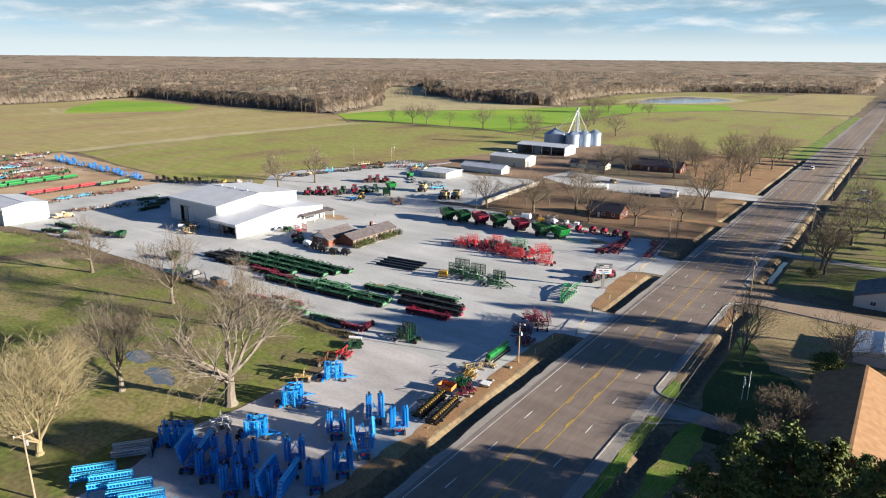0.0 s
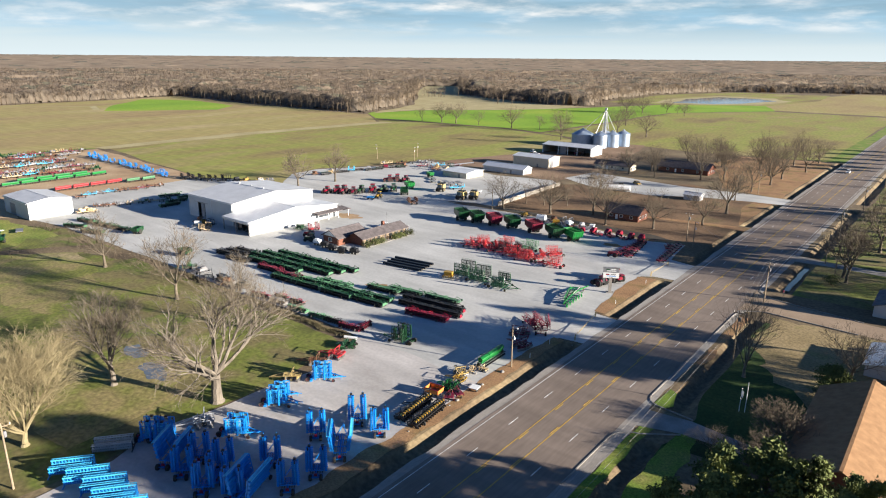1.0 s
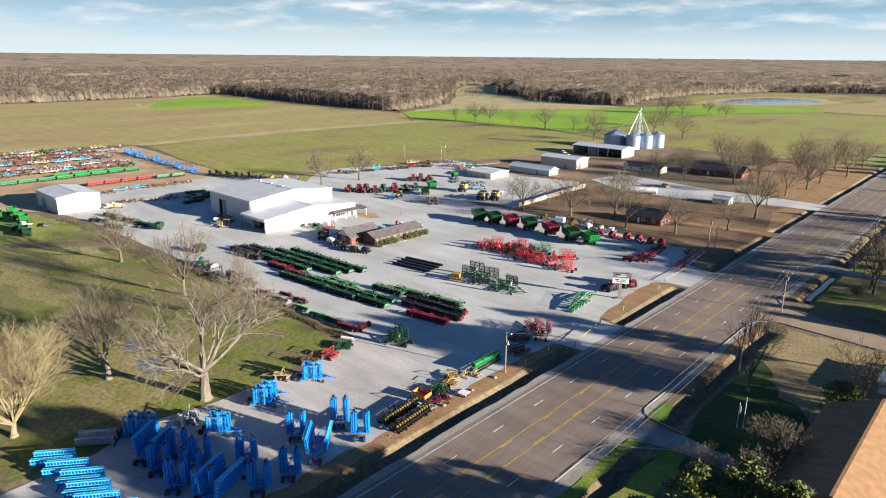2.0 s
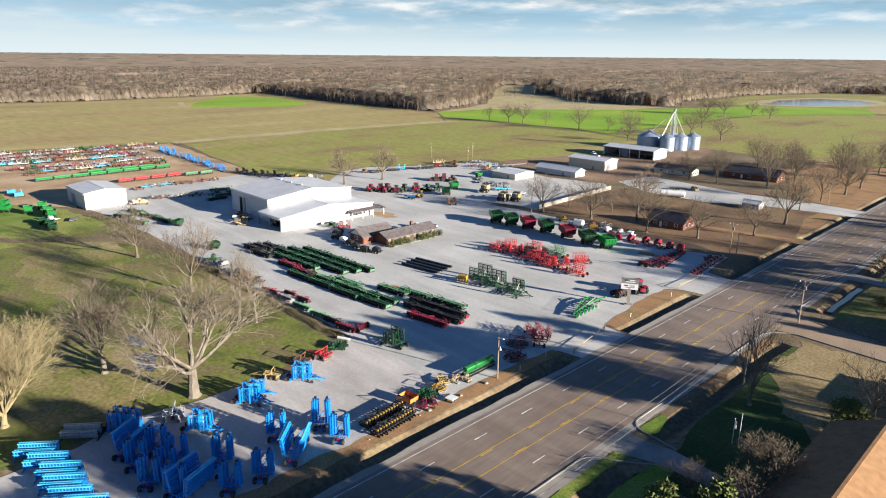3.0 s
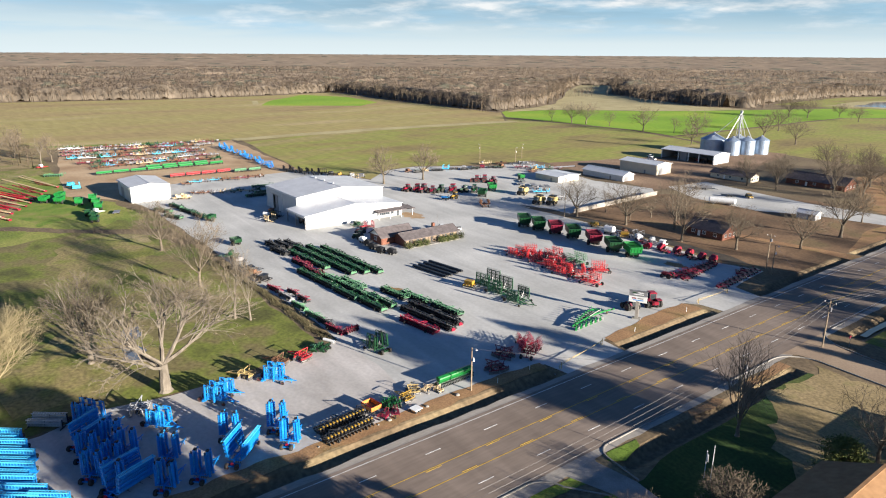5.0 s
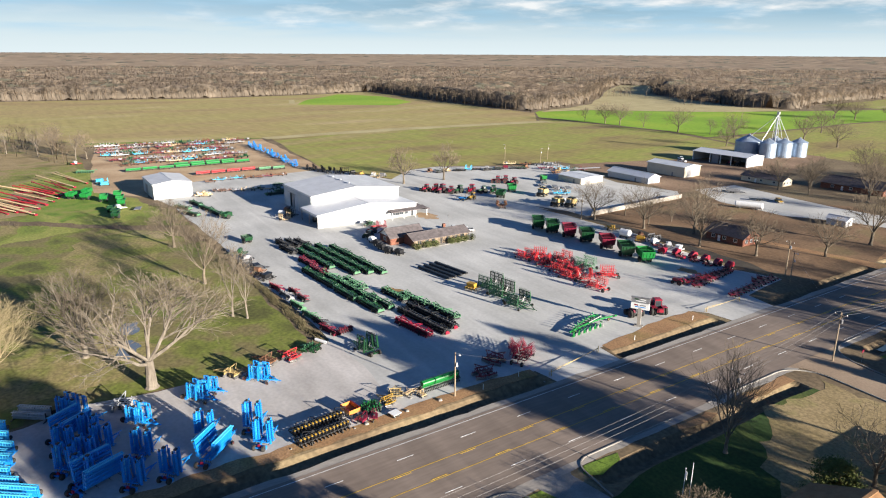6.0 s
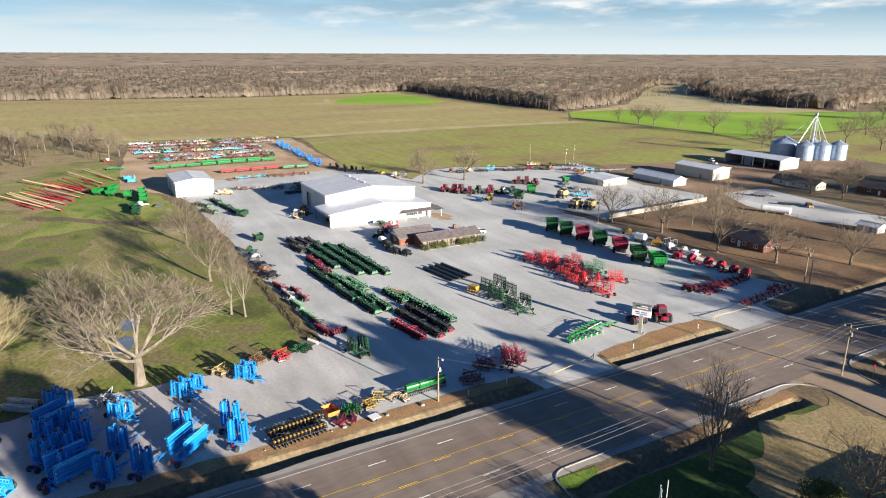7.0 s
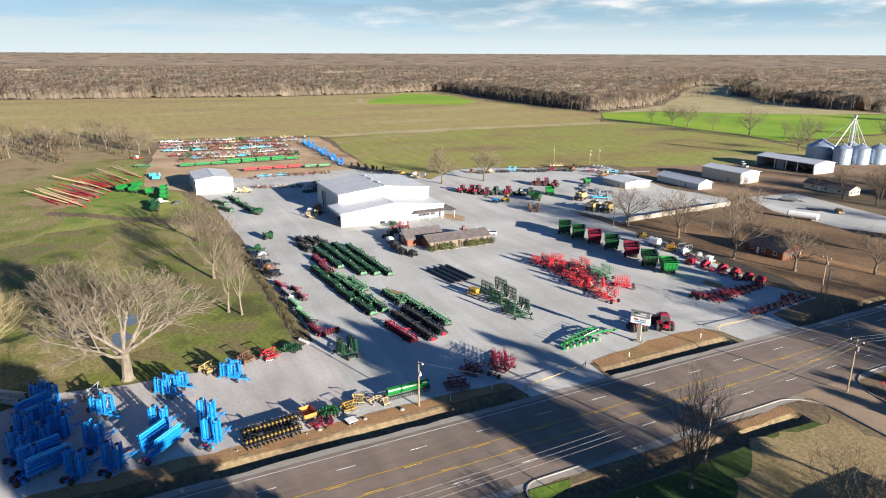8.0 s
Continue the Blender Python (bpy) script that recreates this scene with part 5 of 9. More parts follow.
def brush_tree(rng, twigs, wide=1.0):
    """A unit bare tree (height 1) for the far woods: a pale stem, rising boughs and many thin twigs round their ends."""
    v, f = [], []
    def tri(a, b, c):
        f.append((len(v), len(v) + 1, len(v) + 2))
        v.extend((tuple(a), tuple(b), tuple(c)))
    for k in range(3):
        a, b = 2.1 * k, 2.1 * (k + 1)
        tri((0.015 * math.cos(a), 0.015 * math.sin(a), 0), (0.015 * math.cos(b), 0.015 * math.sin(b), 0), (0, 0, 0.8))
    ends = [(Vector((0, 0, 0.5)), Vector((0, 0, 0.98)))]
    for k in range(8):
        a, z = 2.4 * k + rng.uniform(-0.5, 0.5), rng.uniform(0.28, 0.62)
        p = Vector((0, 0, z))
        reach = rng.uniform(0.12, 0.26)
        q = Vector((reach * math.cos(a), reach * math.sin(a), min(0.95, z + rng.uniform(0.16, 0.36))))
        s = Vector((-math.sin(a), math.cos(a), 0)) * 0.007
        tri(p - s, p + s, q)
        ends.append((p.lerp(q, 0.3), q))
    for _ in range(twigs):
        a, b = rng.choice(ends)
        p = a.lerp(b, rng.uniform(0.15, 1.0)) + Vector((rng.gauss(0, 0.035), rng.gauss(0, 0.035), rng.gauss(0, 0.03)))
        out = Vector((p.x, p.y, 0)) * 2.0
        d = (out + Vector((rng.gauss(0, 0.5), rng.gauss(0, 0.5), 0.75 + rng.gauss(0, 0.35)))).normalized()
        q = p + d * rng.uniform(0.06, 0.15)
        q.z = min(q.z, 1.05)
        s = Vector((rng.gauss(0, 1), rng.gauss(0, 1), rng.gauss(0, 0.3))).normalized() * rng.uniform(0.003, 0.0065) * wide
        tri(p - s, p + s, q)
    v, f = np.array(v), np.array(f)
    out = v - np.array((0.0, 0.0, 0.5))
    out[:, 2] *= 0.6
    out /= np.maximum(np.linalg.norm(out, axis=1, keepdims=True), 1e-6)
    flat = np.cross(v[f[:, 1]] - v[f[:, 0]], v[f[:, 2]] - v[f[:, 0]])
    back = (flat * out[f].sum(axis=1)).sum(axis=1) < 0
    f[back] = f[back][:, ::-1]
    out = out * 0.7 + np.array((0.2, 0.0, 0.4))
    return v, f, out / np.linalg.norm(out, axis=1, keepdims=True)


def hills(x, y):
    s = np.clip((np.hypot(x, y - 100) - 1500) / 3300, 0, 1)
    return 42 * s * s * (3 - 2 * s)


def open_land(x, y):
    odd = np.zeros(x.shape, dtype=bool)
    for (ax, ay), (bx, by) in zip(OPEN_LAND, OPEN_LAND[1:] + OPEN_LAND[:1]):
        if ay != by:
            odd ^= ((ay > y) != (by > y)) & (x < (bx - ax) * (y - ay) / (by - ay) + ax)
    return odd


def wooded(x, y, back):
    """Ground under trees at least `back` metres behind the wood's edge."""
    ok = ~((np.abs(x) < 40 + back) & (y > 0)) & ~((x > 25) & (y < 1000))
    for dx, dy in ((0, 0), (back, 0), (0, -back), (0.7 * back, -0.7 * back), (-0.7 * back, -0.7 * back), (0.7 * back, 0.7 * back)):
        ok &= ~open_land(x + dx, y + dy)
    return ok


def woods():
    rng = random.Random(51)
    rnd = np.random.default_rng(51)
    sheets, blades, faces_of, slots_of, blade_normals, total = [], [], [], [], [], 0

    def canopy(r0, r1, step, gap, top, drop, low, tufts, uneven):
        """The roof of the woods: one uneven dome for each crown, dark gaps between, and thin twigs standing out of the domes."""
        nonlocal total
        x0, x1, y0, y1 = -r1, min(r1, 420.0), -0.30 * r1, r1 + 100
        ni, nj = int((x1 - x0) / gap) + 3, int((y1 - y0) / gap) + 3
        sx = x0 + (np.arange(ni)[:, None] - 1 + rnd.uniform(0.1, 0.9, (ni, nj))) * gap
        sy = y0 + (np.arange(nj)[None, :] - 1 + rnd.uniform(0.1, 0.9, (ni, nj))) * gap
        rough = np.array([[noise.noise((x0 * 0.006 + i * gap * 0.006, y0 * 0.006 + j * gap * 0.006, 3.0)) for j in range(nj)] for i in range(ni)])
        clump = np.array([[noise.noise((i * gap * 0.019, j * gap * 0.019, 7.0)) for j in range(nj)] for i in range(ni)])
        tall = top + uneven * (3.0 * rough + 4.0 * clump + rnd.uniform(-2.6, 2.6, (ni, nj)))
        pine = rnd.random((ni, nj)) < 0.02 + 0.5 * (clump + 0.2 * (sy > 850) * (sx > -900) > 0.46)
        tall += 2.0 * uneven * pine
        tall[~wooded(sx, sy, 24)] *= 0.62
        tall[(rough < -0.42) & (r0 > 0)] = low
        nx, ny = int((x1 - x0) / step), int((y1 - y0) / step)
        gx, gy = np.meshgrid(x0 + np.arange(nx + 1) * step, y0 + np.arange(ny + 1) * step, indexing="ij")
        gx, gy = gx + rnd.uniform(-0.3, 0.3, gx.shape) * step, gy + rnd.uniform(-0.3, 0.3, gy.shape) * step
        cx, cy = gx[:-1, :-1] + step / 2, gy[:-1, :-1] + step / 2
        r = np.hypot(cx, cy - 100)
        keep = (r > r0) & (r <= r1) & wooded(cx, cy, 13)
        best, kind = np.full(gx.shape, low), np.zeros(gx.shape, dtype=bool)
        bi, bj = ((gx - x0) / gap).astype(int) + 1, ((gy - y0) / gap).astype(int) + 1
        for di in (-1, 0, 1):
            for dj in (-1, 0, 1):
                i, j = np.clip(bi + di, 0, ni - 1), np.clip(bj + dj, 0, nj - 1)
                d2 = ((gx - sx[i, j]) ** 2 + (gy - sy[i, j]) ** 2) / (gap * 0.62) ** 2
                h = tall[i, j] - drop * d2
                kind = np.where(h > best, pine[i, j], kind)
                best = np.maximum(best, h)
        best += rnd.uniform(-0.5, 0.5, best.shape)
        best = np.where(wooded(gx, gy, 19), best, rnd.uniform(0.2, 0.9, best.shape) * np.where(wooded(gx, gy, 14), 0.3 * best, 0.6))
        used = np.zeros(gx.shape, dtype=bool)
        for a in (0, 1):
            for b in (0, 1):
                used[a:nx + a, b:ny + b] |= keep
        index = np.full(gx.shape, -1)
        index[used] = np.arange(used.sum()) + total
        q = [index[:-1, :-1][keep], index[1:, :-1][keep], index[1:, 1:][keep], index[:-1, 1:][keep]]
        sheets.append(np.stack([gx[used], gy[used], hills(gx[used], gy[used]) + best[used]], 1))
        faces_of.append(np.concatenate([np.stack([q[0], q[1], q[2]], 1), np.stack([q[0], q[2], q[3]], 1)]))
        k = kind[:-1, :-1][keep].astype(int)
        # canopy faces within 30 m of the woods' edge take the darker brown
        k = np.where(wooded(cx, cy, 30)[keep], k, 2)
        slots_of.append(np.concatenate([k, k]))
        total += int(used.sum())
        if not tufts:
            return
        i, j = np.nonzero((np.hypot(sx, sy - 100) > r0) & (np.hypot(sx, sy - 100) < r1) & wooded(sx, sy, 13) & (tall > low + 3) & ~pine)
        i, j = np.repeat(i, tufts), np.repeat(j, tufts)
        a, d = rnd.uniform(0, 6.28, len(i)), gap * 0.62 * np.sqrt(rnd.random(len(i))) * 0.9
        px, py = sx[i, j] + d * np.cos(a), sy[i, j] + d * np.sin(a)
        z = hills(px, py) + tall[i, j] - drop * (d / (gap * 0.62)) ** 2 - 0.5
        tip = np.stack([0.35 * np.cos(a) * d / gap + rnd.normal(0, 0.2, len(i)), 0.35 * np.sin(a) * d / gap + rnd.normal(0, 0.2, len(i)), np.ones(len(i))], 1) * rnd.uniform(2.0, 6.5, (len(i), 1))
        wide = rnd.uniform(0.08, 0.19, (len(i), 1)) * (1 + r0 / 1000)
        side = np.stack([np.cos(a * 3), np.sin(a * 3), np.zeros(len(i))], 1) * wide
        p = np.stack([px, py, z], 1)
        blades.append(np.stack([p - side, p + side, p + tip], 1).reshape(-1, 3))
        n = np.stack([0.3 + 0.6 * np.cos(a) * d / gap, 0.6 * np.sin(a) * d / gap, np.full(len(i), 0.8)], 1)
        blade_normals.append(np.repeat(n / np.linalg.norm(n, axis=1, keepdims=True), 3, axis=0))

    canopy(0, 1250, 5.4, 11.0, 15.0, 1.7, 4.0, 28, 0.75)
    canopy(1250, 2200, 8.0, 17.0, 15.0, 1.8, 6.0, 13, 0.55)
    canopy(2200, 4850, 19.0, 42.0, 14.0, 2.4, 6.0, 0, 0.3)
    me = raw_mesh("far_woods", np.concatenate(sheets), np.concatenate(faces_of), [WOODS_HAZED, PINES_FAR, WOODS_EDGE], None, np.concatenate(slots_of))
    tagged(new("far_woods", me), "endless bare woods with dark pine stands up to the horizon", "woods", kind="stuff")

    # single trees along the edge of the woods, then loose clumps and brush
    kinds = [brush_tree(rng, 100) for _ in range(10)]
    thick = [brush_tree(rng, 96, 1.6) for _ in range(6)]
    verts, tris, rounds, total = [], [], [], 0
    def plant(x, y, h, slim=1.0, sorts=kinds):
        nonlocal total
        v, f, out = rng.choice(sorts)
        a, w = rng.uniform(0, 6.28), slim * h * rng.uniform(0.8, 1.25)
        c, s = math.cos(a), math.sin(a)
        p = np.empty_like(v)
        p[:, 0], p[:, 1] = x + w * (c * v[:, 0] - s * v[:, 1]), y + w * (s * v[:, 0] + c * v[:, 1])
        p[:, 2] = hill(x, y) + h * v[:, 2]
        verts.append(p); tris.append(f + total)
        rounds.append(np.stack([c * out[:, 0] - s * out[:, 1], s * out[:, 0] + c * out[:, 1], out[:, 2]], 1))
        total += len(v)
    step = 8.6
    ex, ey = np.meshgrid(np.arange(-1250, 60, step), np.arange(-320, 1760, step), indexing="ij")
    ex, ey = ex + rnd.uniform(-0.5, 0.5, ex.shape) * step, ey + rnd.uniform(-0.5, 0.5, ey.shape) * step
    edge = wooded(ex, ey, 0) & ~wooded(ex, ey, 30) & (np.abs(ex) > 24) & (ex > -1000 - 0.1 * ey)
    for x, y in zip(ex[edge], ey[edge]):
        h = rng.uniform(17, 24) + 4 * noise.noise((x * 0.021, y * 0.021, 7.0))
        plant(x, y, h * (0.6 if rng.random() < 0.22 else 1.0), 1.0, kinds if math.hypot(x, y) < 1100 else thick)
    for k in range(330):
        x, y = -480 + 130 * rng.random(), -75 + 150 * rng.random() ** 0.8
        if noise.noise((x * 0.03, y * 0.03, 9.0)) > -0.15:
            plant(x, y, rng.uniform(6, 16), 1.1)
    for cx, cy, reach, count in ((-541, 852, 34, 26), (-640, 850, 30, 22), (-470, 800, 26, 16), (-404, 870, 26, 16)):
        for k in range(count):
            plant(cx + rng.gauss(0, 0.5) * reach, cy + rng.gauss(0, 0.5) * reach, rng.uniform(8, 18), 1.1)
    for k in range(210):
        x = -104 - 112 * rng.random()
        plant(x, 98.5 + 0.02 * (x + 104) + rng.gauss(0, 2.6), rng.uniform(0.8, 2.7), 1.3)
    for k in range(90):
        f = rng.random()
        plant(-212 + 42 * f + rng.gauss(0, 2), 42 + 52 * f ** 1.1 + rng.gauss(0, 2), rng.uniform(0.6, 1.9), 1.4)
    blade = np.concatenate(blades)
    verts.append(blade); tris.append(np.arange(len(blade)).reshape(-1, 3) + total); rounds.append(np.concatenate(blade_normals))
    me = raw_mesh("woods", np.concatenate(verts), np.concatenate(tris), [WOODS], np.concatenate(rounds))
    tagged(new("woods", me), "wide bare winter woods, grey-brown", "woods", kind="stuff")


woods()
patch("wood_floor", [(-980, -400), (-962, -60), (-892, 280), (-902, 460), (-932, 560), (-683, 540), (-484, 528), (-550, 684), (-642, 802), (-782, 962), (-907, 1132), (-862, 1199), (-657, 926), (-416, 807), (-348, 834), (-388, 932), (-406, 1182), (-352, 1384), (-700, 1400), (-1450, 600), (-1450, -300)], 0.05, WOOD_FLOOR,
      "leaf-strewn floor of the bare woods", "woodland floor", 30, 6)

patch("wood_floor", [(-352, -85), (-346, 30), (-352, 72), (-400, 88), (-470, 84), (-505, 40), (-500, -85)], 0.055, TAN_LAWN, "dry tan leaf-strewn floor under the thicket", "woodland floor", 8, 5)


# ---- machines ----
def frame_grid(b, w, l, z, bars=4, t=0.14):
    """Crossed square tubes, w wide and l long, at height z."""
    for k in range(bars):
        y = -l / 2 + l * k / (bars - 1)
        b.beam((-w / 2, y, z), (w / 2, y, z), t, t)
    for x in (-w / 2, -w / 6, w / 6, w / 2):
        b.beam((x, -l / 2, z), (x, l / 2, z), t, t)


def shank(b, x, y, z, lean=0.3):
    """A curved spring tine with its point on the ground."""
    b.rod((x, y, z), (x, y - lean, z * 0.55), 0.035, n=4, caps=False)
    b.rod((x, y - lean, z * 0.55), (x, y + 0.05, 0.06), 0.035, 0.02, n=4, caps=False)


def ribbed_roller(b, a, c, r, rings, n=8):
    """One turned roller with raised rings along it."""
    a, c = Vector(a), Vector(c)
    q = (c - a).to_track_quat("Z", "Y").to_matrix()
    length = (c - a).length
    prof = []
    for k in range(rings):
        u, w = length * k / rings, length / rings
        prof += [(r * 0.38, u + w * 0.05), (r, u + w * 0.2), (r, u + w * 0.52), (r * 0.38, u + w * 0.68)]
    pts = [a + q @ Vector((rr * math.cos(2 * math.pi * i / n), rr * math.sin(2 * math.pi * i / n), h)) for rr, h in prof for i in range(n)]
    faces = [(j * n + i, j * n + (i + 1) % n, (j + 1) * n + (i + 1) % n, (j + 1) * n + i) for j in range(len(prof) - 1) for i in range(n)]
    faces += [tuple(reversed(range(n))), tuple(range((len(prof) - 1) * n, len(prof) * n))]
    b.add(pts, faces)


def ladder_bars(b, a, c, gap, rungs, t=0.09):
    """Two rails from a to c, `gap` apart, joined by many short bars."""
    a, c, g = Vector(a), Vector(c), Vector(gap)
    b.beam(a, c, t, t)
    b.beam(a + g, c + g, t, t)
    for k in range(rungs):
        p = a.lerp(c, (k + 0.5) / rungs)
        b.beam(p, p + g, t * 0.8, t * 0.8)


def folded_tiller(name, label, mat, m, wing_h=3.4, length=3.2, half=1.25, style="roller", dark=None, rim=None, group="folded tillage machines", tilt=6, tongue=3.4):
    """A trailed tillage machine with both wings folded upright."""
    t = thing(name, label, "farm machine", m, group)
    b = Build()
    frame_grid(b, 2 * half, length, 0.95)
    b.beam((0, -length / 2, 1.0), (0, length / 2, 1.0), 0.25, 0.25)
    for x in (-half, half):
        b.beam((x, -length * 0.3, 0.95), (x, -length * 0.3, 1.9), 0.16, 0.16)
        b.beam((x, length * 0.3, 0.95), (x, length * 0.3, 1.9), 0.16, 0.16)
    part("main_frame", b, mat, t)
    b = Build()
    b.beam((-half * 0.8, length / 2, 0.9), (0, length / 2 + tongue, 0.6), 0.14, 0.2)
    b.beam((half * 0.8, length / 2, 0.9), (0, length / 2 + tongue, 0.6), 0.14, 0.2)
    b.beam((0, length / 2 + tongue, 0.6), (0, length / 2 + tongue + 0.7, 0.55), 0.16, 0.12)
    b.rod((0.2, length / 2 + tongue - 0.3, 0.02), (0.2, length / 2 + tongue - 0.3, 0.9), 0.05)
    part("drawbar", b, mat, t)
    for s in (-1, 1):
        lean = math.tan(radians(tilt)) * wing_h * s
        x0, z0 = s * half, 1.2
        def at(u, v, off=0.0):
            return (x0 + lean * v / wing_h * -1 + off, u, z0 + v)
        b = Build()
        bar = 0.08 if style == "tine" else 0.13
        for v in (0.1, wing_h * 0.5, wing_h * 0.8) if style == "tine" else (0.1, wing_h * 0.35, wing_h * 0.68, wing_h):
            b.beam(at(-length / 2, v), at(length / 2, v), bar, bar)
        for u in (-length / 3, length / 3) if style == "tine" else (-length / 2, -length / 6, length / 6, length / 2):
            b.beam(at(u, 0), at(u, wing_h * (0.8 if style == "tine" else 1.0)), bar, bar)
        part("wing_frame", b, mat, t)
        if style == "roller" and length < 4:
            for u, r, off in ((-0.40, 0.24, 0.36), (-0.14, 0.22, -0.30), (0.14, 0.22, 0.36), (0.40, 0.24, -0.30)):
                b = Build()
                ribbed_roller(b, at(u * length, -0.5, s * off), at(u * length, wing_h - 0.05 - 0.3 * (u > 0.3), s * off), r, 11)
                part("disc_gang", b, mat, t)
            b = Build(); ladder_bars(b, at(-0.3 * length, -0.4, s * 0.02), at(-0.3 * length, wing_h + 0.1, s * 0.02), (0, 0.6 * length, 0), 14, 0.075); part("wing_ladder", b, BLUE_PALE if mat is BLUE else BLACK, t)
            b = Build(); b.box(at(0, wing_h + 0.12), (0.4, 0.5, 0.22)); part("hinge_block", b, BLACK, t)
            b = Build(); b.rod(at(-0.9, wing_h - 0.1, s * 0.1), at(-0.9, wing_h + 0.35, s * 0.1), 0.1, n=6); part("end_cap", b, BLACK, t, "black end cap")
        elif style == "roller":
            b = Build(); ladder_bars(b, at(-length / 2, wing_h + 0.1, s * 0.1), at(length / 2, wing_h + 0.1, s * 0.1), (s * 0.45, 0, -0.1), 26); part("wing_ladder", b, BLUE_PALE if mat is BLUE else BLACK, t)
            for v, r in ((0.25, 0.3), (0.95, 0.26), (1.6, 0.3), (2.2, 0.26)):
                b = Build()
                ribbed_roller(b, at(-length / 2, v, s * 0.25), at(length / 2, v, s * 0.25), r, 22)
                part("disc_gang", b, mat, t)
        elif style == "tine":
            b = Build()
            for v in [wing_h * (k + 0.5) / 8 for k in range(8)]:
                for u in [length * (k / 6 - 0.5) for k in range(7)]:
                    p = at(u + 0.1 * (v % 0.5), v)
                    b.rod(p, (p[0] + s * 0.55, p[1] - 0.25, p[2]), 0.042, n=4, caps=False)
                    b.rod((p[0] + s * 0.55, p[1] - 0.25, p[2]), (p[0] + s * 0.85, p[1] + 0.1, p[2] + 0.3), 0.042, 0.02, n=4, caps=False)
            part("wing_tine_set", b, dark or mat, t)
        else:
            b = Build()
            for k in range(13):
                v = wing_h * k / 12
                b.rod(at(-length / 2, v, s * 0.15), at(length / 2, v, s * 0.15), 0.045, n=4, caps=False)
            for k in range(16):
                u = -length / 2 + length * k / 15
                b.rod(at(u, 0, s * 0.2), at(u, wing_h + 0.5, s * 0.2), 0.045, n=4, caps=False)
            part("harrow_mesh", b, dark or mat, t)
        b = Build()
        b.rod((s * half * 0.5, 0.2, 1.1), at(0.2, wing_h * 0.6), 0.07, n=6)
        part("ram", b, STEEL, t)
    b = Build()
    for y in (-length * 0.45, -length * 0.15, length * 0.2, length * 0.45):
        for k in range(6):
            shank(b, -half + 2 * half * (k + 0.5) / 6, y, 0.95)
    part("tine_set", b, dark or BLACK, t)
    if style == "roller":
        b = Build(); ribbed_roller(b, (-half, -length / 2 - 0.5, 0.36), (half, -length / 2 - 0.5, 0.36), 0.34, 12); part("rear_roller", b, dark or mat, t)
    for s in (-1, 1):
        wheel(t, s * half * 0.75, -length / 2 - 1.15, 0.5, 0.42, rim)
    if mat is BLUE:
        b = Build(); b.box((0, -length / 2 - 0.95, 0.82), (0.5, 0.2, 0.3)); b.box((0, -length / 2 - 0.95, 1.02), (0.3, 0.14, 0.12)); part("rear_block", b, RED, t, "red painted block")
    b = Build(); b.beam((-half * 0.8, -length / 2 - 1.15, 0.5), (half * 0.8, -length / 2 - 1.15, 0.5), 0.12, 0.12); b.beam((0, -length / 2, 0.95), (0, -length / 2 - 1.15, 0.5), 0.16, 0.16); part("axle", b, mat, t)
    for s in (-1, 1) if length > 3 else ():
        wheel(t, s * (half + 0.2), length * 0.5 + 0.5, 0.34, 0.25, rim)
    b = Build(); b.beam((-half - 0.2, length * 0.5 + 0.5, 0.34), (half + 0.2, length * 0.5 + 0.5, 0.34), 0.1, 0.1); b.beam((0, length * 0.5 + 0.5, 0.34), (0, length * 0.5, 0.95), 0.12, 0.12); part("front_axle", b, mat, t)
    return t


def roller_bank(name, label, mat, m, length=4.6, ladders=2, group="roller banks"):
    """A stack of long ribbed rollers under ladder-like frames, stored on end."""
    t = thing(name, label, "farm machine", m, group)
    for k in range(ladders):
        y, z = -0.2 - 1.55 * k, 2.05 - 0.35 * k
        b = Build()
        ladder_bars(b, (-length / 2, y, z), (length / 2, y, z), (0, -0.55, 0.06), 13, 0.1)
        ladder_bars(b, (-length / 2, y - 0.55, z - 0.04), (length / 2, y - 0.55, z - 0.04), (0, -0.06, -0.5), 13, 0.08)
        part("ladder_frame", b, mat, t)
        for j, (dy, dz, r) in enumerate(((-0.25, -0.6, 0.24), (-0.25, -1.05, 0.27), (-0.2, -1.55, 0.24))):
            if z + dz > 0.2:
                b = Build(); ribbed_roller(b, (-length / 2, y + dy, z + dz), (length / 2, y + dy, z + dz), r, 24); part("roller", b, BLUE if mat is BLUE_PALE else mat, t)
        for x in (-length / 2, 0, length / 2):
            b = Build(); b.beam((x, y - 0.25, 0.25), (x, y - 0.25, z), 0.12, 0.16); part("upright", b, BLUE if mat is BLUE_PALE else BLACK, t)
    b = Build()
    for x in (-length / 2, length / 2):
        b.beam((x, 0.1, 0.22), (x, -1.6 * ladders + 0.4, 0.22), 0.14, 0.16)
    b.beam((-length / 2, -0.4, 0.22), (length / 2, -0.4, 0.22), 0.14, 0.16)
    part("base_frame", b, BLUE if mat is BLUE_PALE else BLACK, t)
    for s in (-1, 1):
        wheel(t, s * length * 0.42, 0.35, 0.4, 0.3, STEEL)
    b = Build(); b.beam((-length * 0.42, 0.35, 0.4), (length * 0.42, 0.35, 0.4), 0.1, 0.1); part("axle", b, BLACK, t)
    return t


def widen(t, by):
    """Makes a thing deeper along its own y, wheels kept round."""
    seen = set()
    for ob in list(t.children) + [c for p in t.children for c in p.children]:
        if ob.name.split(".")[0] in ("wheel", "rim"):
            ob.location.y *= by if ob.parent is t else 1.0
        elif ob.data.name not in seen:
            seen.add(ob.data.name)
            for v in ob.data.vertices:
                v.co.y *= by


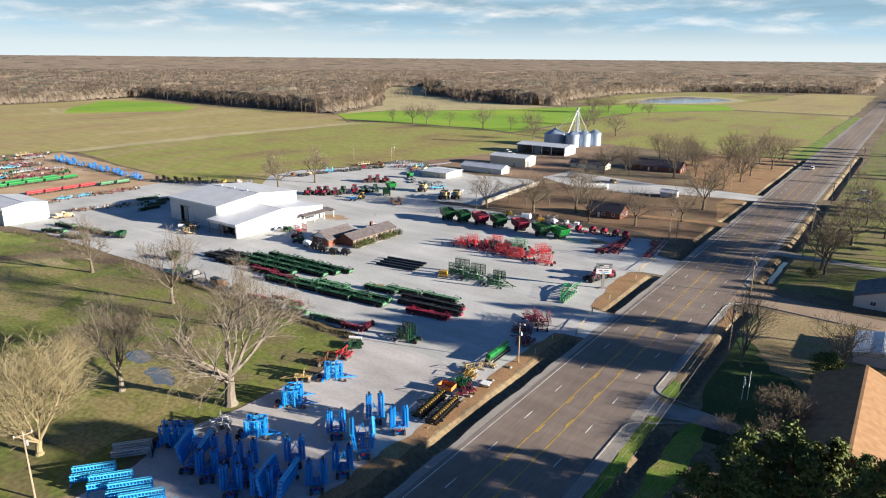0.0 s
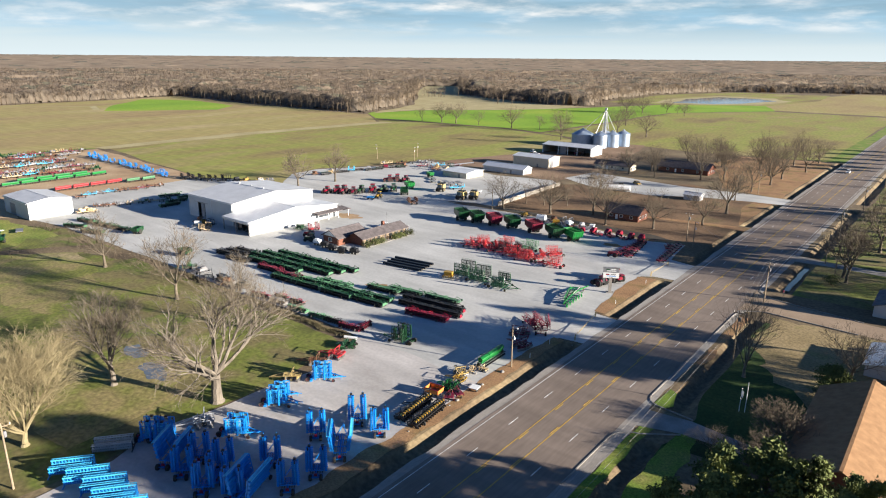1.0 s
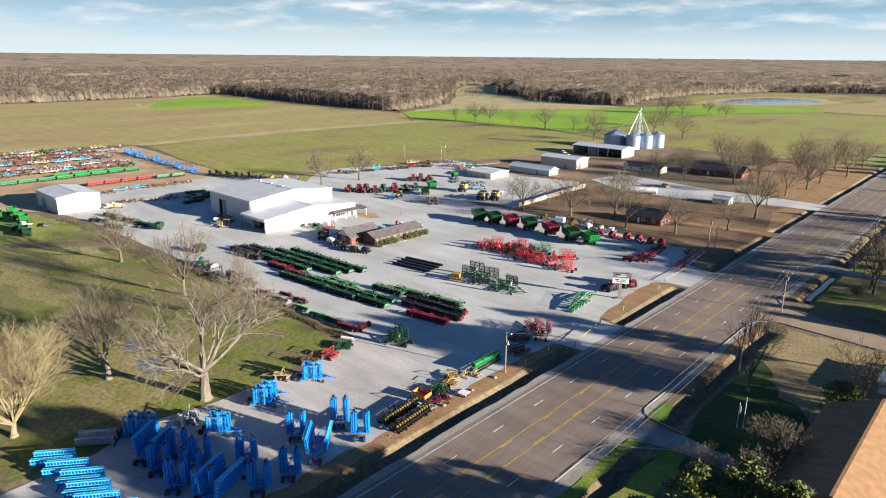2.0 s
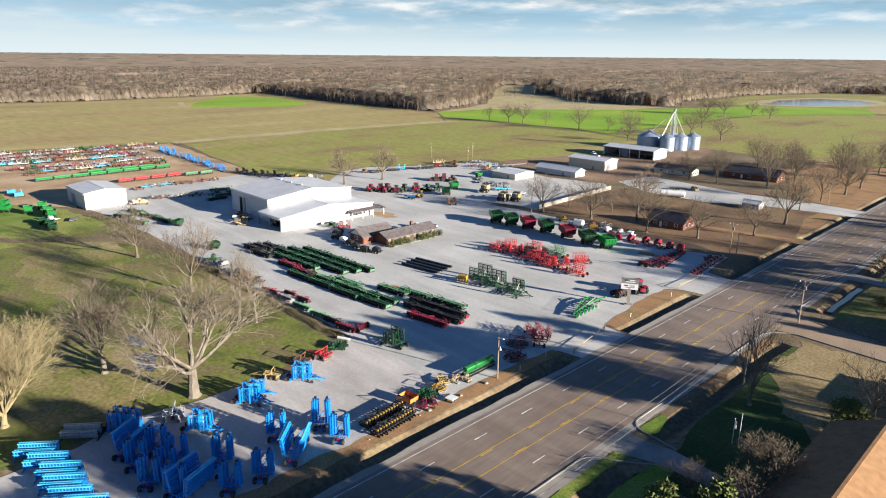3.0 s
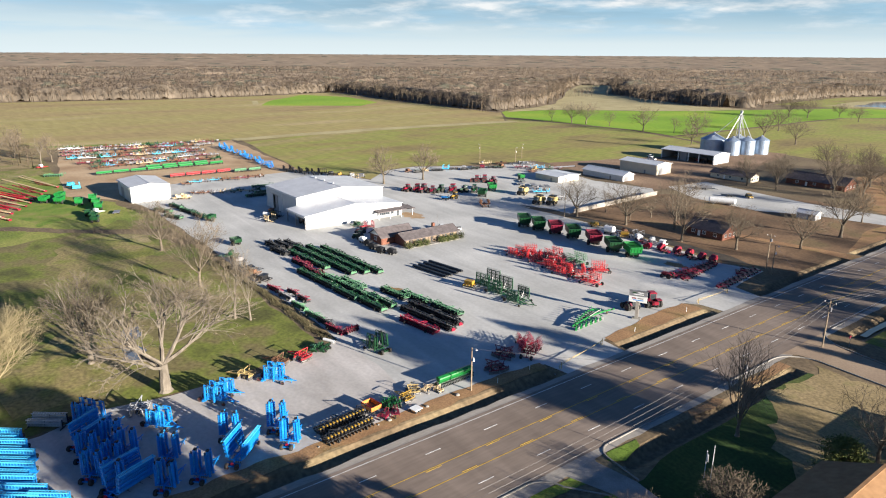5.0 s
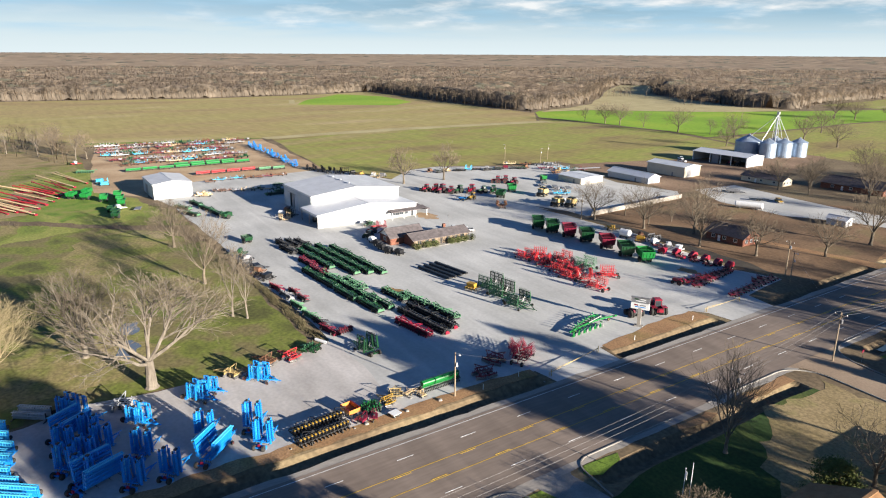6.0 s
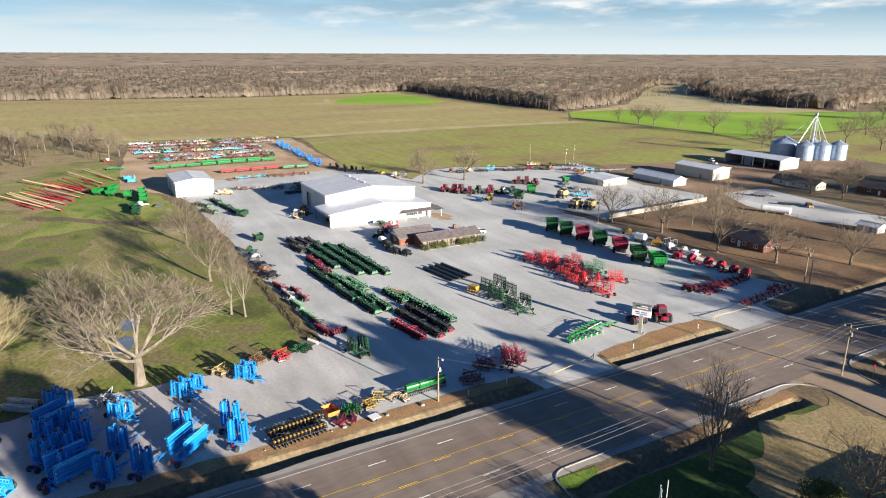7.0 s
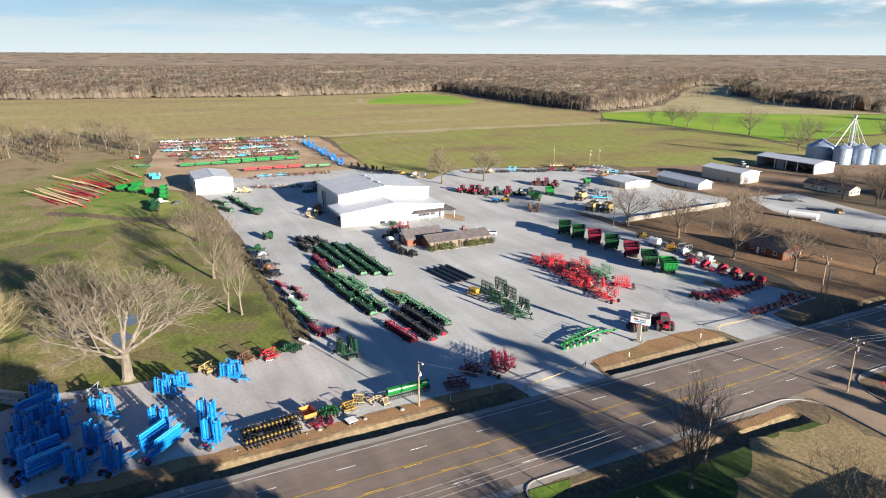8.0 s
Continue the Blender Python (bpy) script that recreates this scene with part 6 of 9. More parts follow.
def row_bar(name, label, mat, m, length=10.0, units=12, unit_mat=None, hopper=None, category="planter", group="row machines", depth=1.2):
    """A long tool bar along x with row units under it: planters, headers and stalk choppers."""
    rng = random.Random(int(length * 10) + units + len(label))
    t = thing(name, label, category, m, group)
    b = Build()
    b.beam((-length / 2, 0, 0.92), (length / 2, 0, 0.92), 0.18, 0.2)
    if length > 8:
        for y, z in ((-0.34, 1.28), (0.3, 1.22)):
            b.beam((-length / 2, y, z), (length / 2, y, z), 0.13, 0.16)
        for k in range(9):
            x = -length / 2 + length * k / 8
            b.beam((x, -0.34, 1.3), (x, 0.3, 1.24), 0.08, 0.08)
    for x in (-length / 2, length / 2):
        b.beam((x, -0.55, 0.9), (x, 0.55, 0.75), 0.12, 0.14)
    part("tool_bar", b, mat, t)
    b = Build(); b.beam((-length / 2, -0.6, 0.85), (length / 2, -0.6, 0.85), 0.1, 0.1); part("rear_bar", b, BLACK, t)
    b = Build()
    for k in range(int(length / 0.42)):
        x = -length / 2 + 0.2 + 0.42 * k
        y, z = rng.uniform(-0.55, 0.45), rng.uniform(1.0, 1.45)
        b.beam((x, y - 0.25, z), (x + rng.uniform(-0.2, 0.2), y + 0.3, z - rng.uniform(0, 0.3)), 0.07, 0.06)
        if k % 3 == 0:
            b.rod((x, -0.5, 0.85), (x + 0.1, -0.45 + rng.uniform(-0.2, 0.2), rng.uniform(1.35, 1.85)), 0.045, n=4)
    part("linkage", b, mat, t)
    if length > 8:
        b = Build(); b.beam((-length / 2, 0.62, 0.7), (length / 2, 0.62, 0.7), 0.1, 0.12)
        for k in range(7):
            x = -length / 2 + length * k / 6
            b.beam((x, 0.62, 0.7), (x, 0.0, 0.95), 0.08, 0.1)
        part("front_bar", b, mat, t)
        for x in (-length * 0.42, length * 0.36):
            b = Build(); b.beam((x, 0.1, 1.0), (x + 0.5, 0.25, 2.0), 0.1, 0.1); b.beam((x + 0.5, 0.25, 2.0), (x + 2.2, 0.1, 1.55), 0.08, 0.08); b.rod((x + 2.2, 0.06, 1.55), (x + 2.2, 0.14, 1.55), 0.3, n=10); part("marker_arm", b, mat, t)
    body = Build()
    body.prism([(-0.55, 0.45), (-0.5, 0.85), (0.05, 0.78), (depth * 0.6, 0.25), (depth * 0.5, 0.12)], 0, -0.11, 0.11)
    body.rod((-0.06, -0.5, 0.28), (0.06, -0.5, 0.28), 0.28, n=8)
    body.rod((-0.06, 0.2, 0.26), (0.06, 0.2, 0.26), 0.26, n=8)
    body.prism([(-0.42, 0.84), (-0.46, 1.22), (-0.08, 1.24), (-0.02, 0.84)], 0, -0.15, 0.15)
    body_me = body.mesh("row_unit", unit_mat or mat)
    hop_me = None
    if hopper:
        h = Build(); h.lathe([(0.1, 1.18), (0.2, 1.26), (0.2, 1.42), (0.1, 1.48)], 8, (0, -0.3, 0)); hop_me = h.mesh("seed_hopper", hopper)
    for k in range(units):
        x = -length / 2 + length * (k + 0.5) / units
        ob = new("row_unit", body_me); ob.parent = t; ob.location = (x, 0, 0)
        if hop_me:
            hb = new("seed_hopper", hop_me); hb.parent = ob
    b = Build(); b.beam((-0.7, 0.2, 0.95), (-0.2, 1.5, 0.7), 0.12, 0.14); b.beam((0.7, 0.2, 0.95), (0.2, 1.5, 0.7), 0.12, 0.14); b.beam((-0.7, 0, 0.95), (-0.7, 0, 1.5), 0.1, 0.1); b.beam((0.7, 0, 0.95), (0.7, 0, 1.5), 0.1, 0.1); part("hitch", b, mat, t)
    for s in (-1, 1):
        wheel(t, s * length * 0.3, -0.75, 0.38, 0.22, STEEL)
    b = Build(); b.beam((-length * 0.3, -0.75, 0.38), (-length * 0.3, 0, 0.95), 0.1, 0.1); b.beam((length * 0.3, -0.75, 0.38), (length * 0.3, 0, 0.95), 0.1, 0.1); part("wheel_arm", b, mat, t)
    # added pale plates carry the highlights at the bar ends in their colour
    if mat is GREEN and length > 8:
        for x in (-length / 2 - 0.05, length / 2 + 0.05):
            b = Build(); b.prism([(-0.6, 0.5), (-0.5, 1.25), (0.4, 1.3), (0.65, 0.7)], 0, x - 0.16, x + 0.16); part("end_plate", b, GREEN_PALE, t, "pale green plate with the bar end's highlight in its colour")
    widen(t, 1.7 if length > 8 else 1.15)
    return t


def open_box_trailer(name, label, m, side_mat, rail_mat, w=2.2, l=3.0):
    t = thing(name, label, "trailer", m, "trailers")
    b = Build(); b.box((0, 0, 0.75), (w, l, 0.1)); part("floor", b, RUST, t)
    for s in (-1, 1):
        b = Build(); b.box((s * w / 2, 0, 1.15), (0.07, l, 0.75)); part("side_board", b, side_mat, t)
        b = Build(); b.box((0, s * l / 2, 1.15), (w - 0.1, 0.07, 0.75)); part("end_board", b, side_mat, t)
        b = Build(); b.beam((s * w / 2, -l / 2, 1.58), (s * w / 2, l / 2, 1.58), 0.12, 0.1); part("rail", b, rail_mat, t)
        wheel(t, s * (w / 2 - 0.2), 0, 0.36, 0.22, STEEL)
    b = Build(); b.beam((0, l / 2, 0.68), (0, l / 2 + 1.3, 0.5), 0.1, 0.12); part("drawbar", b, rail_mat, t)
    return t


def stored_row(name, label, mat, m, seed, length=7.0, group="stored machines"):
    """A long low folded implement: main bars, crossed arms, tines and wheels."""
    rng = random.Random(seed)
    t = thing(name, label, "farm machine", m, group)
    b = Build()
    for y in (-0.8, 0.0, 0.8):
        b.beam((-length / 2, y, 0.8), (length / 2, y, 0.8), 0.13, 0.13)
    for k in range(7):
        x = -length / 2 + length * k / 6
        b.beam((x, -0.9, 0.8), (x + rng.uniform(-0.3, 0.3), 0.9, 0.85), 0.12, 0.12)
        b.beam((x, rng.choice((-0.6, 0.6)), 0.8), (x + rng.uniform(-0.6, 0.6), rng.uniform(-0.5, 0.5), rng.uniform(1.3, 2.2)), 0.13, 0.13)
    part("main_frame", b, mat, t)
    b = Build()
    for k in range(18):
        shank(b, -length / 2 + length * (k + 0.5) / 18, rng.choice((-0.8, 0.0, 0.8)), 0.8)
    part("tine_set", b, RUST if mat is not BLACK else BLACK, t)
    b = Build()
    b.box((rng.uniform(-0.3, 0.3) * length, rng.uniform(-0.4, 0.4), 1.15), (rng.uniform(0.9, 1.8), rng.uniform(0.5, 0.9), rng.uniform(0.4, 0.8)), (0, rng.uniform(-8, 8), rng.uniform(0, 60)))
    part("housing", b, rng.choice((mat, BLACK, GREY)), t)
    for s in (-1, 1):
        wheel(t, s * length * 0.3, -1.0, 0.42, 0.28, STEEL, bare=True)
    return t


def header(name, label, mat, m, length=11.0, end=None, group="headers"):
    """A combine header lying on the gravel: back sheet, floor, auger and reel."""
    t = thing(name, label, "combine header", m, group)
    b = Build()
    b.prism([(-0.75, 0.25), (-0.75, 1.15), (-0.6, 1.2), (-0.55, 0.4), (0.75, 0.15), (0.75, 0.08), (-0.6, 0.2)], 0, -length / 2, length / 2)
    part("back_sheet", b, mat, t)
    for s in (-1, 1):
        b = Build(); b.prism([(-0.7, 0.15), (-0.65, 0.95), (-0.2, 1.05), (0.45, 0.6), (0.7, 0.15)], 0, s * length / 2 - 0.08, s * length / 2 + 0.08); part("end_panel", b, (end or mat) if s > 0 else mat, t)
    b = Build(); b.rod((-length / 2, -0.2, 0.55), (length / 2, -0.2, 0.55), 0.16, n=8)
    for k in range(int(length / 0.45)):
        x = -length / 2 + 0.45 * k + 0.2
        b.rod((x, -0.2, 0.55), (x + 0.04, -0.2, 0.55), 0.3, n=8)
    part("auger", b, BLACK, t)
    b = Build()
    for k in range(6):
        a = k * math.pi / 3
        b.rod((-length / 2 + 0.1, 0.45 + 0.42 * math.cos(a), 0.95 + 0.42 * math.sin(a)), (length / 2 - 0.1, 0.45 + 0.42 * math.cos(a), 0.95 + 0.42 * math.sin(a)), 0.03, n=4)
    for k in range(7):
        x = -length / 2 + 0.1 + (length - 0.2) * k / 6
        for j in range(3):
            a = j * math.pi / 3
            b.rod((x, 0.45 - 0.42 * math.cos(a), 0.95 - 0.42 * math.sin(a)), (x, 0.45 + 0.42 * math.cos(a), 0.95 + 0.42 * math.sin(a)), 0.025, n=4)
    part("reel", b, BLACK, t)
    for x in (-length / 3, length / 3):
        b = Build(); b.box((x, -0.4, 0.12), (0.3, 0.9, 0.24)); part("skid", b, BLACK, t)
    return t


def grain_cart(name, label, mat, m, group="grain carts", h=3.3, w=3.6, l=6.2):
    """A grain cart: a hopper on deep slopes, open on top, with rim, cross bars, auger and two wheels."""
    t = thing(name, label, "grain cart", m, group)
    b = Build()
    levels = [(0.8, w * 0.22, l * 0.22, 0.06), (h * 0.55, w * 0.475, l * 0.46, 0.03), (h, w * 0.5, l * 0.5, 0.0), (h, w * 0.465, l * 0.48, 0.0), (h * 0.68, w * 0.43, l * 0.44, 0.02)]
    for z, sx, sy, dy in levels:
        b.v += [(px, py + dy * l, z) for px, py in ((-sx, -sy), (sx, -sy), (sx, sy), (-sx, sy))]
    b.f += [(3, 2, 1, 0)]
    for k in range(len(levels) - 1):
        b.f += [(4 * k + i, 4 * k + (i + 1) % 4, 4 * k + 4 + (i + 1) % 4, 4 * k + 4 + i) for i in range(4)]
    b.f += [(16, 17, 18, 19)]
    part("hopper", b, mat, t)
    # added black sheet paints the shade inside the open hopper
    b = Build(); b.box((0, 0.05 * l, h * 0.70), (w * 0.82, l * 0.80, 0.06)); part("hopper_floor", b, BLACK, t, "black sheet standing for shade inside the hopper")
    for s, along in ((-1, True), (1, True), (-1, False), (1, False)):
        b = Build()
        if along:
            b.beam((s * w * 0.485, -l * 0.5, h + 0.05), (s * w * 0.485, l * 0.5, h + 0.05), 0.12, 0.12)
        else:
            b.beam((-w * 0.5, s * l * 0.49, h + 0.05), (w * 0.5, s * l * 0.49, h + 0.05), 0.12, 0.12)
        part("rim", b, mat, t)
    for y in (-0.22, 0.0, 0.22):
        b = Build(); b.beam((-w * 0.47, y * l, h), (w * 0.47, y * l, h), 0.09, 0.09); part("cross_bar", b, mat, t)
    for x in (-0.38, -0.13, 0.13, 0.38):
        b = Build(); b.beam((x * w, -l * 0.505, h * 0.97), (x * w * 0.97, -l * 0.455, h * 0.58), 0.09, 0.09); part("rib", b, mat, t)
    b = Build(); b.beam((-w * 0.52, 0, 1.0), (w * 0.52, 0, 1.0), 0.3, 0.3); b.beam((-0.5, -l * 0.4, 1.0), (-0.5, l * 0.45, 1.0), 0.16, 0.2); b.beam((0.5, -l * 0.4, 1.0), (0.5, l * 0.45, 1.0), 0.16, 0.2); b.beam((-0.5, -l * 0.4, 1.0), (-w * 0.3, -l * 0.42, h * 0.7), 0.1, 0.1); b.beam((0.5, -l * 0.4, 1.0), (w * 0.3, -l * 0.42, h * 0.7), 0.1, 0.1); part("chassis", b, BLACK, t)
    b = Build(); b.beam((-0.5, l * 0.45, 1.0), (0, l * 0.45 + 1.9, 0.6), 0.14, 0.18); b.beam((0.5, l * 0.45, 1.0), (0, l * 0.45 + 1.9, 0.6), 0.14, 0.18); part("drawbar", b, mat, t)
    b = Build(); b.rod((w * 0.3, l * 0.42, 0.8), (w * 0.55, l * 0.3, h + 0.2), 0.2, n=8); b.rod((w * 0.55, l * 0.3, h + 0.2), (w * 0.56, -l * 0.25, h + 0.1), 0.2, n=8); part("unloading_auger", b, mat, t)
    for s in (-1, 1):
        wheel(t, s * w * 0.40, 0, 0.95, 0.75, mat)
    return t


def tractor(name, label, mat, m, group="tractors", r=0.95, cab=True, front=0.6, duals=False, category="tractor"):
    t = thing(name, label, category, m, group)
    b = Build(); b.prism([(0.2, 0.9), (0.2, 1.75), (2.3, 1.6), (2.55, 1.3), (2.55, 0.85)], 0, -0.42, 0.42); part("hood", b, mat, t)
    b = Build(); b.box((0, 0.6, 0.85), (0.5, 3.6, 0.35)); b.beam((-0.9, 0, r), (0.9, 0, r), 0.25, 0.25); b.beam((-0.8, 2.1, front), (0.8, 2.1, front), 0.18, 0.18); part("chassis", b, BLACK, t)
    if cab:
        b = Build()
        for x in (-0.7, 0.7):
            for y in (-0.75, 0.5):
                b.beam((x, y, 1.2), (x * 0.92, y * 0.92, 2.75), 0.09, 0.09)
        b.box((0, -0.12, 1.2), (1.5, 1.4, 0.2)); part("cab_frame", b, BLACK, t)
        b = Build(); b.prism([(-0.66, 1.3), (-0.6, 2.7), (0.42, 2.7), (0.48, 1.3)], 0, -0.66, 0.66); part("cab_glass", b, GLASS, t)
        b = Build(); b.box((0, -0.12, 2.82), (1.6, 1.55, 0.16)); b.box((0, -0.12, 2.92), (1.3, 1.25, 0.08)); part("cab_roof", b, mat, t)
    else:
        b = Build(); b.box((0, -0.2, 1.35), (0.5, 0.5, 0.12)); b.box((0, -0.42, 1.65), (0.5, 0.1, 0.55)); part("seat", b, BLACK, t)
        b = Build(); b.beam((-0.5, -0.6, 1.0), (-0.5, -0.6, 2.4), 0.07, 0.07); b.beam((0.5, -0.6, 1.0), (0.5, -0.6, 2.4), 0.07, 0.07); b.beam((-0.5, -0.6, 2.4), (0.5, -0.6, 2.4), 0.07, 0.07); part("roll_bar", b, BLACK, t)
    for s in (-1, 1):
        b = Build(); b.prism([(-0.95, r + 0.55), (-0.5, r * 2 + 0.12), (0.5, r * 2 + 0.12), (0.9, r + 0.7), (0.8, r + 0.65), (0.45, r * 2 + 0.04), (-0.45, r * 2 + 0.04), (-0.85, r + 0.5)], 0, s * 0.95 - 0.25, s * 0.95 + 0.25); part("fender", b, mat, t)
        wheel(t, s * 1.0, 0, r, 0.5, mat)
        if duals:
            wheel(t, s * 1.6, 0, r, 0.5, mat)
            wheel(t, s * 1.55, 2.1, front, 0.45, mat)
        wheel(t, s * 0.95, 2.1, front, 0.4, mat)
    b = Build(); b.rod((0.3, 1.5, 1.6), (0.3, 1.5, 2.6), 0.06); part("exhaust", b, STEEL, t)
    return t


def articulated_tractor(label, mat, m):
    """A big four-wheel-drive tractor on eight wheels."""
    t = thing("articulated_tractor", label, "tractor", m)
    b = Build(); b.prism([(0.6, 1.3), (0.6, 2.5), (3.6, 2.35), (4.0, 2.0), (4.0, 1.2)], 0, -0.55, 0.55); part("hood", b, mat, t)
    b = Build(); b.box((0, 2.3, 1.1), (0.9, 3.4, 0.5)); b.box((0, -1.6, 1.1), (0.9, 2.6, 0.5)); b.box((0, 0.3, 1.05), (0.5, 1.4, 0.4)); b.beam((-2.0, 2.1, 1.0), (2.0, 2.1, 1.0), 0.3, 0.3); b.beam((-2.0, -1.7, 1.0), (2.0, -1.7, 1.0), 0.3, 0.3); part("chassis", b, BLACK, t)
    b = Build(); b.prism([(-1.1, 1.9), (-1.0, 3.5), (0.6, 3.5), (0.75, 1.9)], 0, -0.78, 0.78); part("cab_glass", b, GLASS, t)
    b = Build()
    for x in (-0.82, 0.82):
        for y in (-1.1, 0.75):
            b.beam((x, y, 1.6), (x, y * 0.9, 3.5), 0.1, 0.1)
    b.box((0, -0.2, 1.7), (1.75, 2.0, 0.35)); part("cab_frame", b, mat, t)
    b = Build(); b.box((0, -0.2, 3.6), (1.9, 2.1, 0.2)); b.box((0, -0.2, 3.74), (1.5, 1.6, 0.1)); part("cab_roof", b, mat, t)
    for y in (2.1, -1.7):
        for s in (-1, 1):
            b = Build(); b.box((s * 1.3, y, 2.15), (1.3, 1.5, 0.1)); part("fender", b, mat, t)
            wheel(t, s * 0.95, y, 1.0, 0.62, mat)
            wheel(t, s * 1.75, y, 1.0, 0.62, mat)
    b = Build(); b.box((0, -2.6, 1.5), (1.6, 0.7, 0.8)); part("fuel_tank", b, mat, t)
    b = Build(); b.rod((-0.4, 1.2, 2.4), (-0.4, 1.2, 3.5), 0.09); part("exhaust", b, STEEL, t)
    return t


def drill(name, label, mat, m, length=8.0, group="grain drills", lid=None):
    """A grain drill: a long seed box on a row of disc openers."""
    t = thing(name, label, "grain drill", m, group)
    b = Build(); b.prism([(-0.35, 1.05), (-0.6, 1.7), (-0.5, 1.95), (0.5, 1.95), (0.6, 1.7), (0.35, 1.05)], 0, -length / 2, length / 2); part("seed_box", b, mat, t)
    b = Build(); b.prism([(-0.58, 1.96), (-0.1, 2.12), (0.1, 2.12), (0.58, 1.96)], 0, -length / 2 - 0.05, length / 2 + 0.05); part("lid", b, lid or mat, t)
    b = Build(); b.beam((-length / 2, -0.3, 0.9), (length / 2, -0.3, 0.9), 0.16, 0.16); b.beam((-length / 2, 0.6, 0.8), (length / 2, 0.6, 0.8), 0.16, 0.16)
    for k in range(5):
        x = -length / 2 + length * k / 4
        b.beam((x, -0.4, 0.85), (x, 0.7, 0.85), 0.12, 0.12)
    part("main_frame", b, mat, t)
    b = Build()
    for k in range(int(length / 0.38)):
        x = -length / 2 + 0.2 + 0.38 * k
        b.rod((x - 0.02, -0.9, 0.2), (x + 0.02, -0.9, 0.2), 0.2, n=8)
        b.beam((x, -0.3, 0.85), (x, -0.9, 0.25), 0.05, 0.06)
    part("openers", b, BLACK, t)
    b = Build(); b.box((0, -0.85, 0.8), (length, 0.4, 0.06)); part("walk_board", b, BLACK, t)
    for s in (-1, 1):
        wheel(t, s * (length / 2 + 0.2), 0.2, 0.5, 0.35, mat)
        wheel(t, s * length * 0.2, 0.9, 0.42, 0.3, mat)
    b = Build(); b.beam((-1, 0.6, 0.8), (0, 2.8, 0.55), 0.12, 0.14); b.beam((1, 0.6, 0.8), (0, 2.8, 0.55), 0.12, 0.14); part("drawbar", b, mat, t)
    return t


def round_baler(name, label, mat, m, group="red mowers and balers"):
    t = thing(name, label, "baler", m, group)
    b = Build(); b.lathe([(0.9, -0.75), (1.0, -0.68), (1.0, 0.68), (0.9, 0.75)], 16, (0, 0, 1.25), axis="x"); part("bale_chamber", b, mat, t)
    b = Build(); b.prism([(0.6, 0.4), (0.5, 1.9), (1.4, 1.5), (1.7, 0.7)], 0, -0.8, 0.8); part("front_housing", b, mat, t)
    b = Build(); b.rod((-0.8, 1.5, 0.3), (0.8, 1.5, 0.3), 0.22, n=8); part("pickup", b, BLACK, t)
    b = Build(); b.beam((0, 1.5, 0.9), (0, 3.0, 0.55), 0.16, 0.18); part("drawbar", b, BLACK, t)
    for s in (-1, 1):
        wheel(t, s * 1.0, 0.2, 0.45, 0.3, WHITE)
    return t


def mower(name, label, mat, m, w=2.3, group="red mowers and balers"):
    """A rotary cutter: a low deck with a gearbox, side skirts and tail wheel."""
    t = thing(name, label, "mower", m, group)
    b = Build(); b.prism([(-w / 2, -1.0), (w / 2, -1.0), (w / 2, 0.7), (w / 4, 1.05), (-w / 4, 1.05), (-w / 2, 0.7)], 2, 0.62, 0.7); part("deck", b, mat, t)
    for x in (-w / 2, w / 2):
        b = Build(); b.box((x, -0.15, 0.45), (0.06, 1.7, 0.4)); part("skirt", b, mat, t)
    b = Build(); b.lathe([(0.3, 0.7), (0.28, 0.95), (0.12, 1.05)], 8); b.box((0, 0.5, 0.82), (0.14, 1.0, 0.14)); part("gearbox", b, BLACK, t)
    b = Build(); b.beam((-0.5, 0.9, 0.65), (-0.2, 1.3, 1.3), 0.08, 0.08); b.beam((0.5, 0.9, 0.65), (0.2, 1.3, 1.3), 0.08, 0.08); b.beam((0, 1.3, 1.3), (0, -0.9, 0.72), 0.07, 0.07); part("hitch", b, mat, t)
    wheel(t, 0, -1.35, 0.26, 0.16, STEEL)
    b = Build(); b.beam((0, -0.9, 0.66), (0, -1.35, 0.28), 0.08, 0.08); part("wheel_arm", b, BLACK, t)
    return t


def combine(name, label, mat, m, group="combines"):
    t = thing(name, label, "combine harvester", m, group)
    b = Build(); b.prism([(-3.2, 1.3), (-3.4, 2.6), (-2.4, 3.3), (1.0, 3.4), (1.2, 1.2)], 0, -1.4, 1.4); part("body", b, mat, t)
    b = Build(); b.prism([(-1.8, 3.4), (-2.2, 4.0), (0.4, 4.0), (0.1, 3.4)], 0, -1.35, 1.35); part("grain_tank", b, BLACK, t)
    b = Build(); b.prism([(1.2, 2.0), (1.1, 3.6), (2.4, 3.6), (2.7, 2.1)], 0, -0.9, 0.9); part("cab_glass", b, GLASS, t)
    b = Build(); b.box((0, 1.8, 3.7), (2.0, 1.7, 0.2)); part("cab_roof", b, mat, t)
    b = Build(); b.prism([(1.2, 1.0), (1.2, 1.8), (3.6, 1.0), (3.6, 0.4)], 0, -0.6, 0.6); part("feeder_house", b, BLACK, t)
    b = Build(); b.rod((1.45, 0.4, 3.2), (1.6, -4.6, 3.6), 0.2, n=8); part("unloading_auger", b, mat, t)
    for s in (-1, 1):
        wheel(t, s * 1.6, 1.1, 0.95, 0.7, mat)
        wheel(t, s * 1.2, -2.4, 0.6, 0.45, mat)
    b = Build(); b.beam((-1.6, 1.1, 0.95), (1.6, 1.1, 0.95), 0.3, 0.3); part("axle", b, BLACK, t)
    b = Build(); b.beam((-1.2, -2.4, 0.6), (1.2, -2.4, 0.6), 0.2, 0.2); part("rear_axle", b, BLACK, t)
    return t


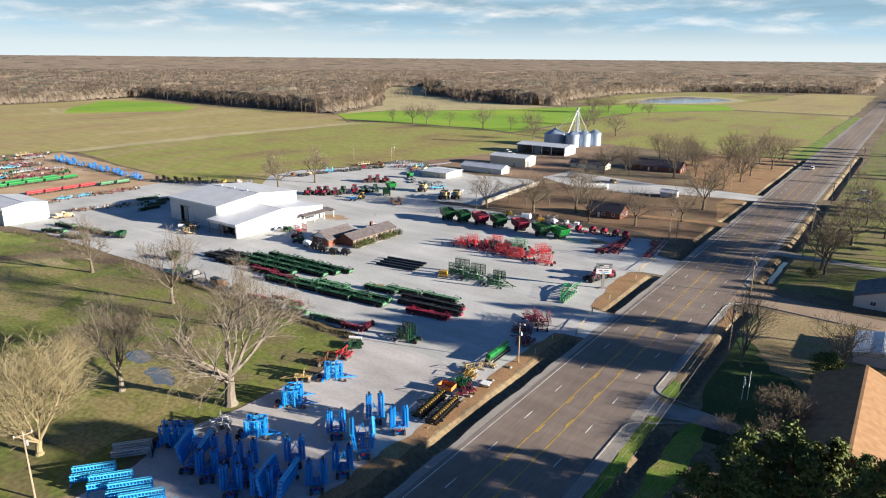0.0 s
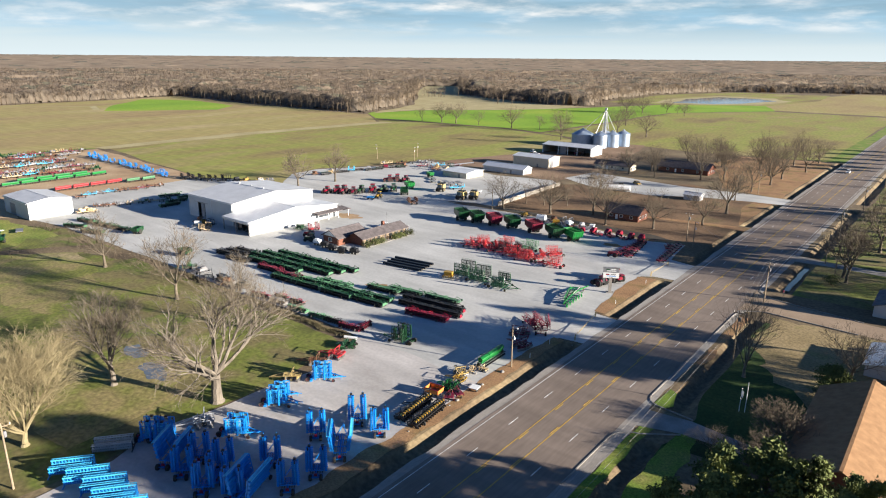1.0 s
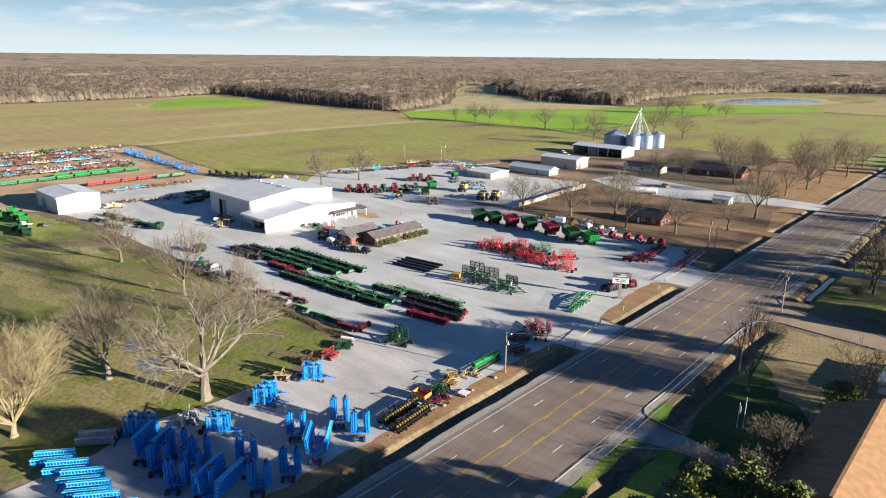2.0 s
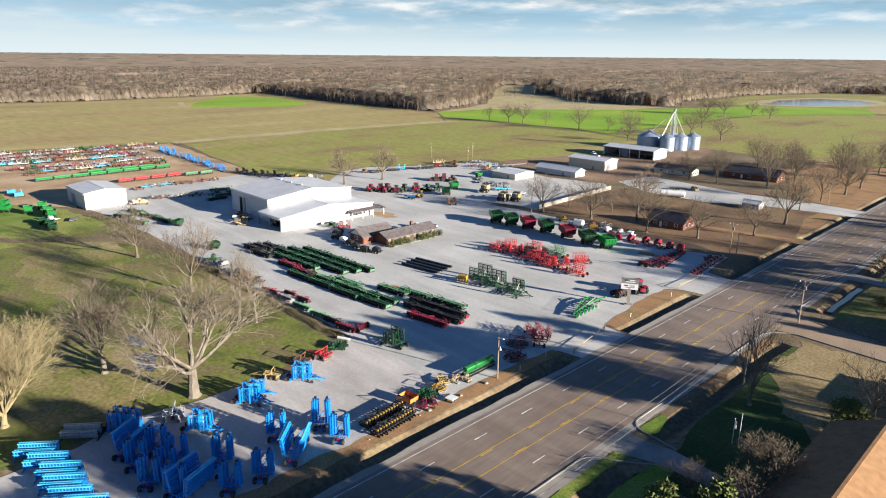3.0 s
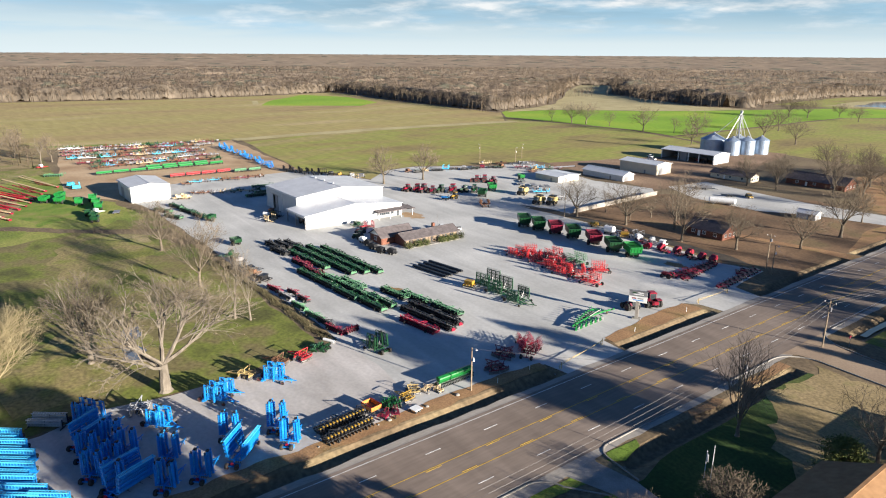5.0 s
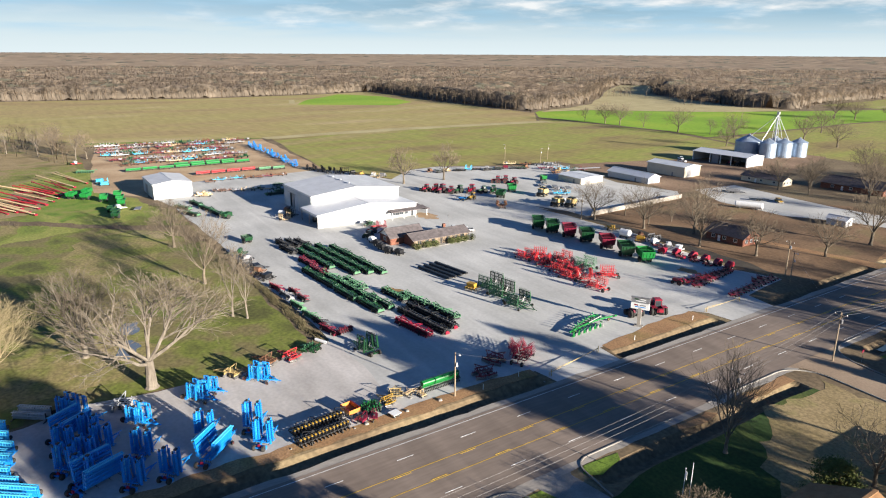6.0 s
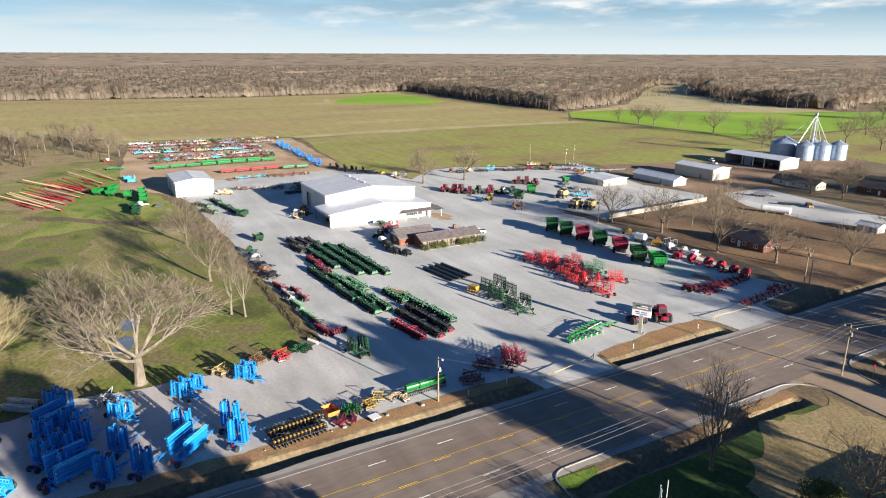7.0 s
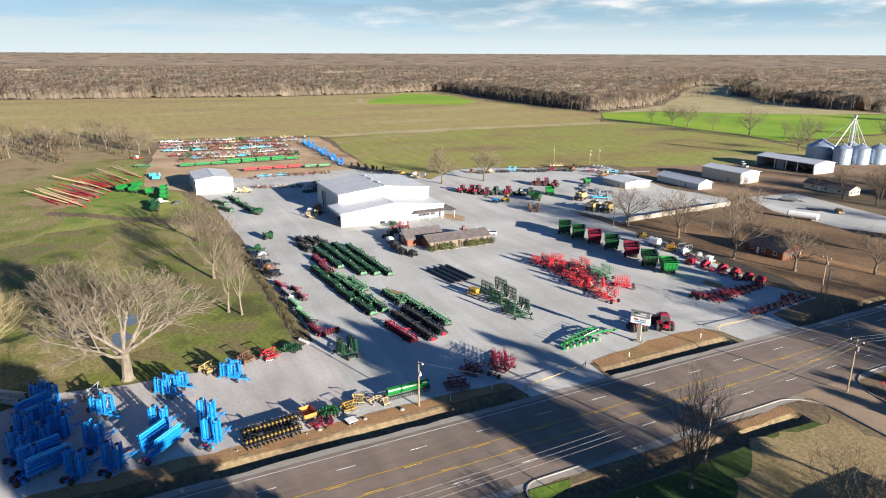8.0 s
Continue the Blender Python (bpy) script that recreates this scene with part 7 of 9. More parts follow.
def auger(name, label, mat, m, length=17.0, base=None, group="grain augers"):
    t = thing(name, label, "grain auger", m, group)
    b = Build(); b.rod((0, 0, 0.7), (0, length, 2.5), 0.32, n=8); part("tube", b, mat, t)
    b = Build(); b.prism([(-0.45, 0.25), (0.45, 0.25), (0.75, 0.85), (-0.75, 0.85)], 1, -1.1, 0.4); part("intake_hopper", b, base or RED, t, "red intake hopper")
    b = Build(); b.beam((-1.1, length * 0.42, 0.45), (0, length * 0.62, 1.75), 0.25, 0.25); b.beam((1.1, length * 0.42, 0.45), (0, length * 0.62, 1.75), 0.25, 0.25); b.beam((-1.1, length * 0.42, 0.45), (0, length * 0.1, 0.85), 0.25, 0.25); b.beam((1.1, length * 0.42, 0.45), (0, length * 0.1, 0.85), 0.25, 0.25); b.beam((-1.1, length * 0.42, 0.45), (1.1, length * 0.42, 0.45), 0.1, 0.1); part("undercarriage", b, base or RED, t)
    b = Build(); b.rod((0, length, 2.5), (0, length + 0.5, 1.9), 0.2, n=8); part("spout", b, BLACK, t)
    for s in (-1, 1):
        wheel(t, s * 1.1, length * 0.42, 0.4, 0.25, STEEL)
    return t


def pickup(name, label, mat, m, group="parked vehicles", bed=True, category="pickup truck"):
    t = thing(name, label, category, m, group)
    b = Build(); b.prism([(-2.7, 0.45), (-2.75, 1.05), (-0.6, 1.1), (-0.5, 1.12), (1.35, 1.12), (2.55, 1.0), (2.75, 0.7), (2.7, 0.42)], 0, -0.95, 0.95); part("body", b, mat, t)
    b = Build(); b.prism([(-0.75 if bed else -2.2, 1.1), (-0.55 if bed else -1.9, 1.72), (0.55, 1.75), (1.35, 1.12)], 0, -0.82, 0.82); part("cabin_glass", b, GLASS, t)
    b = Build(); b.box((0.0, 0.0 if bed else -0.65, 1.77), (1.6, 1.1 if bed else 2.4, 0.08)); part("roof", b, mat, t)
    if bed:
        b = Build(); b.box((0, -1.7, 1.14), (1.6, 1.7, 0.05)); part("bed_floor", b, BLACK, t)
    for s in (-1, 1):
        for y in (1.75, -1.75):
            wheel(t, s * 0.86, y, 0.38, 0.26, SILVER)
        b = Build(); b.box((s * 0.7, 2.72, 0.8), (0.35, 0.08, 0.18)); part("headlight", b, WHITE, t)
        b = Build(); b.box((s * 0.8, -2.75, 0.9), (0.18, 0.06, 0.28)); part("tail_light", b, RED, t)
    b = Build(); b.box((0, 2.78, 0.5), (1.8, 0.12, 0.2)); b.box((0, -2.8, 0.5), (1.8, 0.12, 0.2)); part("bumper", b, STEEL, t)
    return t


def flat_trailer(name, label, mat, m, length=6.0, group="trailers", load=None):
    t = thing(name, label, "trailer", m, group)
    b = Build(); b.box((0, 0, 0.8), (2.3, length, 0.14)); part("deck", b, mat, t)
    b = Build(); b.beam((-0.5, length / 2, 0.7), (0, length / 2 + 1.6, 0.5), 0.1, 0.12); b.beam((0.5, length / 2, 0.7), (0, length / 2 + 1.6, 0.5), 0.1, 0.12); part("drawbar", b, BLACK, t)
    for s in (-1, 1):
        wheel(t, s * 0.95, -0.8, 0.4, 0.25, STEEL)
        wheel(t, s * 0.95, 0.3, 0.4, 0.25, STEEL)
    if load:
        b = Build(); b.box((0, 0, 1.35), (1.9, length * 0.7, 0.95)); b.box((0, 0.3, 1.95), (1.2, length * 0.4, 0.3)); part("load", b, load, t)
    return t


def old_gear(name, label, mat, m, seed, group="stored machines"):
    """A compact machine in the back yard: frame, tank or hopper, tines, wheels and drawbar."""
    rng = random.Random(seed)
    t = thing(name, label, "farm machine", m, group)
    w, l = rng.uniform(2.2, 3.6), rng.uniform(2.6, 4.6)
    b = Build(); frame_grid(b, w, l, 0.8, 4, 0.13); part("main_frame", b, mat, t)
    pick = seed % 4
    b = Build()
    if pick == 0:
        b.prism([(-0.5, 0.9), (-0.9, 2.0), (0.9, 2.0), (0.5, 0.9)], 0, -w * 0.45, w * 0.45)
        part("hopper", b, mat, t)
    elif pick == 1:
        b.lathe([(0.5, -w * 0.4), (0.75, -w * 0.36), (0.75, w * 0.36), (0.5, w * 0.4)], 12, (0, 0, 1.6), axis="x")
        part("tank", b, WHITE if rng.random() < 0.5 else mat, t)
    elif pick == 2:
        for s in (-1, 1):
            frame = [(s * w / 2, -l / 2, 0.9), (s * w / 2, l / 2, 0.9), (s * w * 0.45, l / 2, 2.8), (s * w * 0.45, -l / 2, 2.8)]
            for a, c in zip(frame, frame[1:] + frame[:1]):
                b.beam(a, c, 0.13, 0.13)
            for k in range(5):
                y = -l / 2 + l * k / 4
                b.beam((s * w / 2, y, 0.9), (s * w * 0.45, y, 2.8), 0.09, 0.09)
        part("wing_frame", b, mat, t)
    else:
        b.box((0, 0.2, 1.35), (w * 0.7, l * 0.5, 0.8)); b.box((0, -0.6, 1.9), (w * 0.4, l * 0.22, 0.5))
        part("housing", b, mat, t)
    b = Build()
    for y in (-l * 0.4, 0, l * 0.4):
        for k in range(5):
            shank(b, -w / 2 + w * (k + 0.5) / 5, y, 0.8)
    part("tine_set", b, RUST, t)
    b = Build(); b.beam((-w * 0.4, l / 2, 0.8), (0, l / 2 + 1.8, 0.5), 0.1, 0.14); b.beam((w * 0.4, l / 2, 0.8), (0, l / 2 + 1.8, 0.5), 0.1, 0.14); part("drawbar", b, mat, t)
    for s in (-1, 1):
        wheel(t, s * (w / 2 + 0.2), -0.3, 0.45, 0.28, STEEL, bare=True)
    return t


def disc_harrow(name, label, mat, m, w=5.5, group="disc harrows"):
    """Two V-shaped gangs of steel discs under a frame, drawbar and wheels."""
    t = thing(name, label, "disc harrow", m, group)
    b = Build(); frame_grid(b, w * 0.6, 3.4, 1.15, 4, 0.15)
    b.beam((-w * 0.3, 0, 1.15), (-w * 0.42, -0.2, 2.4), 0.12, 0.12); b.beam((w * 0.3, 0, 1.15), (w * 0.42, -0.2, 2.4), 0.12, 0.12); b.beam((-w * 0.42, -0.2, 2.4), (w * 0.42, -0.2, 2.4), 0.12, 0.12)
    part("main_frame", b, mat, t)
    for y, a in ((1.4, 14), (-1.4, -14)):
        for s in (-1, 1):
            b = Build()
            d = Vector((math.cos(radians(a)) * s, -math.sin(radians(a)), 0))
            p0 = Vector((s * 0.2, y, 0.36))
            ribbed_roller(b, p0, p0 + d * w * 0.5, 0.32, 10, 10)
            part("disc_gang", b, STEEL, t)
            b = Build(); b.beam(p0 + Vector((0, 0, 0.45)), p0 + d * w * 0.5 + Vector((0, 0, 0.45)), 0.14, 0.14)
            part("gang_beam", b, mat, t)
            for k in range(5):
                c = p0 + d * (w * 0.5 * (k + 0.5) / 5)
                b = Build(); b.beam(c, c + Vector((0, 0, 0.85)), 0.06, 0.1); part("gang_standard", b, mat, t)
    b = Build(); b.beam((-0.8, 1.6, 1.1), (0, 4.6, 0.6), 0.14, 0.18); b.beam((0.8, 1.6, 1.1), (0, 4.6, 0.6), 0.14, 0.18); part("drawbar", b, mat, t)
    for s in (-1, 1):
        wheel(t, s * 0.9, 0, 0.45, 0.32, mat)
    return t


# ---- the blue machines on the pad ----
blue = folded_tiller("folded_cultivator", "bright blue folded cultivator with two upright roller wings", BLUE, pose(-29.0, 69.6, 0, 0, 0, 46), 3.4, 1.7, 1.08, "roller", None, BLACK, "blue folded cultivators", 1)
spread(blue, [(-21.3, 77.0, 44), (-20.7, 62.6, 43), (-28.5, 59.9, 47), (-21.2, 57.6, 45), (-36.4, 49.6, 47), (-31.2, 52.2, 46), (-30.4, 49.4, 44), (-26.0, 51.4, 46), (-33.6, 54.8, 52), (-38.0, 53.4, 50)])
folded_tiller("folded_cultivator", "tall bright blue folded cultivator with black end caps", BLUE, pose(-26.7, 77.0, 0, 0, 0, 45), 4.0, 1.7, 1.08, "roller", None, BLACK, "blue folded cultivators", 1)
low_blue = folded_tiller("folded_cultivator", "bright blue folded cultivator with low roller wings", BLUE, pose(-42.0, 71.6, 0, 0, 0, -50), 2.4, 3.4, 1.05, "roller", None, RED, "blue folded cultivators", 3, 2.2)
spread(low_blue, [(-43.2, 83.4, -48), (-39.2, 61.0, -52)])
copy_thing(low_blue, pose(-43.9, 74.0, 0, 0, 0, -44) @ Matrix.Scale(0.8, 4))
long_blue = folded_tiller("folded_seedbed_tool", "long bright blue folded tillage tool with leaning wings", BLUE, pose(-22.7, 69.4, 0, 0, 0, 44), 2.7, 5.4, 1.05, "roller", None, RED, "blue folded cultivators", -9)
spread(long_blue, [(-41.6, 51.0, 34), (-24.6, 53.2, 24, 1.1)])
spread(folded_tiller("folded_cultivator", "short bright blue folded cultivator", BLUE, pose(-48.6, 51.0, 0, 0, 0, -50), 2.8, 2.6, 0.9, "roller", None, STEEL, "blue folded cultivators", 1), [(-46.6, 52.4, -50)])
bank = roller_bank("roller_bank", "bright cyan-blue stack of long ribbed rollers", BLUE_PALE, pose(-50.5, 39.6, 0, 0, 0, 52), 6.0)
spread(bank, [(-46.4, 40.0, 52), (-42.4, 40.7, 52), (-38.7, 40.3, 52), (-35.0, 40.0, 52), (-31.4, 41.0, 52), (-27.6, 43.4, 52)])
roller_bank("roller_bank", "pale steel roller stack on a dark frame", SILVER, pose(-51.6, 46.4, 0, 0, 0, 52), 6.0, 2)
disc_harrow("disc_harrow", "pale steel and blue disc harrow under the big tree", SILVER, pose(-46.5, 59.3, 0, 0, 0, 150), 4.0)

# ---- the roadside row ----
planter = row_bar("planter", "black planter bar with yellow seed hoppers", BLACK, pose(-18.3, 86, 0, 0, 0, 97), 9.6, 14, BLACK, YELLOW, "planter", "black and yellow planters")
spread(planter, [(-21.6, 86.2, 97)])
open_box_trailer("box_trailer", "orange open box trailer with red rails", pose(-22.4, 92.9, 0, 0, 0, 98), ORANGE, RED)
row_bar("seeder", "small green seeder with many row arms", BRIGHT_GREEN, pose(-22.6, 96.4, 0, 0, 0, 97), 3.6, 6, GREEN, None, "seeder")
row_bar("seeder", "small green seeder with row units", BRIGHT_GREEN, pose(-20.9, 96.6, 0, 0, 0, 97), 3.2, 5, GREEN, None, "seeder")
disc_harrow("grader", "yellow disc grader with angled gangs", YELLOW, pose(-21.8, 100.2, 0, 0, 0, 100) @ Matrix.Scale(0.75, 4), 3.2, "yellow graders")
disc_harrow("grader", "faded yellow disc grader", PALE_YELLOW, pose(-23.4, 102.6, 0, 0, 0, 60) @ Matrix.Scale(0.75, 4), 3.4, "yellow graders")
mower("hay_mower", "dull red hay mower on the bank", DARK_RED, pose(-19.2, 93.6, 0, 0, 0, 30), 1.6, "roadside mowers")
mower("hay_mower", "faded red hay mower on the bank", DARK_RED, pose(-18.6, 95.6, 0, 0, 0, 60), 1.4, "roadside mowers")
flat_trailer("utility_trailer", "small white utility trailer", WHITE, pose(-17.4, 99.2, 0.08, 0, 0, 10) @ Matrix.Scale(0.75, 4), 2.4)
for x, y, r in ((-22.5, 105.0, 20), (-20.8, 106.8, 100)):
    disc_harrow("old_implement", "weathered cream-coloured old harrow", CREAM, pose(x, y, 0, 0, 0, r) @ Matrix.Scale(0.6, 4), 1.8, "old harrows")
drill("grain_drill", "bright green grain drill with a long seed box", BRIGHT_GREEN, pose(-22.5, 112, 0, 0, 0, 92), 8.4)
spread(disc_harrow("disc_chisel", "dark red chisel plough by the highway", DARK_RED, pose(-20.8, 121.4, 0, 0, 0, 80), 4.5), [(-24.8, 126.8, 20)])
chisel = folded_tiller("folded_chisel_plough", "dark red folded chisel plough with many tines", RED, pose(-22.6, 132.6, 0, 0, 0, 30), 2.3, 4.2, 1.5, "tine", DARK_RED, STEEL, "red tillage machines", 16)
spread(chisel, [(-25.6, 133.8, 62, 0.85)])

# ---- the edge of the lawn ----
disc_harrow("disc_harrow", "bright red disc harrow at the edge of the lawn", BRIGHT_RED, pose(-48.6, 92.0, 0, 0, 0, 110), 3.0)
row_bar("seeder", "green seeder with upright arms on the lawn's edge", GREEN_PALE, pose(-51.3, 96.6, 0, 0, 0, 120), 3.6, 6, GREEN, None, "seeder")
row_bar("seeder", "dark green seeder with upright arms", GREEN, pose(-50.0, 97.6, 0, 0, 0, 120), 3.0, 5, GREEN, None, "seeder")
pipe = Build()
pipe.lathe([(0.36, -1.5), (0.36, 1.5), (0.28, 1.5), (0.28, -1.5)], 14, (0, 0, 0.36), axis="x")
tagged(new("white_pipe", pipe.mesh("white_pipe", WHITE)), "short white plastic pipe lying on the gravel", "pipe").matrix_basis = pose(-53.2, 100.4, 0.02, 0, 0, 25)
disc_harrow("disc_harrow", "rusty disc harrow on the lawn's edge", RUST, pose(-49.2, 87.2, 0, 0, 0, 120), 2.4)
disc_harrow("disc_harrow", "faded yellow disc harrow on the lawn's edge", PALE_YELLOW, pose(-47.8, 79.6, 0, 0, 0, 130), 2.6)
folded_tiller("folded_planter", "dark green folded planter standing upright", GREEN, pose(-43.6, 107.0, 0, 0, 0, 100), 2.6, 3.4, 1.5, "roller", BLACK, YELLOW, "green tillage machines")
for k, (x, y, r, mat, words) in enumerate(((-57.5, 104.4, 10, DARK_RED, "dark red mower bar"), (-62.5, 104.6, 5, BLACK, "black tool bar"), (-68, 104.2, 12, GREEN_PALE, "weathered green tool bar"), (-76, 104.0, 8, GREEN_PALE, "weathered green cultivator bar"),
                                       (-84.5, 104.2, 6, GREY, "grey steel bar with hoppers"), (-91.5, 104.0, 10, DARK_RED, "dark maroon implement bar"))):
    row_bar("tool_bar_implement", words + " along the lawn's edge", mat, pose(x, y, 0, 0, 0, r), 6.4, 9, mat if mat is not CREAM else RUST, None, "farm machine", "lawn edge machines")
for k, (x, y) in enumerate(((-80, 107), (-86, 106.8))):
    row_bar("disc_bar", "dark maroon disc bar on the gravel", DARK_RED, pose(x, y, 0, 0, 0, 8), 4.4, 10, BLACK, None, "farm machine", "lawn edge machines")
row_bar("mower_bar", "dark red mower with upright arms", DARK_RED, pose(-55.5, 106.8, 0, 0, 0, 100), 5.0, 8, DARK_RED, None, "farm machine", "lawn edge machines")
for k, (x, y, mat) in enumerate(((-110, 104.5, BLACK), (-106, 103.5, RUST), (-115, 102.6, BLACK), (-121, 105, GREY), (-100.5, 104.3, BLACK), (-128, 105, GREEN))):
    old_gear("old_implement", "old implement among the brush", mat, pose(x, y, 0, 0, 0, 30 * k), 20 + k)

# ---- headers and planters in the middle of the lot ----
row_green = row_bar("planter", "long green planter bar with many row units", GREEN, pose(-116, 122.4, 0, 0, 0, 4), 11, 16, BLACK, None, "planter", "green planters")
spread(row_green, [(-104.5, 123.2, 3), (-119.5, 126.0, 4), (-107.5, 126.6, 4), (-95.8, 127.2, 3), (-118, 129.4, 4), (-106, 130.0, 3), (-94.2, 130.6, 4), (-104, 133.6, 3), (-92, 134.0, 3), (-114.5, 133.0, 4)])
spread(row_bar("stalk_chopper", "long weathered green stalk chopper with pale arms", GREEN_PALE, pose(-84, 120.9, 0, 0, 0, 4), 11, 14, BLACK, None, "farm machine", "green planters"), [(-72.5, 121.6, 3), (-92.5, 120.0, 4), (-83, 123.2, 4)])
spread(row_bar("planter", "dark green planter with black row units", GREEN, pose(-88.5, 117.2, 0, 0, 0, 5), 10.5, 15, BLACK, None, "planter", "green planters"), [(-77, 117.8, 4), (-66.2, 119.2, 4), (-67, 122.6, 4), (-97, 116.6, 4)])
spread(row_bar("planter", "green planter with pale hoppers", GREEN_PALE, pose(-63.8, 131.0, 0, 0, 0, 6), 10.5, 14, BLACK, None, "planter", "green planters"), [(-52.5, 132.6, 5), (-69.5, 128.2, 6)])
corn = row_bar("combine_header", "long black combine header with a red end panel", BLACK, pose(-50.8, 125.4, 0, 0, 0, 6), 18.5, 26, BLACK, None, "combine header", "headers", 1.5)
b = Build(); b.prism([(-0.6, 0.15), (-0.55, 0.85), (-0.1, 1.0), (0.5, 0.6), (0.6, 0.15)], 0, 9.2, 9.4); part("end_panel", b, RED, corn, "red end panel")
for k in range(9):
    b = Build(); b.box((-8.2 + 2.0 * k, -0.2, 1.08), (0.7, 0.4, 0.22), (0, 5 * (k % 3) - 5, 12 * (k % 2))); part("drive_cover", b, DARK_RED if k % 3 == 1 else BLACK, corn)
spread(corn, [(-52.4, 128.8, 6)])
row_bar("corn_header", "red corn header with pointed snouts", RED, pose(-48.4, 121.4, 0, 0, 0, 8), 12, 16, DARK_RED, None, "combine header", "headers")
spread(row_bar("tool_bar_implement", "dark maroon folded tool bar", DARK_RED, pose(-108, 119.6, 0, 0, 0, 3), 10, 14, BLACK, None, "farm machine", "dark tool bars"), [(-99, 119.2, 3)])
spread(row_bar("tool_bar_implement", "black folded tool bar", BLACK, pose(-131, 120.6, 0, 0, 0, 6), 10, 12, BLACK, None, "farm machine", "dark tool bars"), [(-130, 123.4, 6), (-128.5, 126.0, 6), (-124, 119.4, 6)])


def pipe_stack(m):
    """A long black tube, one of four side by side."""
    t = thing("tube_bundle", "long black steel tube lying on blocks", "pipe", m, "black tubes")
    b = Build(); b.prism([(-0.4, 0.28), (-0.5, 0.55), (-0.3, 0.85), (0.3, 0.85), (0.5, 0.55), (0.4, 0.28)], 0, -7.0, 7.0); part("tube", b, BLACK, t)
    for x in (-6, -2, 2, 6):
        b = Build(); b.box((x, 0, 0.15), (0.25, 0.8, 0.25)); part("block", b, POLE_WOOD, t)
    return t


spread(pipe_stack(pose(-79.5, 146.8, 0, 0, 0, 8)), [(-79.8, 149.0, 8), (-80.2, 151.2, 8), (-80.6, 153.4, 8)])
old_gear("spreader", "small yellow spreader cart", YELLOW, pose(-62.9, 148.4, 0, 0, 0, 20), 16)
rack = folded_tiller("folded_harrow", "tall green folded harrow with upright mesh wings", GREEN, pose(-60.4, 153.0, 0, 0, 0, -80), 2.9, 4.6, 2.4, "mesh", GREEN_PALE, YELLOW, "green harrows", 3)
spread(rack, [(-54.2, 152.0, -80)])
folded_tiller("folded_harrow", "green folded harrow with a long drawbar", GREEN, pose(-46.6, 151.4, 0, 0, 0, -80), 2.4, 3.6, 2.5, "mesh", GREEN_PALE, YELLOW, "green harrows", 8)


def ripper(m):
    t = thing("ripper", "bright green ripper plough with a long curved beam", "plough", m)
    b = Build()
    pts = [(-1.6, -7.5, 0.9), (-1.5, -4, 1.0), (-1.0, 0, 1.1), (0.2, 4, 1.0), (1.5, 7.8, 0.7)]
    for a, c in zip(pts, pts[1:]):
        b.beam(a, c, 0.3, 0.3)
    part("main_beam", b, BRIGHT_GREEN, t)
    for k in range(6):
        f = k / 5
        x, y = -1.5 + 2.0 * f, -6.4 + 8.2 * f
        b = Build(); b.beam((x, y, 1.0), (x + 1.7, y - 0.4, 1.1), 0.14, 0.14); b.beam((x + 1.2, y - 0.4, 1.1), (x + 0.9, y - 0.9, 0.15), 0.09, 0.2); b.box((x + 1.3, y - 0.7, 0.3), (0.5, 0.7, 0.45), (20, 0, 35)); part("plough_body", b, BRIGHT_GREEN, t)
        b = Build(); b.rod((x + 1.7, y, 0.4), (x + 1.76, y, 0.4), 0.34, n=12); part("coulter", b, STEEL, t)
    wing = [(-1.7, -7.0, 0.9), (-3.2, -2.5, 1.05), (-4.6, 2.2, 1.0), (-3.6, 4.6, 0.9)]
    b = Build()
    for a, c in zip(wing, wing[1:]):
        b.beam(a, c, 0.26, 0.26)
    part("wing_beam", b, BRIGHT_GREEN, t)
    for k in range(9):
        f = k / 8
        y = -5.6 + 9.4 * f
        x0, x1 = -2.3 - 2.1 * f, -1.2 + 1.2 * f
        b = Build(); b.beam((x0, y, 1.0), (x1, y + 0.8, 1.05), 0.13, 0.13); b.beam(((x0 + x1) / 2, y + 0.4, 1.0), ((x0 + x1) / 2 - 0.5, y - 0.4, 0.1), 0.1, 0.16); b.beam((x0, y, 1.0), (x0 - 0.3, y - 0.3, 1.7), 0.12, 0.12); part("cross_arm", b, BRIGHT_GREEN if k % 3 else GREEN, t)
        b = Build(); b.rod((x0 - 0.2, y, 0.36), (x0 - 0.13, y, 0.36), 0.34, n=10); part("coulter", b, BLACK, t)
    b = Build(); b.rod((-0.9, -1, 1.2), (0.3, 2.5, 1.9), 0.08); b.beam((0.0, 2.6, 1.0), (0.2, 2.6, 2.2), 0.12, 0.12); part("ram", b, STEEL, t)
    wheel(t, 0.6, 5.4, 0.5, 0.35, YELLOW)
    wheel(t, -2.1, -5.2, 0.5, 0.35, YELLOW)
    b = Build(); b.beam((0.6, 5.4, 0.5), (0.7, 4.9, 1.0), 0.1, 0.1); b.beam((-2.1, -5.2, 0.5), (-1.5, -5.0, 1.0), 0.1, 0.1); part("wheel_arm", b, BRIGHT_GREEN, t)


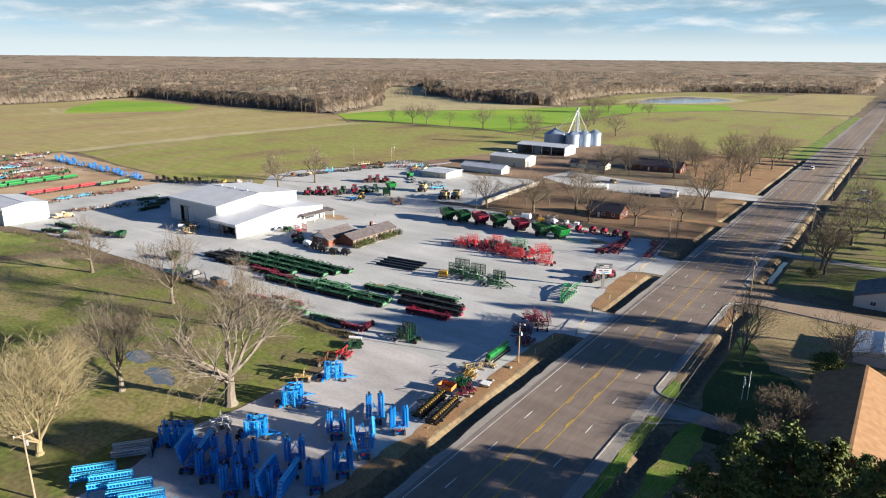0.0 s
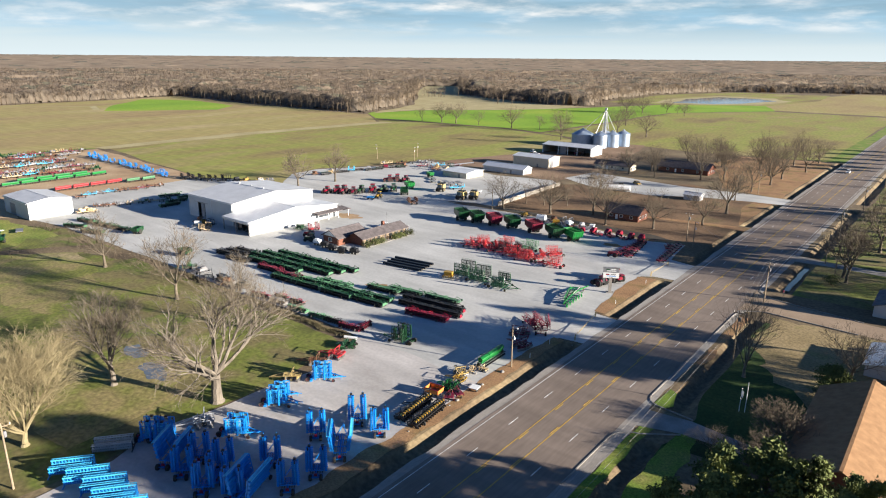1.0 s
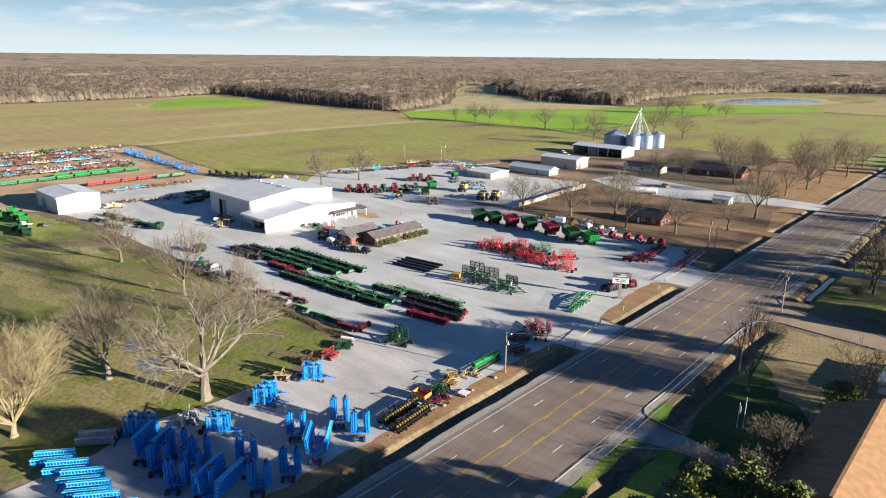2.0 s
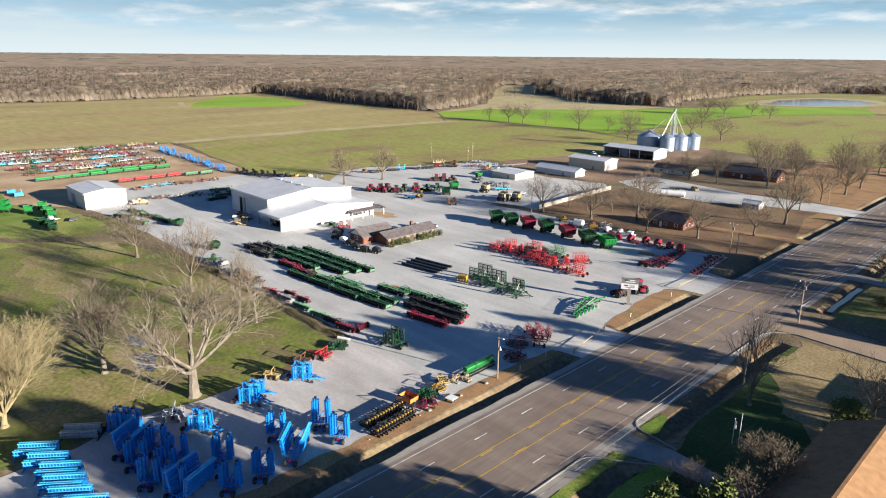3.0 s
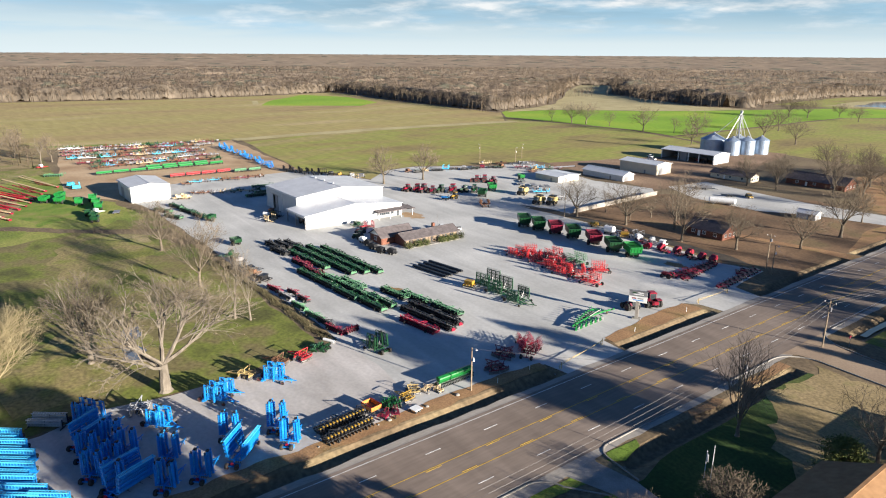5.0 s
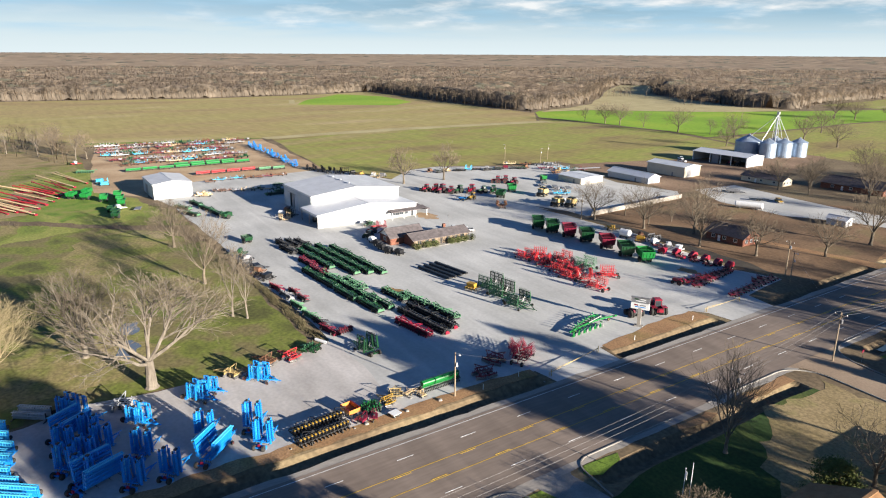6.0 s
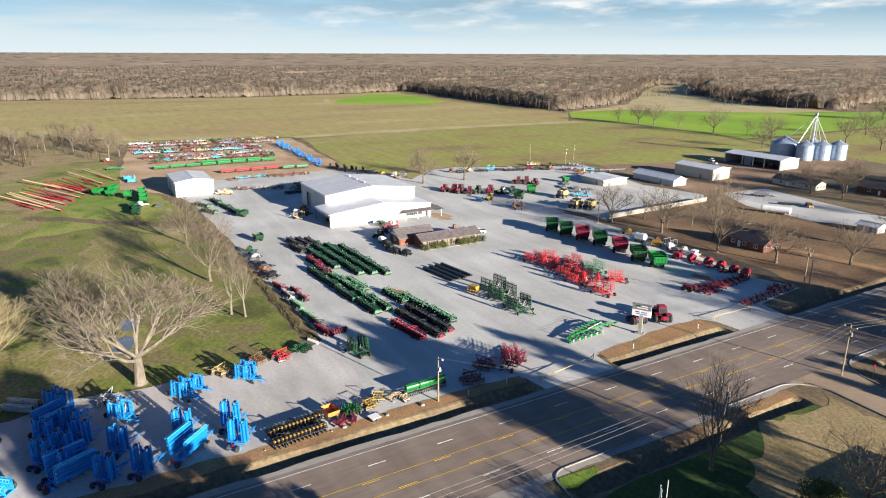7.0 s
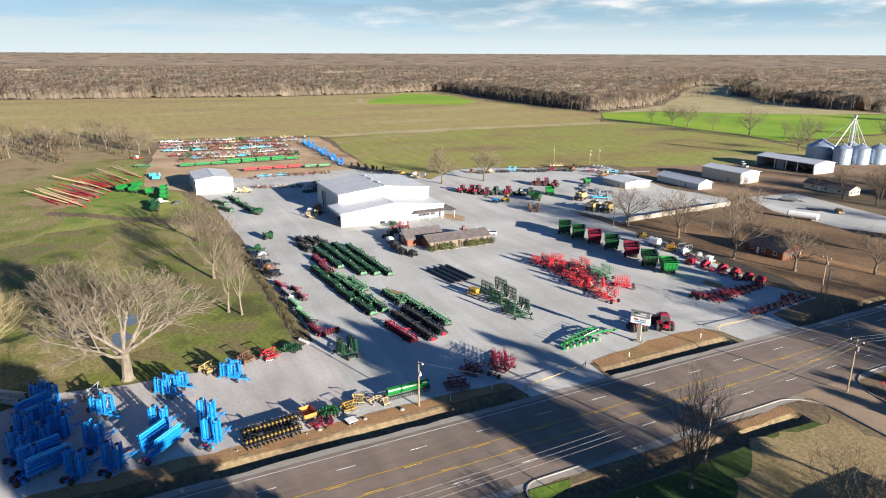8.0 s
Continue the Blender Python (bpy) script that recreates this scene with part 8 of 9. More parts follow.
ripper(pose(-26.6, 157.6, 0, 0, 0, 12) @ Matrix.Diagonal((0.62, 1.12, 1.15, 1)))
red_cult = folded_tiller("folded_field_cultivator", "orange-red folded field cultivator with many tines", BRIGHT_RED, pose(-76.9, 179, 0, 0, 0, 95), 1.9, 3.8, 1.7, "tine", BRIGHT_RED, STEEL, "red field cultivators", 10)
spread(folded_tiller("folded_field_cultivator", "dark red folded field cultivator", RED, pose(-63.8, 184.2, 0, 0, 0, 60), 1.7, 3.8, 1.7, "tine", BLACK, STEEL, "red field cultivators", 10), [(-58.5, 182.6, 20), (-66.5, 181.5, 100)])
spread(red_cult, [(-75.5, 183.5, 130), (-70.5, 180.5, 40), (-69.0, 187.5, 95), (-61.5, 179.4, 110), (-52.6, 180.2, 50), (-45.2, 177.8, 96), (-50.6, 187.6, 140), (-55.6, 177.6, 100)])
folded_tiller("folded_field_cultivator", "pale green folded field cultivator", GREEN_PALE, pose(-60.4, 188.6, 0, 0, 0, 92), 2.2, 4.4, 1.9, "tine", GREEN_PALE, STEEL, "red field cultivators", 14)
cart = grain_cart("grain_cart", "dark green grain cart with an open hopper", GREEN, pose(-102.5, 206.5, 0, 0, 0, 54), h=4.3, w=4.2, l=7.8)
spread(cart, [(-95.6, 207.2, 54), (-80.5, 209.0, 54), (-61.6, 207.4, 54)])
spread(grain_cart("grain_cart", "dark red grain cart with an open hopper", DARK_RED, pose(-88.2, 208.2, 0, 0, 0, 54), h=4.3, w=4.2, l=7.8), [(-71.0, 208.8, 54)])
grain_cart("grain_cart", "bright green grain cart with an open hopper", BRIGHT_GREEN, pose(-54.4, 208.0, 0, 0, 0, 58), h=4.1, w=4.0, l=7.2)

# ---- red mowers and balers by the northern entrance ----
cutter = mower("rotary_mower", "red rotary mower in a close row", RED, pose(-35.0, 201.5, 0, 0, 0, 80))
spread(cutter, [(-34.9 + 0.12 * (k % 3), 203.6 + 2.05 * k, 80 + 4 * (k % 2)) for k in range(10)])
spread(cutter, [(-31.6 - 0.4 * k, 202.5 + 2.6 * k, 70 + 6 * (k % 3)) for k in range(8)])
spread(cutter, [(-21.6 - 0.25 * k, 204.5 + 2.7 * k, 60 + 10 * (k % 2)) for k in range(9)])
spread(cutter, [(-25.0, 220, 100), (-25.6, 223.5, 100)])
baler = round_baler("round_baler", "red round baler beside the dark soil strip", RED, pose(-53.8, 222.8, 0, 0, 0, 170))
spread(baler, [(-48.8, 224.4, 165), (-44.6, 224.8, 170), (-40.0, 224.4, 175), (-36.4, 225.0, 170), (-57.0, 220.0, 100)])
spread(mower("disc_mower", "red disc mower with a folded bar", RED, pose(-60.5, 224.2, 0, 0, 0, 20), 2.8), [(-63.5, 225.4, 40), (-51, 221.0, 10), (-46.4, 221.6, 20), (-41.6, 221.6, 0)])
tractor("compact_tractor", "small red tractor with a loader mower", RED, pose(-34.8, 200.0, 0, 0, 0, 100), "tractors", 0.75, False, 0.5)
articulated_tractor("large red articulated tractor on dual wheels", RED, pose(-25.0, 177.6, 0, 0, 0, 60))
tractor("row_crop_tractor", "dark red tractor with dual wheels behind the sign", DARK_RED, pose(-25.6, 171.0, 0, 0, 0, 75), "tractors", 1.0, True, 0.75, True)


def white_tank(m):
    t = thing("poly_tank", "white plastic tank on a steel stand", "tank", m)
    b = Build(); b.lathe([(0.9, -1.9), (1.25, -1.7), (1.25, 1.7), (0.9, 1.9)], 14, (0, 0, 1.9), axis="x"); part("tank", b, WHITE, t)
    b = Build(); b.box((0, 0, 0.45), (3.4, 1.8, 0.25)); part("stand", b, STEEL, t)
    b = Build(); b.lathe([(0.3, 3.1), (0.3, 3.3), (0.1, 3.35)], 10); part("lid", b, BLACK, t)
    for s in (-1, 1):
        wheel(t, s * 1.2, 1.0, 0.42, 0.3, WHITE)
        wheel(t, s * 1.2, -1.0, 0.42, 0.3, WHITE)


white_tank(pose(-77.0, 224.4, 0, 0, 0, 10))
old_gear("sprayer", "yellow-green sprayer with a folded boom", YELLOW, pose(-70.8, 225.2, 0, 0, 0, 30), 12)
old_gear("sprayer", "yellow lawn machine beside the fence", YELLOW, pose(-87.0, 228.2, 0, 0, 0, 80), 19)
flat_trailer("utility_trailer", "grey trailer with white boxes", GREY, pose(-65.8, 226.4, 0, 0, 0, 60), 4.0, load=WHITE)
for k, (x, y) in enumerate(((-67.6, 228.2), (-61, 227.6), (-56.6, 227), (-73.6, 228.4))):
    old_gear("implement", "small grey implement by the fence", (GREY, SILVER, WHITE, RUST)[k], pose(x, y, 0, 0, 0, 50 * k), 30 + k)

# ---- round the office ----
tractor("farm_tractor", "red tractor with white wheels beside the office", BRIGHT_RED, pose(-128.5, 152.4, 0, 0, 0, 110), "tractors", 0.9, True, 0.6)
tractor("farm_tractor", "green tractor parked beside the office", GREEN, pose(-123.5, 148.6, 0, 0, 0, 120), "tractors", 0.9, True, 0.6)
flat_trailer("seed_tender", "white seed tender on a trailer", GREY, pose(-118.6, 147.0, 0, 0, 0, 100), 3.2, load=WHITE)
for k, (x, y) in enumerate(((-114.5, 146.6), (-110.0, 145.8), (-105.0, 145.6), (-101.4, 147.6))):
    flat_trailer("dark_trailer", "low black trailer beside the office", BLACK, pose(x, y, 0, 0, 0, 110), 3.4, "dark trailers", BLACK)
for k, (x, y) in enumerate(((-139, 156.2), (-137.5, 160), (-134, 158.5))):
    old_gear("implement", "green and white implement by the workshop", (GREEN, WHITE, RED)[k], pose(x, y, 0, 0, 0, 40 * k), 40 + k)
pickup("pickup_truck", "white pickup truck beside the office", WHITE, pose(-113.5, 182.2, 0, 0, 0, 150))
pickup("pickup_truck", "white pickup truck parked behind the office", WHITE, pose(-117.5, 179.5, 0, 0, 0, 150))
for k, (x, y) in enumerate(((-168, 136.8), (-172.5, 137.6), (-176.5, 138.6), (-171, 134.2), (-164.4, 133.0))):
    old_gear("implement", "dark machine outside the workshop", (BLACK, YELLOW, RUST, GREY, CREAM)[k], pose(x, y, 0, 0, 0, 70 * k), 50 + k)
tractor("farm_tractor", "tractor inside the open workshop bay", RUST, pose(-154, 141.5, 0, 0, 0, 20), "tractors", 0.8, True, 0.55)
old_gear("implement", "dark implement inside the open workshop bay", BLACK, pose(-149, 142.0, 0, 0, 0, 20), 57)

# ---- north yard: tractors, combines and carts ----
for k, (x, y, mat, r, words) in enumerate(((-183.0, 208.4, RED, 200, "red"), (-179.8, 211.6, RED, 205, "red"), (-176.4, 213.0, DARK_RED, 200, "dark red"), (-173.0, 215.6, DARK_RED, 205, "dark red"), (-171.5, 219.4, GREEN, 200, "green"),
                                       (-168.6, 224.0, RED, 200, "red"), (-165.6, 228.8, GREEN, 190, "green"), (-163, 232.4, GREEN, 205, "green"), (-178.5, 251.6, RED, 160, "red"), (-175, 254.4, DARK_RED, 165, "dark red"), (-181, 248.6, RED, 160, "red"))):
    tractor("farm_tractor", words + " farm tractor in the north yard", mat, pose(x, y, 0, 0, 0, r + 25 * math.sin(3 * k)) @ Matrix.Scale(1.1 + 0.12 * (k % 3), 4), "tractors", 0.95, True, 0.65, k % 3 == 0)
tractor("loader", "yellow loader with a red bucket", YELLOW, pose(-157.0, 216.4, 0, 0, 0, 190), "tractors", 0.8, True, 0.6)
tractor("compact_tractor", "small blue tractor in the north yard", BLUE, pose(-156.0, 211.0, 0, 0, 0, 120), "tractors", 0.7, False, 0.45)
grain_cart("grain_cart", "green grain cart in the north yard", GREEN, pose(-152.5, 228.4, 0, 0, 0, 40))
grain_cart("grain_cart", "bright green grain cart in the north yard", BRIGHT_GREEN, pose(-160.5, 241.0, 0, 0, 0, 60))
spread(combine("combine_harvester", "yellow combine harvester in the north yard", PALE_YELLOW, pose(-145.4, 246.5, 0, 0, 0, 200)), [(-127.0, 238.4, 190), (-123.0, 242.4, 200)])
folded_tiller("folded_disc", "rusty folded disc harrow", RUST, pose(-137.5, 217, 0, 0, 0, 60), 1.6, 3.0, 1.6, "tine", RUST, STEEL, "rusty machines", 20)
row_bar("pipe_carrier", "pale pipes on a long carrier", SILVER, pose(-130.5, 249, 0, 0, 0, 60), 12, 10, SILVER, None, "farm machine", "north yard machines")
grain_cart("gravity_wagon", "green and white gravity wagon", BRIGHT_GREEN, pose(-173, 271.6, 0, 0, 0, 70), "grain carts", 2.8, 2.6, 4)
for k, (x, y) in enumerate(((-163, 262), (-157, 265), (-151, 268), (-168, 268))):
    flat_trailer("flat_trailer", "low blue-grey flat trailer", GREY, pose(x, y, 0, 0, 0, 60), 6.0, "north yard machines")
rngs = random.Random(71)
for k in range(16):
    f = k / 15
    x, y = -224 + 17 * f + rngs.uniform(-2, 2), 236 + 54 * f + rngs.uniform(-1.5, 1.5)
    if k % 3:
        row_bar("tool_bar_implement", "dark tool bar at the north edge of the lot", (BLACK, GREY, GREEN_PALE, RUST)[k % 4], pose(x, y, 0, 0, 0, 70 + rngs.uniform(-10, 10)), 5.4, 7, BLACK, None, "farm machine", "north edge machines")
    else:
        old_gear("old_implement", "old implement at the north edge of the lot", (RUST, CREAM, BLUE_PALE, GREY, DARK_RED, RUST)[k // 3], pose(x, y, 0, 0, 0, rngs.uniform(0, 180)), 80 + k)
for k, (x, y) in enumerate(((-232, 206), (-228, 204), (-224, 203), (-236, 201), (-226, 208), (-240, 198), (-246, 196))):
    old_gear("old_implement", "old implement behind the workshop", (PALE_YELLOW, WHITE, CREAM, YELLOW, GREY, BLACK, BLACK)[k], pose(x, y, 0, 0, 0, 55 * k), 100 + k)
for k, (x, y) in enumerate(((-186, 292), (-181, 296), (-176, 300), (-190, 298), (-184, 303))):
    old_gear("old_implement", "old implement beside the grey building", (RUST, CREAM, BLACK, PALE_YELLOW, GREEN)[k], pose(x, y, 0, 0, 0, 65 * k), 110 + k)
auger("grain_auger", "long grey grain auger by the metal buildings", SILVER, pose(-190, 305, 0, 0, 0, -50), 17, GREY)

# ---- west of the shed ----
side_cart = grain_cart("gravity_wagon", "green gravity wagon on the gravel", GREEN, pose(-178, 114.6, 0, 0, 0, 30), "gravity wagons", 2.4, 2.6, 4.2)
spread(row_bar("implement_bar", "long dark green implement bar along the edge of the gravel", GREEN, pose(-209, 110.8, 0, 0, 0, 12), 9, 9, BLACK, None, "farm machine", "stored machines"), [(-198, 112.0, 14), (-188, 113.6, 8), (-204, 104.4, 24), (-191, 104.8, 22)])
spread(side_cart, [(-140.4, 111.0, 95)])
lawn_cart = grain_cart("gravity_wagon", "green gravity wagon on the grass", BRIGHT_GREEN, pose(-249, 68, 0, 0, 0, 60), "gravity wagons", 3.0, 3.0, 5)
spread(lawn_cart, [(-254, 74.5, 60), (-244, 73, 60), (-240.5, 85, 80), (-231, 84.6, 80), (-222.5, 84, 80), (-236, 79, 80)])
spread(side_cart, [(-207, 79.6, 70), (-201, 79.0, 70), (-213, 79, 75)])
old_gear("implement", "white tank implement on the grass", WHITE, pose(-216, 82.0, 0, 0, 0, 20), 121)
flat_trailer("utility_trailer", "grey flat trailer on the grass", GREY, pose(-212, 88.6, 0, 0, 0, 70), 5)
for k, (x, y) in enumerate(((-284, 83), (-279, 84.5), (-274.5, 84.0))):
    old_gear("implement", "blue implement beside the shed", BLUE_PALE, pose(x, y, 0, 0, 0, 80), 124 + 2 * k)
orange_auger = auger("grain_auger", "long cream and red grain auger on the grass", CREAM, pose(-228, 51, 0, 0, 0, 119), 36)
spread(orange_auger, [(-231, 47, 122, 0.92), (-222, 53, 119, 0.98), (-264, 58, 124, 0.98), (-237, 49, 119, 0.84), (-234, 54.6, 121, 0.89), (-246, 60.6, 120, 0.73), (-252, 62.8, 117, 0.77), (-284, 77, 113, 0.87), (-291, 75.5, 109, 0.77), (-276, 71, 113, 0.97)])
spread(auger("grain_auger", "long red grain auger on the grass", BRIGHT_RED, pose(-240, 57.6, 0, 0, 0, 118), 34), [(-230, 44, 117, 0.7), (-244, 54, 127, 0.69), (-268, 62, 121, 0.69), (-262, 66, 111, 0.91), (-270, 69, 111, 0.71), (-258, 64, 123, 0.91)])
row_bar("implement_bar", "green implement bar on the grass", GREEN_PALE, pose(-318, 80, 0, 0, 0, 70), 9, 8, GREEN_PALE, None, "farm machine", "stored machines")
old_gear("implement", "red implement at the wood's edge", BRIGHT_RED, pose(-350, 78, 0, 0, 0, 20), 129)

# ---- the earth yard: long rows of stored machines ----
blue_row = folded_tiller("folded_cultivator", "blue folded cultivator in the back row", BLUE, pose(-376, 187, 0, 0, 0, 80), 2.2, 3.4, 1.6, "tine", BLUE, STEEL, "blue back row", 12)
for k in range(1, 14):
    copy_thing(blue_row, pose(-376 + 7.4 * k + rngs.uniform(-1.5, 1.5), 187 - 0.4 * k + rngs.uniform(-2, 2), 0, 0, 0, rngs.uniform(60, 115)) @ Matrix.Scale(rngs.uniform(0.62, 0.95), 4))
spread(folded_tiller("folded_cultivator", "black folded cultivator in the back row", BLACK, pose(-266, 185, 0, 0, 0, 80), 1.8, 3.4, 1.6, "tine", BLACK, STEEL, "blue back row", 12), [(-259, 187, 80), (-253, 189, 90), (-248, 193, 70)])
green_row = drill("grain_drill", "green grain drill in a long row", BRIGHT_GREEN, pose(-309, 102, 0, 0, 0, 92), 7.4, "stored grain drills", GREEN_PALE)
for k in range(1, 8):
    copy_thing(green_row, pose(-309 + rngs.uniform(-0.6, 0.6), 102 + 8.4 * k, 0, 0, 0, 92 + rngs.uniform(-4, 4)))
for k in range(4):
    copy_thing(green_row, pose(-316 + rngs.uniform(-0.6, 0.6), 128 + 8.6 * k, 0, 0, 0, 92 + rngs.uniform(-4, 4)))
spread(drill("grain_drill", "red grain drill in a long row", BRIGHT_RED, pose(-280, 131, 0, 0, 0, 92), 7.0, "stored grain drills"), [(-280, 139, 92), (-280, 147, 92), (-280, 155, 92)])
spread(drill("grain_drill", "weathered green drill in a long row", GREEN_PALE, pose(-277, 163, 0, 0, 0, 92), 6.5, "stored grain drills"), [(-276, 170.5, 92)])
COLOURS = (RUST, RUST, DARK_RED, GREY, DARK_RED, BLACK, RUST, CREAM, SILVER, GREEN, BLUE_PALE, GREY)
kinds = [stored_row("stored_machine", "weathered stored machine in a crowded row", mat, pose(-330 - 2 * k, 101 + 5.5 * k, 0, 0, 0, 80), 140 + k, 5.0 + k % 3) for k, mat in enumerate(COLOURS)]
for row, (x0, ya, yb) in enumerate(((-336, 104, 170), (-352, 100, 172), (-372, 98, 172), (-388, 98, 176), (-404, 100, 188), (-420, 100, 196))):
    y = ya
    while y < yb:
        copy_thing(rngs.choice(kinds), pose(x0 + rngs.uniform(-2, 2) + (y - 100) * 0.12, y, 0, 0, 0, rngs.uniform(72, 112)) @ Matrix.Scale(1.4, 4))
        y += rngs.uniform(4.8, 6.8)
for k in range(9):
    y = 129 + 4.6 * k
    copy_thing(kinds[(0, 10, 3, 10, 1, 1, 2, 1, 6)[k]], pose(-258 + rngs.uniform(-2, 2), y, 0, 0, 0, rngs.uniform(60, 120)))
for k, (x, y, r) in enumerate(((-216, 296, 60), (-211, 303, 70), (-206, 309, 50), (-199, 296, 65), (-193, 303, 60), (-186, 309, 40), (-221, 288, 70), (-150, 262, 60), (-143, 256, 60))):
    copy_thing(kinds[(0, 5, 3, 4, 10, 2, 7, 3, 10)[k]], pose(x, y, 0, 0, 0, r) @ Matrix.Scale(1.25, 4))
for k in range(7):
    copy_thing(kinds[(6, 6, 3, 7, 9, 7, 9)[k]], pose(-232 + 1.6 * k, 126 + 4.0 * k, 0, 0, 0, rngs.uniform(40, 100)))
spread(row_bar("tool_bar_implement", "dark green tool bar in the workshop's shade", GREEN, pose(-212, 146, 0, 0, 0, 92), 9, 10, GREEN, None, "farm machine", "stored machines"), [(-217, 152, 92), (-222, 160, 92), (-230, 156, 80)])
for k, (x, y) in enumerate(((-225.5, 116), (-224, 119), (-227.5, 118.5))):
    old_gear("implement", "cream implement beside the shed", CREAM, pose(x, y, 0, 0, 0, 40 * k), 131 + 4 * k)

# ---- neighbour's farmyard ----
for x, y, mat, words in ((-81, 326, YELLOW, "yellow-green truck tractor"),):
    pickup("truck", words + " on the farm drive", mat, pose(x, y, 0, 0, 0, 230), "farm trucks", False, "truck")
    flat_trailer("semi_trailer", "dark low flat trailer behind the truck", BLACK, pose(x - 6.5, y - 4.5, 0, 0, 0, 305), 8, "farm trucks")
flat_trailer("semi_trailer", "dark low flat trailer", BLACK, pose(-104, 327, 0, 0, 0, 300), 9, "farm trucks", GREY)


def fuel_tank(m):
    t = thing("fuel_tank", "long pale blue-white cylindrical tank", "tank", m)
    b = Build(); b.lathe([(1.0, -5.4), (1.35, -5.0), (1.35, 5.0), (1.0, 5.4)], 18, (0, 0, 1.7), axis="x"); part("shell", b, WHITE, t)
    for x in (-3.4, 3.4):
        b = Build(); b.box((x, 0, 0.35), (0.5, 2.2, 0.7)); part("saddle", b, CONCRETE, t)


fuel_tank(pose(-80.5, 303, 0, 0, 0, 25))
tractor("farm_tractor", "dark tractor inside the open barn", BLACK, pose(-150, 401, 0, 0, 0, 180), "tractors", 0.95, True, 0.6)
tractor("farm_tractor", "red tractor inside the open barn", DARK_RED, pose(-155.5, 402, 0, 0, 0, 180), "tractors", 0.95, True, 0.6)
pickup("pickup_truck", "white pickup truck by the barn", WHITE, pose(-176, 384, 0, 0, 0, 90))
pickup("pickup_truck", "white pickup truck by the barn", WHITE, pose(-183, 392, 0, 0, 0, 60))

# ---- vehicles along the highway ----
pickup("car", "white car on the highway", WHITE, pose(-3.7, 440, 0.1, 0, 0, 180), "highway vehicles", False, "car")
pickup("car", "dark car parked beside the house", BLACK, pose(43.5, 170.5, 0, 0, 0, 100), "parked vehicles", False, "car")
pickup("car", "dark blue car across the highway", BLUE, pose(28.5, 352, 0, 0, 0, 80), "parked vehicles", False, "car")
pickup("pickup_truck", "white pickup truck across the highway", WHITE, pose(27, 372, 0, 0, 0, 60))


# ---- sign, poles, gates, fence ----
def dealer_sign():
    t = thing("dealer_sign", "tall roadside dealer sign with white panels on a pale post", "sign", pose(-21.4, 167.1, 0, 0, 0, 30))
    b = Build(); b.box((0, 0, 2.3), (0.8, 0.5, 4.6)); part("post", b, SHOULDER, t)
    b = Build(); b.box((0, 0, 0.15), (2.0, 1.2, 0.3)); part("footing", b, CONCRETE, t)
    for z, h, mat in ((6.55, 1.2, GREY), (5.1, 1.5, WHITE)):
        b = Build(); b.box((0, 0, z), (4.2, 0.5, h)); panel = part("sign_panel", b, mat, t)
        for s in (-1, 1):
            for k, (dx, dz, w, hh, m2) in enumerate(((-0.9, 0.25, 0.9, 0.3, GREEN if z > 6 else RED), (0.6, 0.25, 1.3, 0.22, WHITE if z > 6 else GREY), (0.1, -0.2, 2.4, 0.2, WHITE if z > 6 else BLUE))):
                b = Build(); b.box((dx, s * 0.262, z + dz), (w, 0.02, hh)); part("lettering_bar", b, m2, panel)
    b = Build(); b.box((0, 0, 7.2), (4.4, 0.6, 0.12)); part("cap", b, STEEL, t)


dealer_sign()


def light_pole(m, h=9.0):
    t = thing("yard_light_pole", "slim pale pole with a lamp and a bell-shaped box", "light pole", m, "yard light poles")
    b = Build(); b.rod((0, 0, -0.3), (0, 0, h), 0.16, 0.1, 8); part("pole", b, POLE_WOOD, t)
    b = Build(); b.rod((0, 0, h - 0.3), (0.9, 0, h), 0.05); b.lathe([(0.1, h - 0.1), (0.28, h - 0.3), (0.2, h - 0.35)], 10, (0.95, 0, 0)); part("lamp", b, SILVER, t)
    b = Build(); b.lathe([(0.05, h - 1.9), (0.2, h - 2.5), (0.2, h - 2.7)], 8, (0.4, 0, 0)); b.rod((0, 0, h - 1.9), (0.4, 0, h - 1.9), 0.03); part("bell", b, WHITE, t)
    return t


yard_pole = light_pole(pose(-17.4, 112.0, 0, 0, 0, 20))
spread(yard_pole, [(-104.3, 230.2, 40), (-214.9, 306.5, 90), (-226, 322, 30), (-240, 300, 200), (-19.3, 227.4, 0)])


def utility_pole(m, h=11.0, group="utility poles"):
    t = thing("utility_pole", "brown wooden utility pole with a cross arm", "utility pole", m, group)
    b = Build(); b.rod((0, 0, -0.3), (0, 0, h), 0.17, 0.11, 8); part("pole", b, POLE_WOOD, t)
    b = Build(); b.beam((-1.2, 0, h - 0.6), (1.2, 0, h - 0.6), 0.1, 0.12); b.rod((-0.7, 0, h - 0.6), (0, 0, h - 1.3), 0.03); b.rod((0.7, 0, h - 0.6), (0, 0, h - 1.3), 0.03); part("cross_arm", b, POLE_WOOD, t)
    for x in (-1.1, 0.0, 1.1):
        b = Build(); b.lathe([(0.06, h - 0.55), (0.09, h - 0.42), (0.04, h - 0.3)], 6, (x, 0, 0)); part("insulator", b, WHITE, t)
    b = Build(); b.lathe([(0.22, h - 2.4), (0.24, h - 2.3), (0.24, h - 1.6), (0.15, h - 1.5)], 10, (0.3, 0.1, 0)); part("transformer", b, GREY, t)
    return t


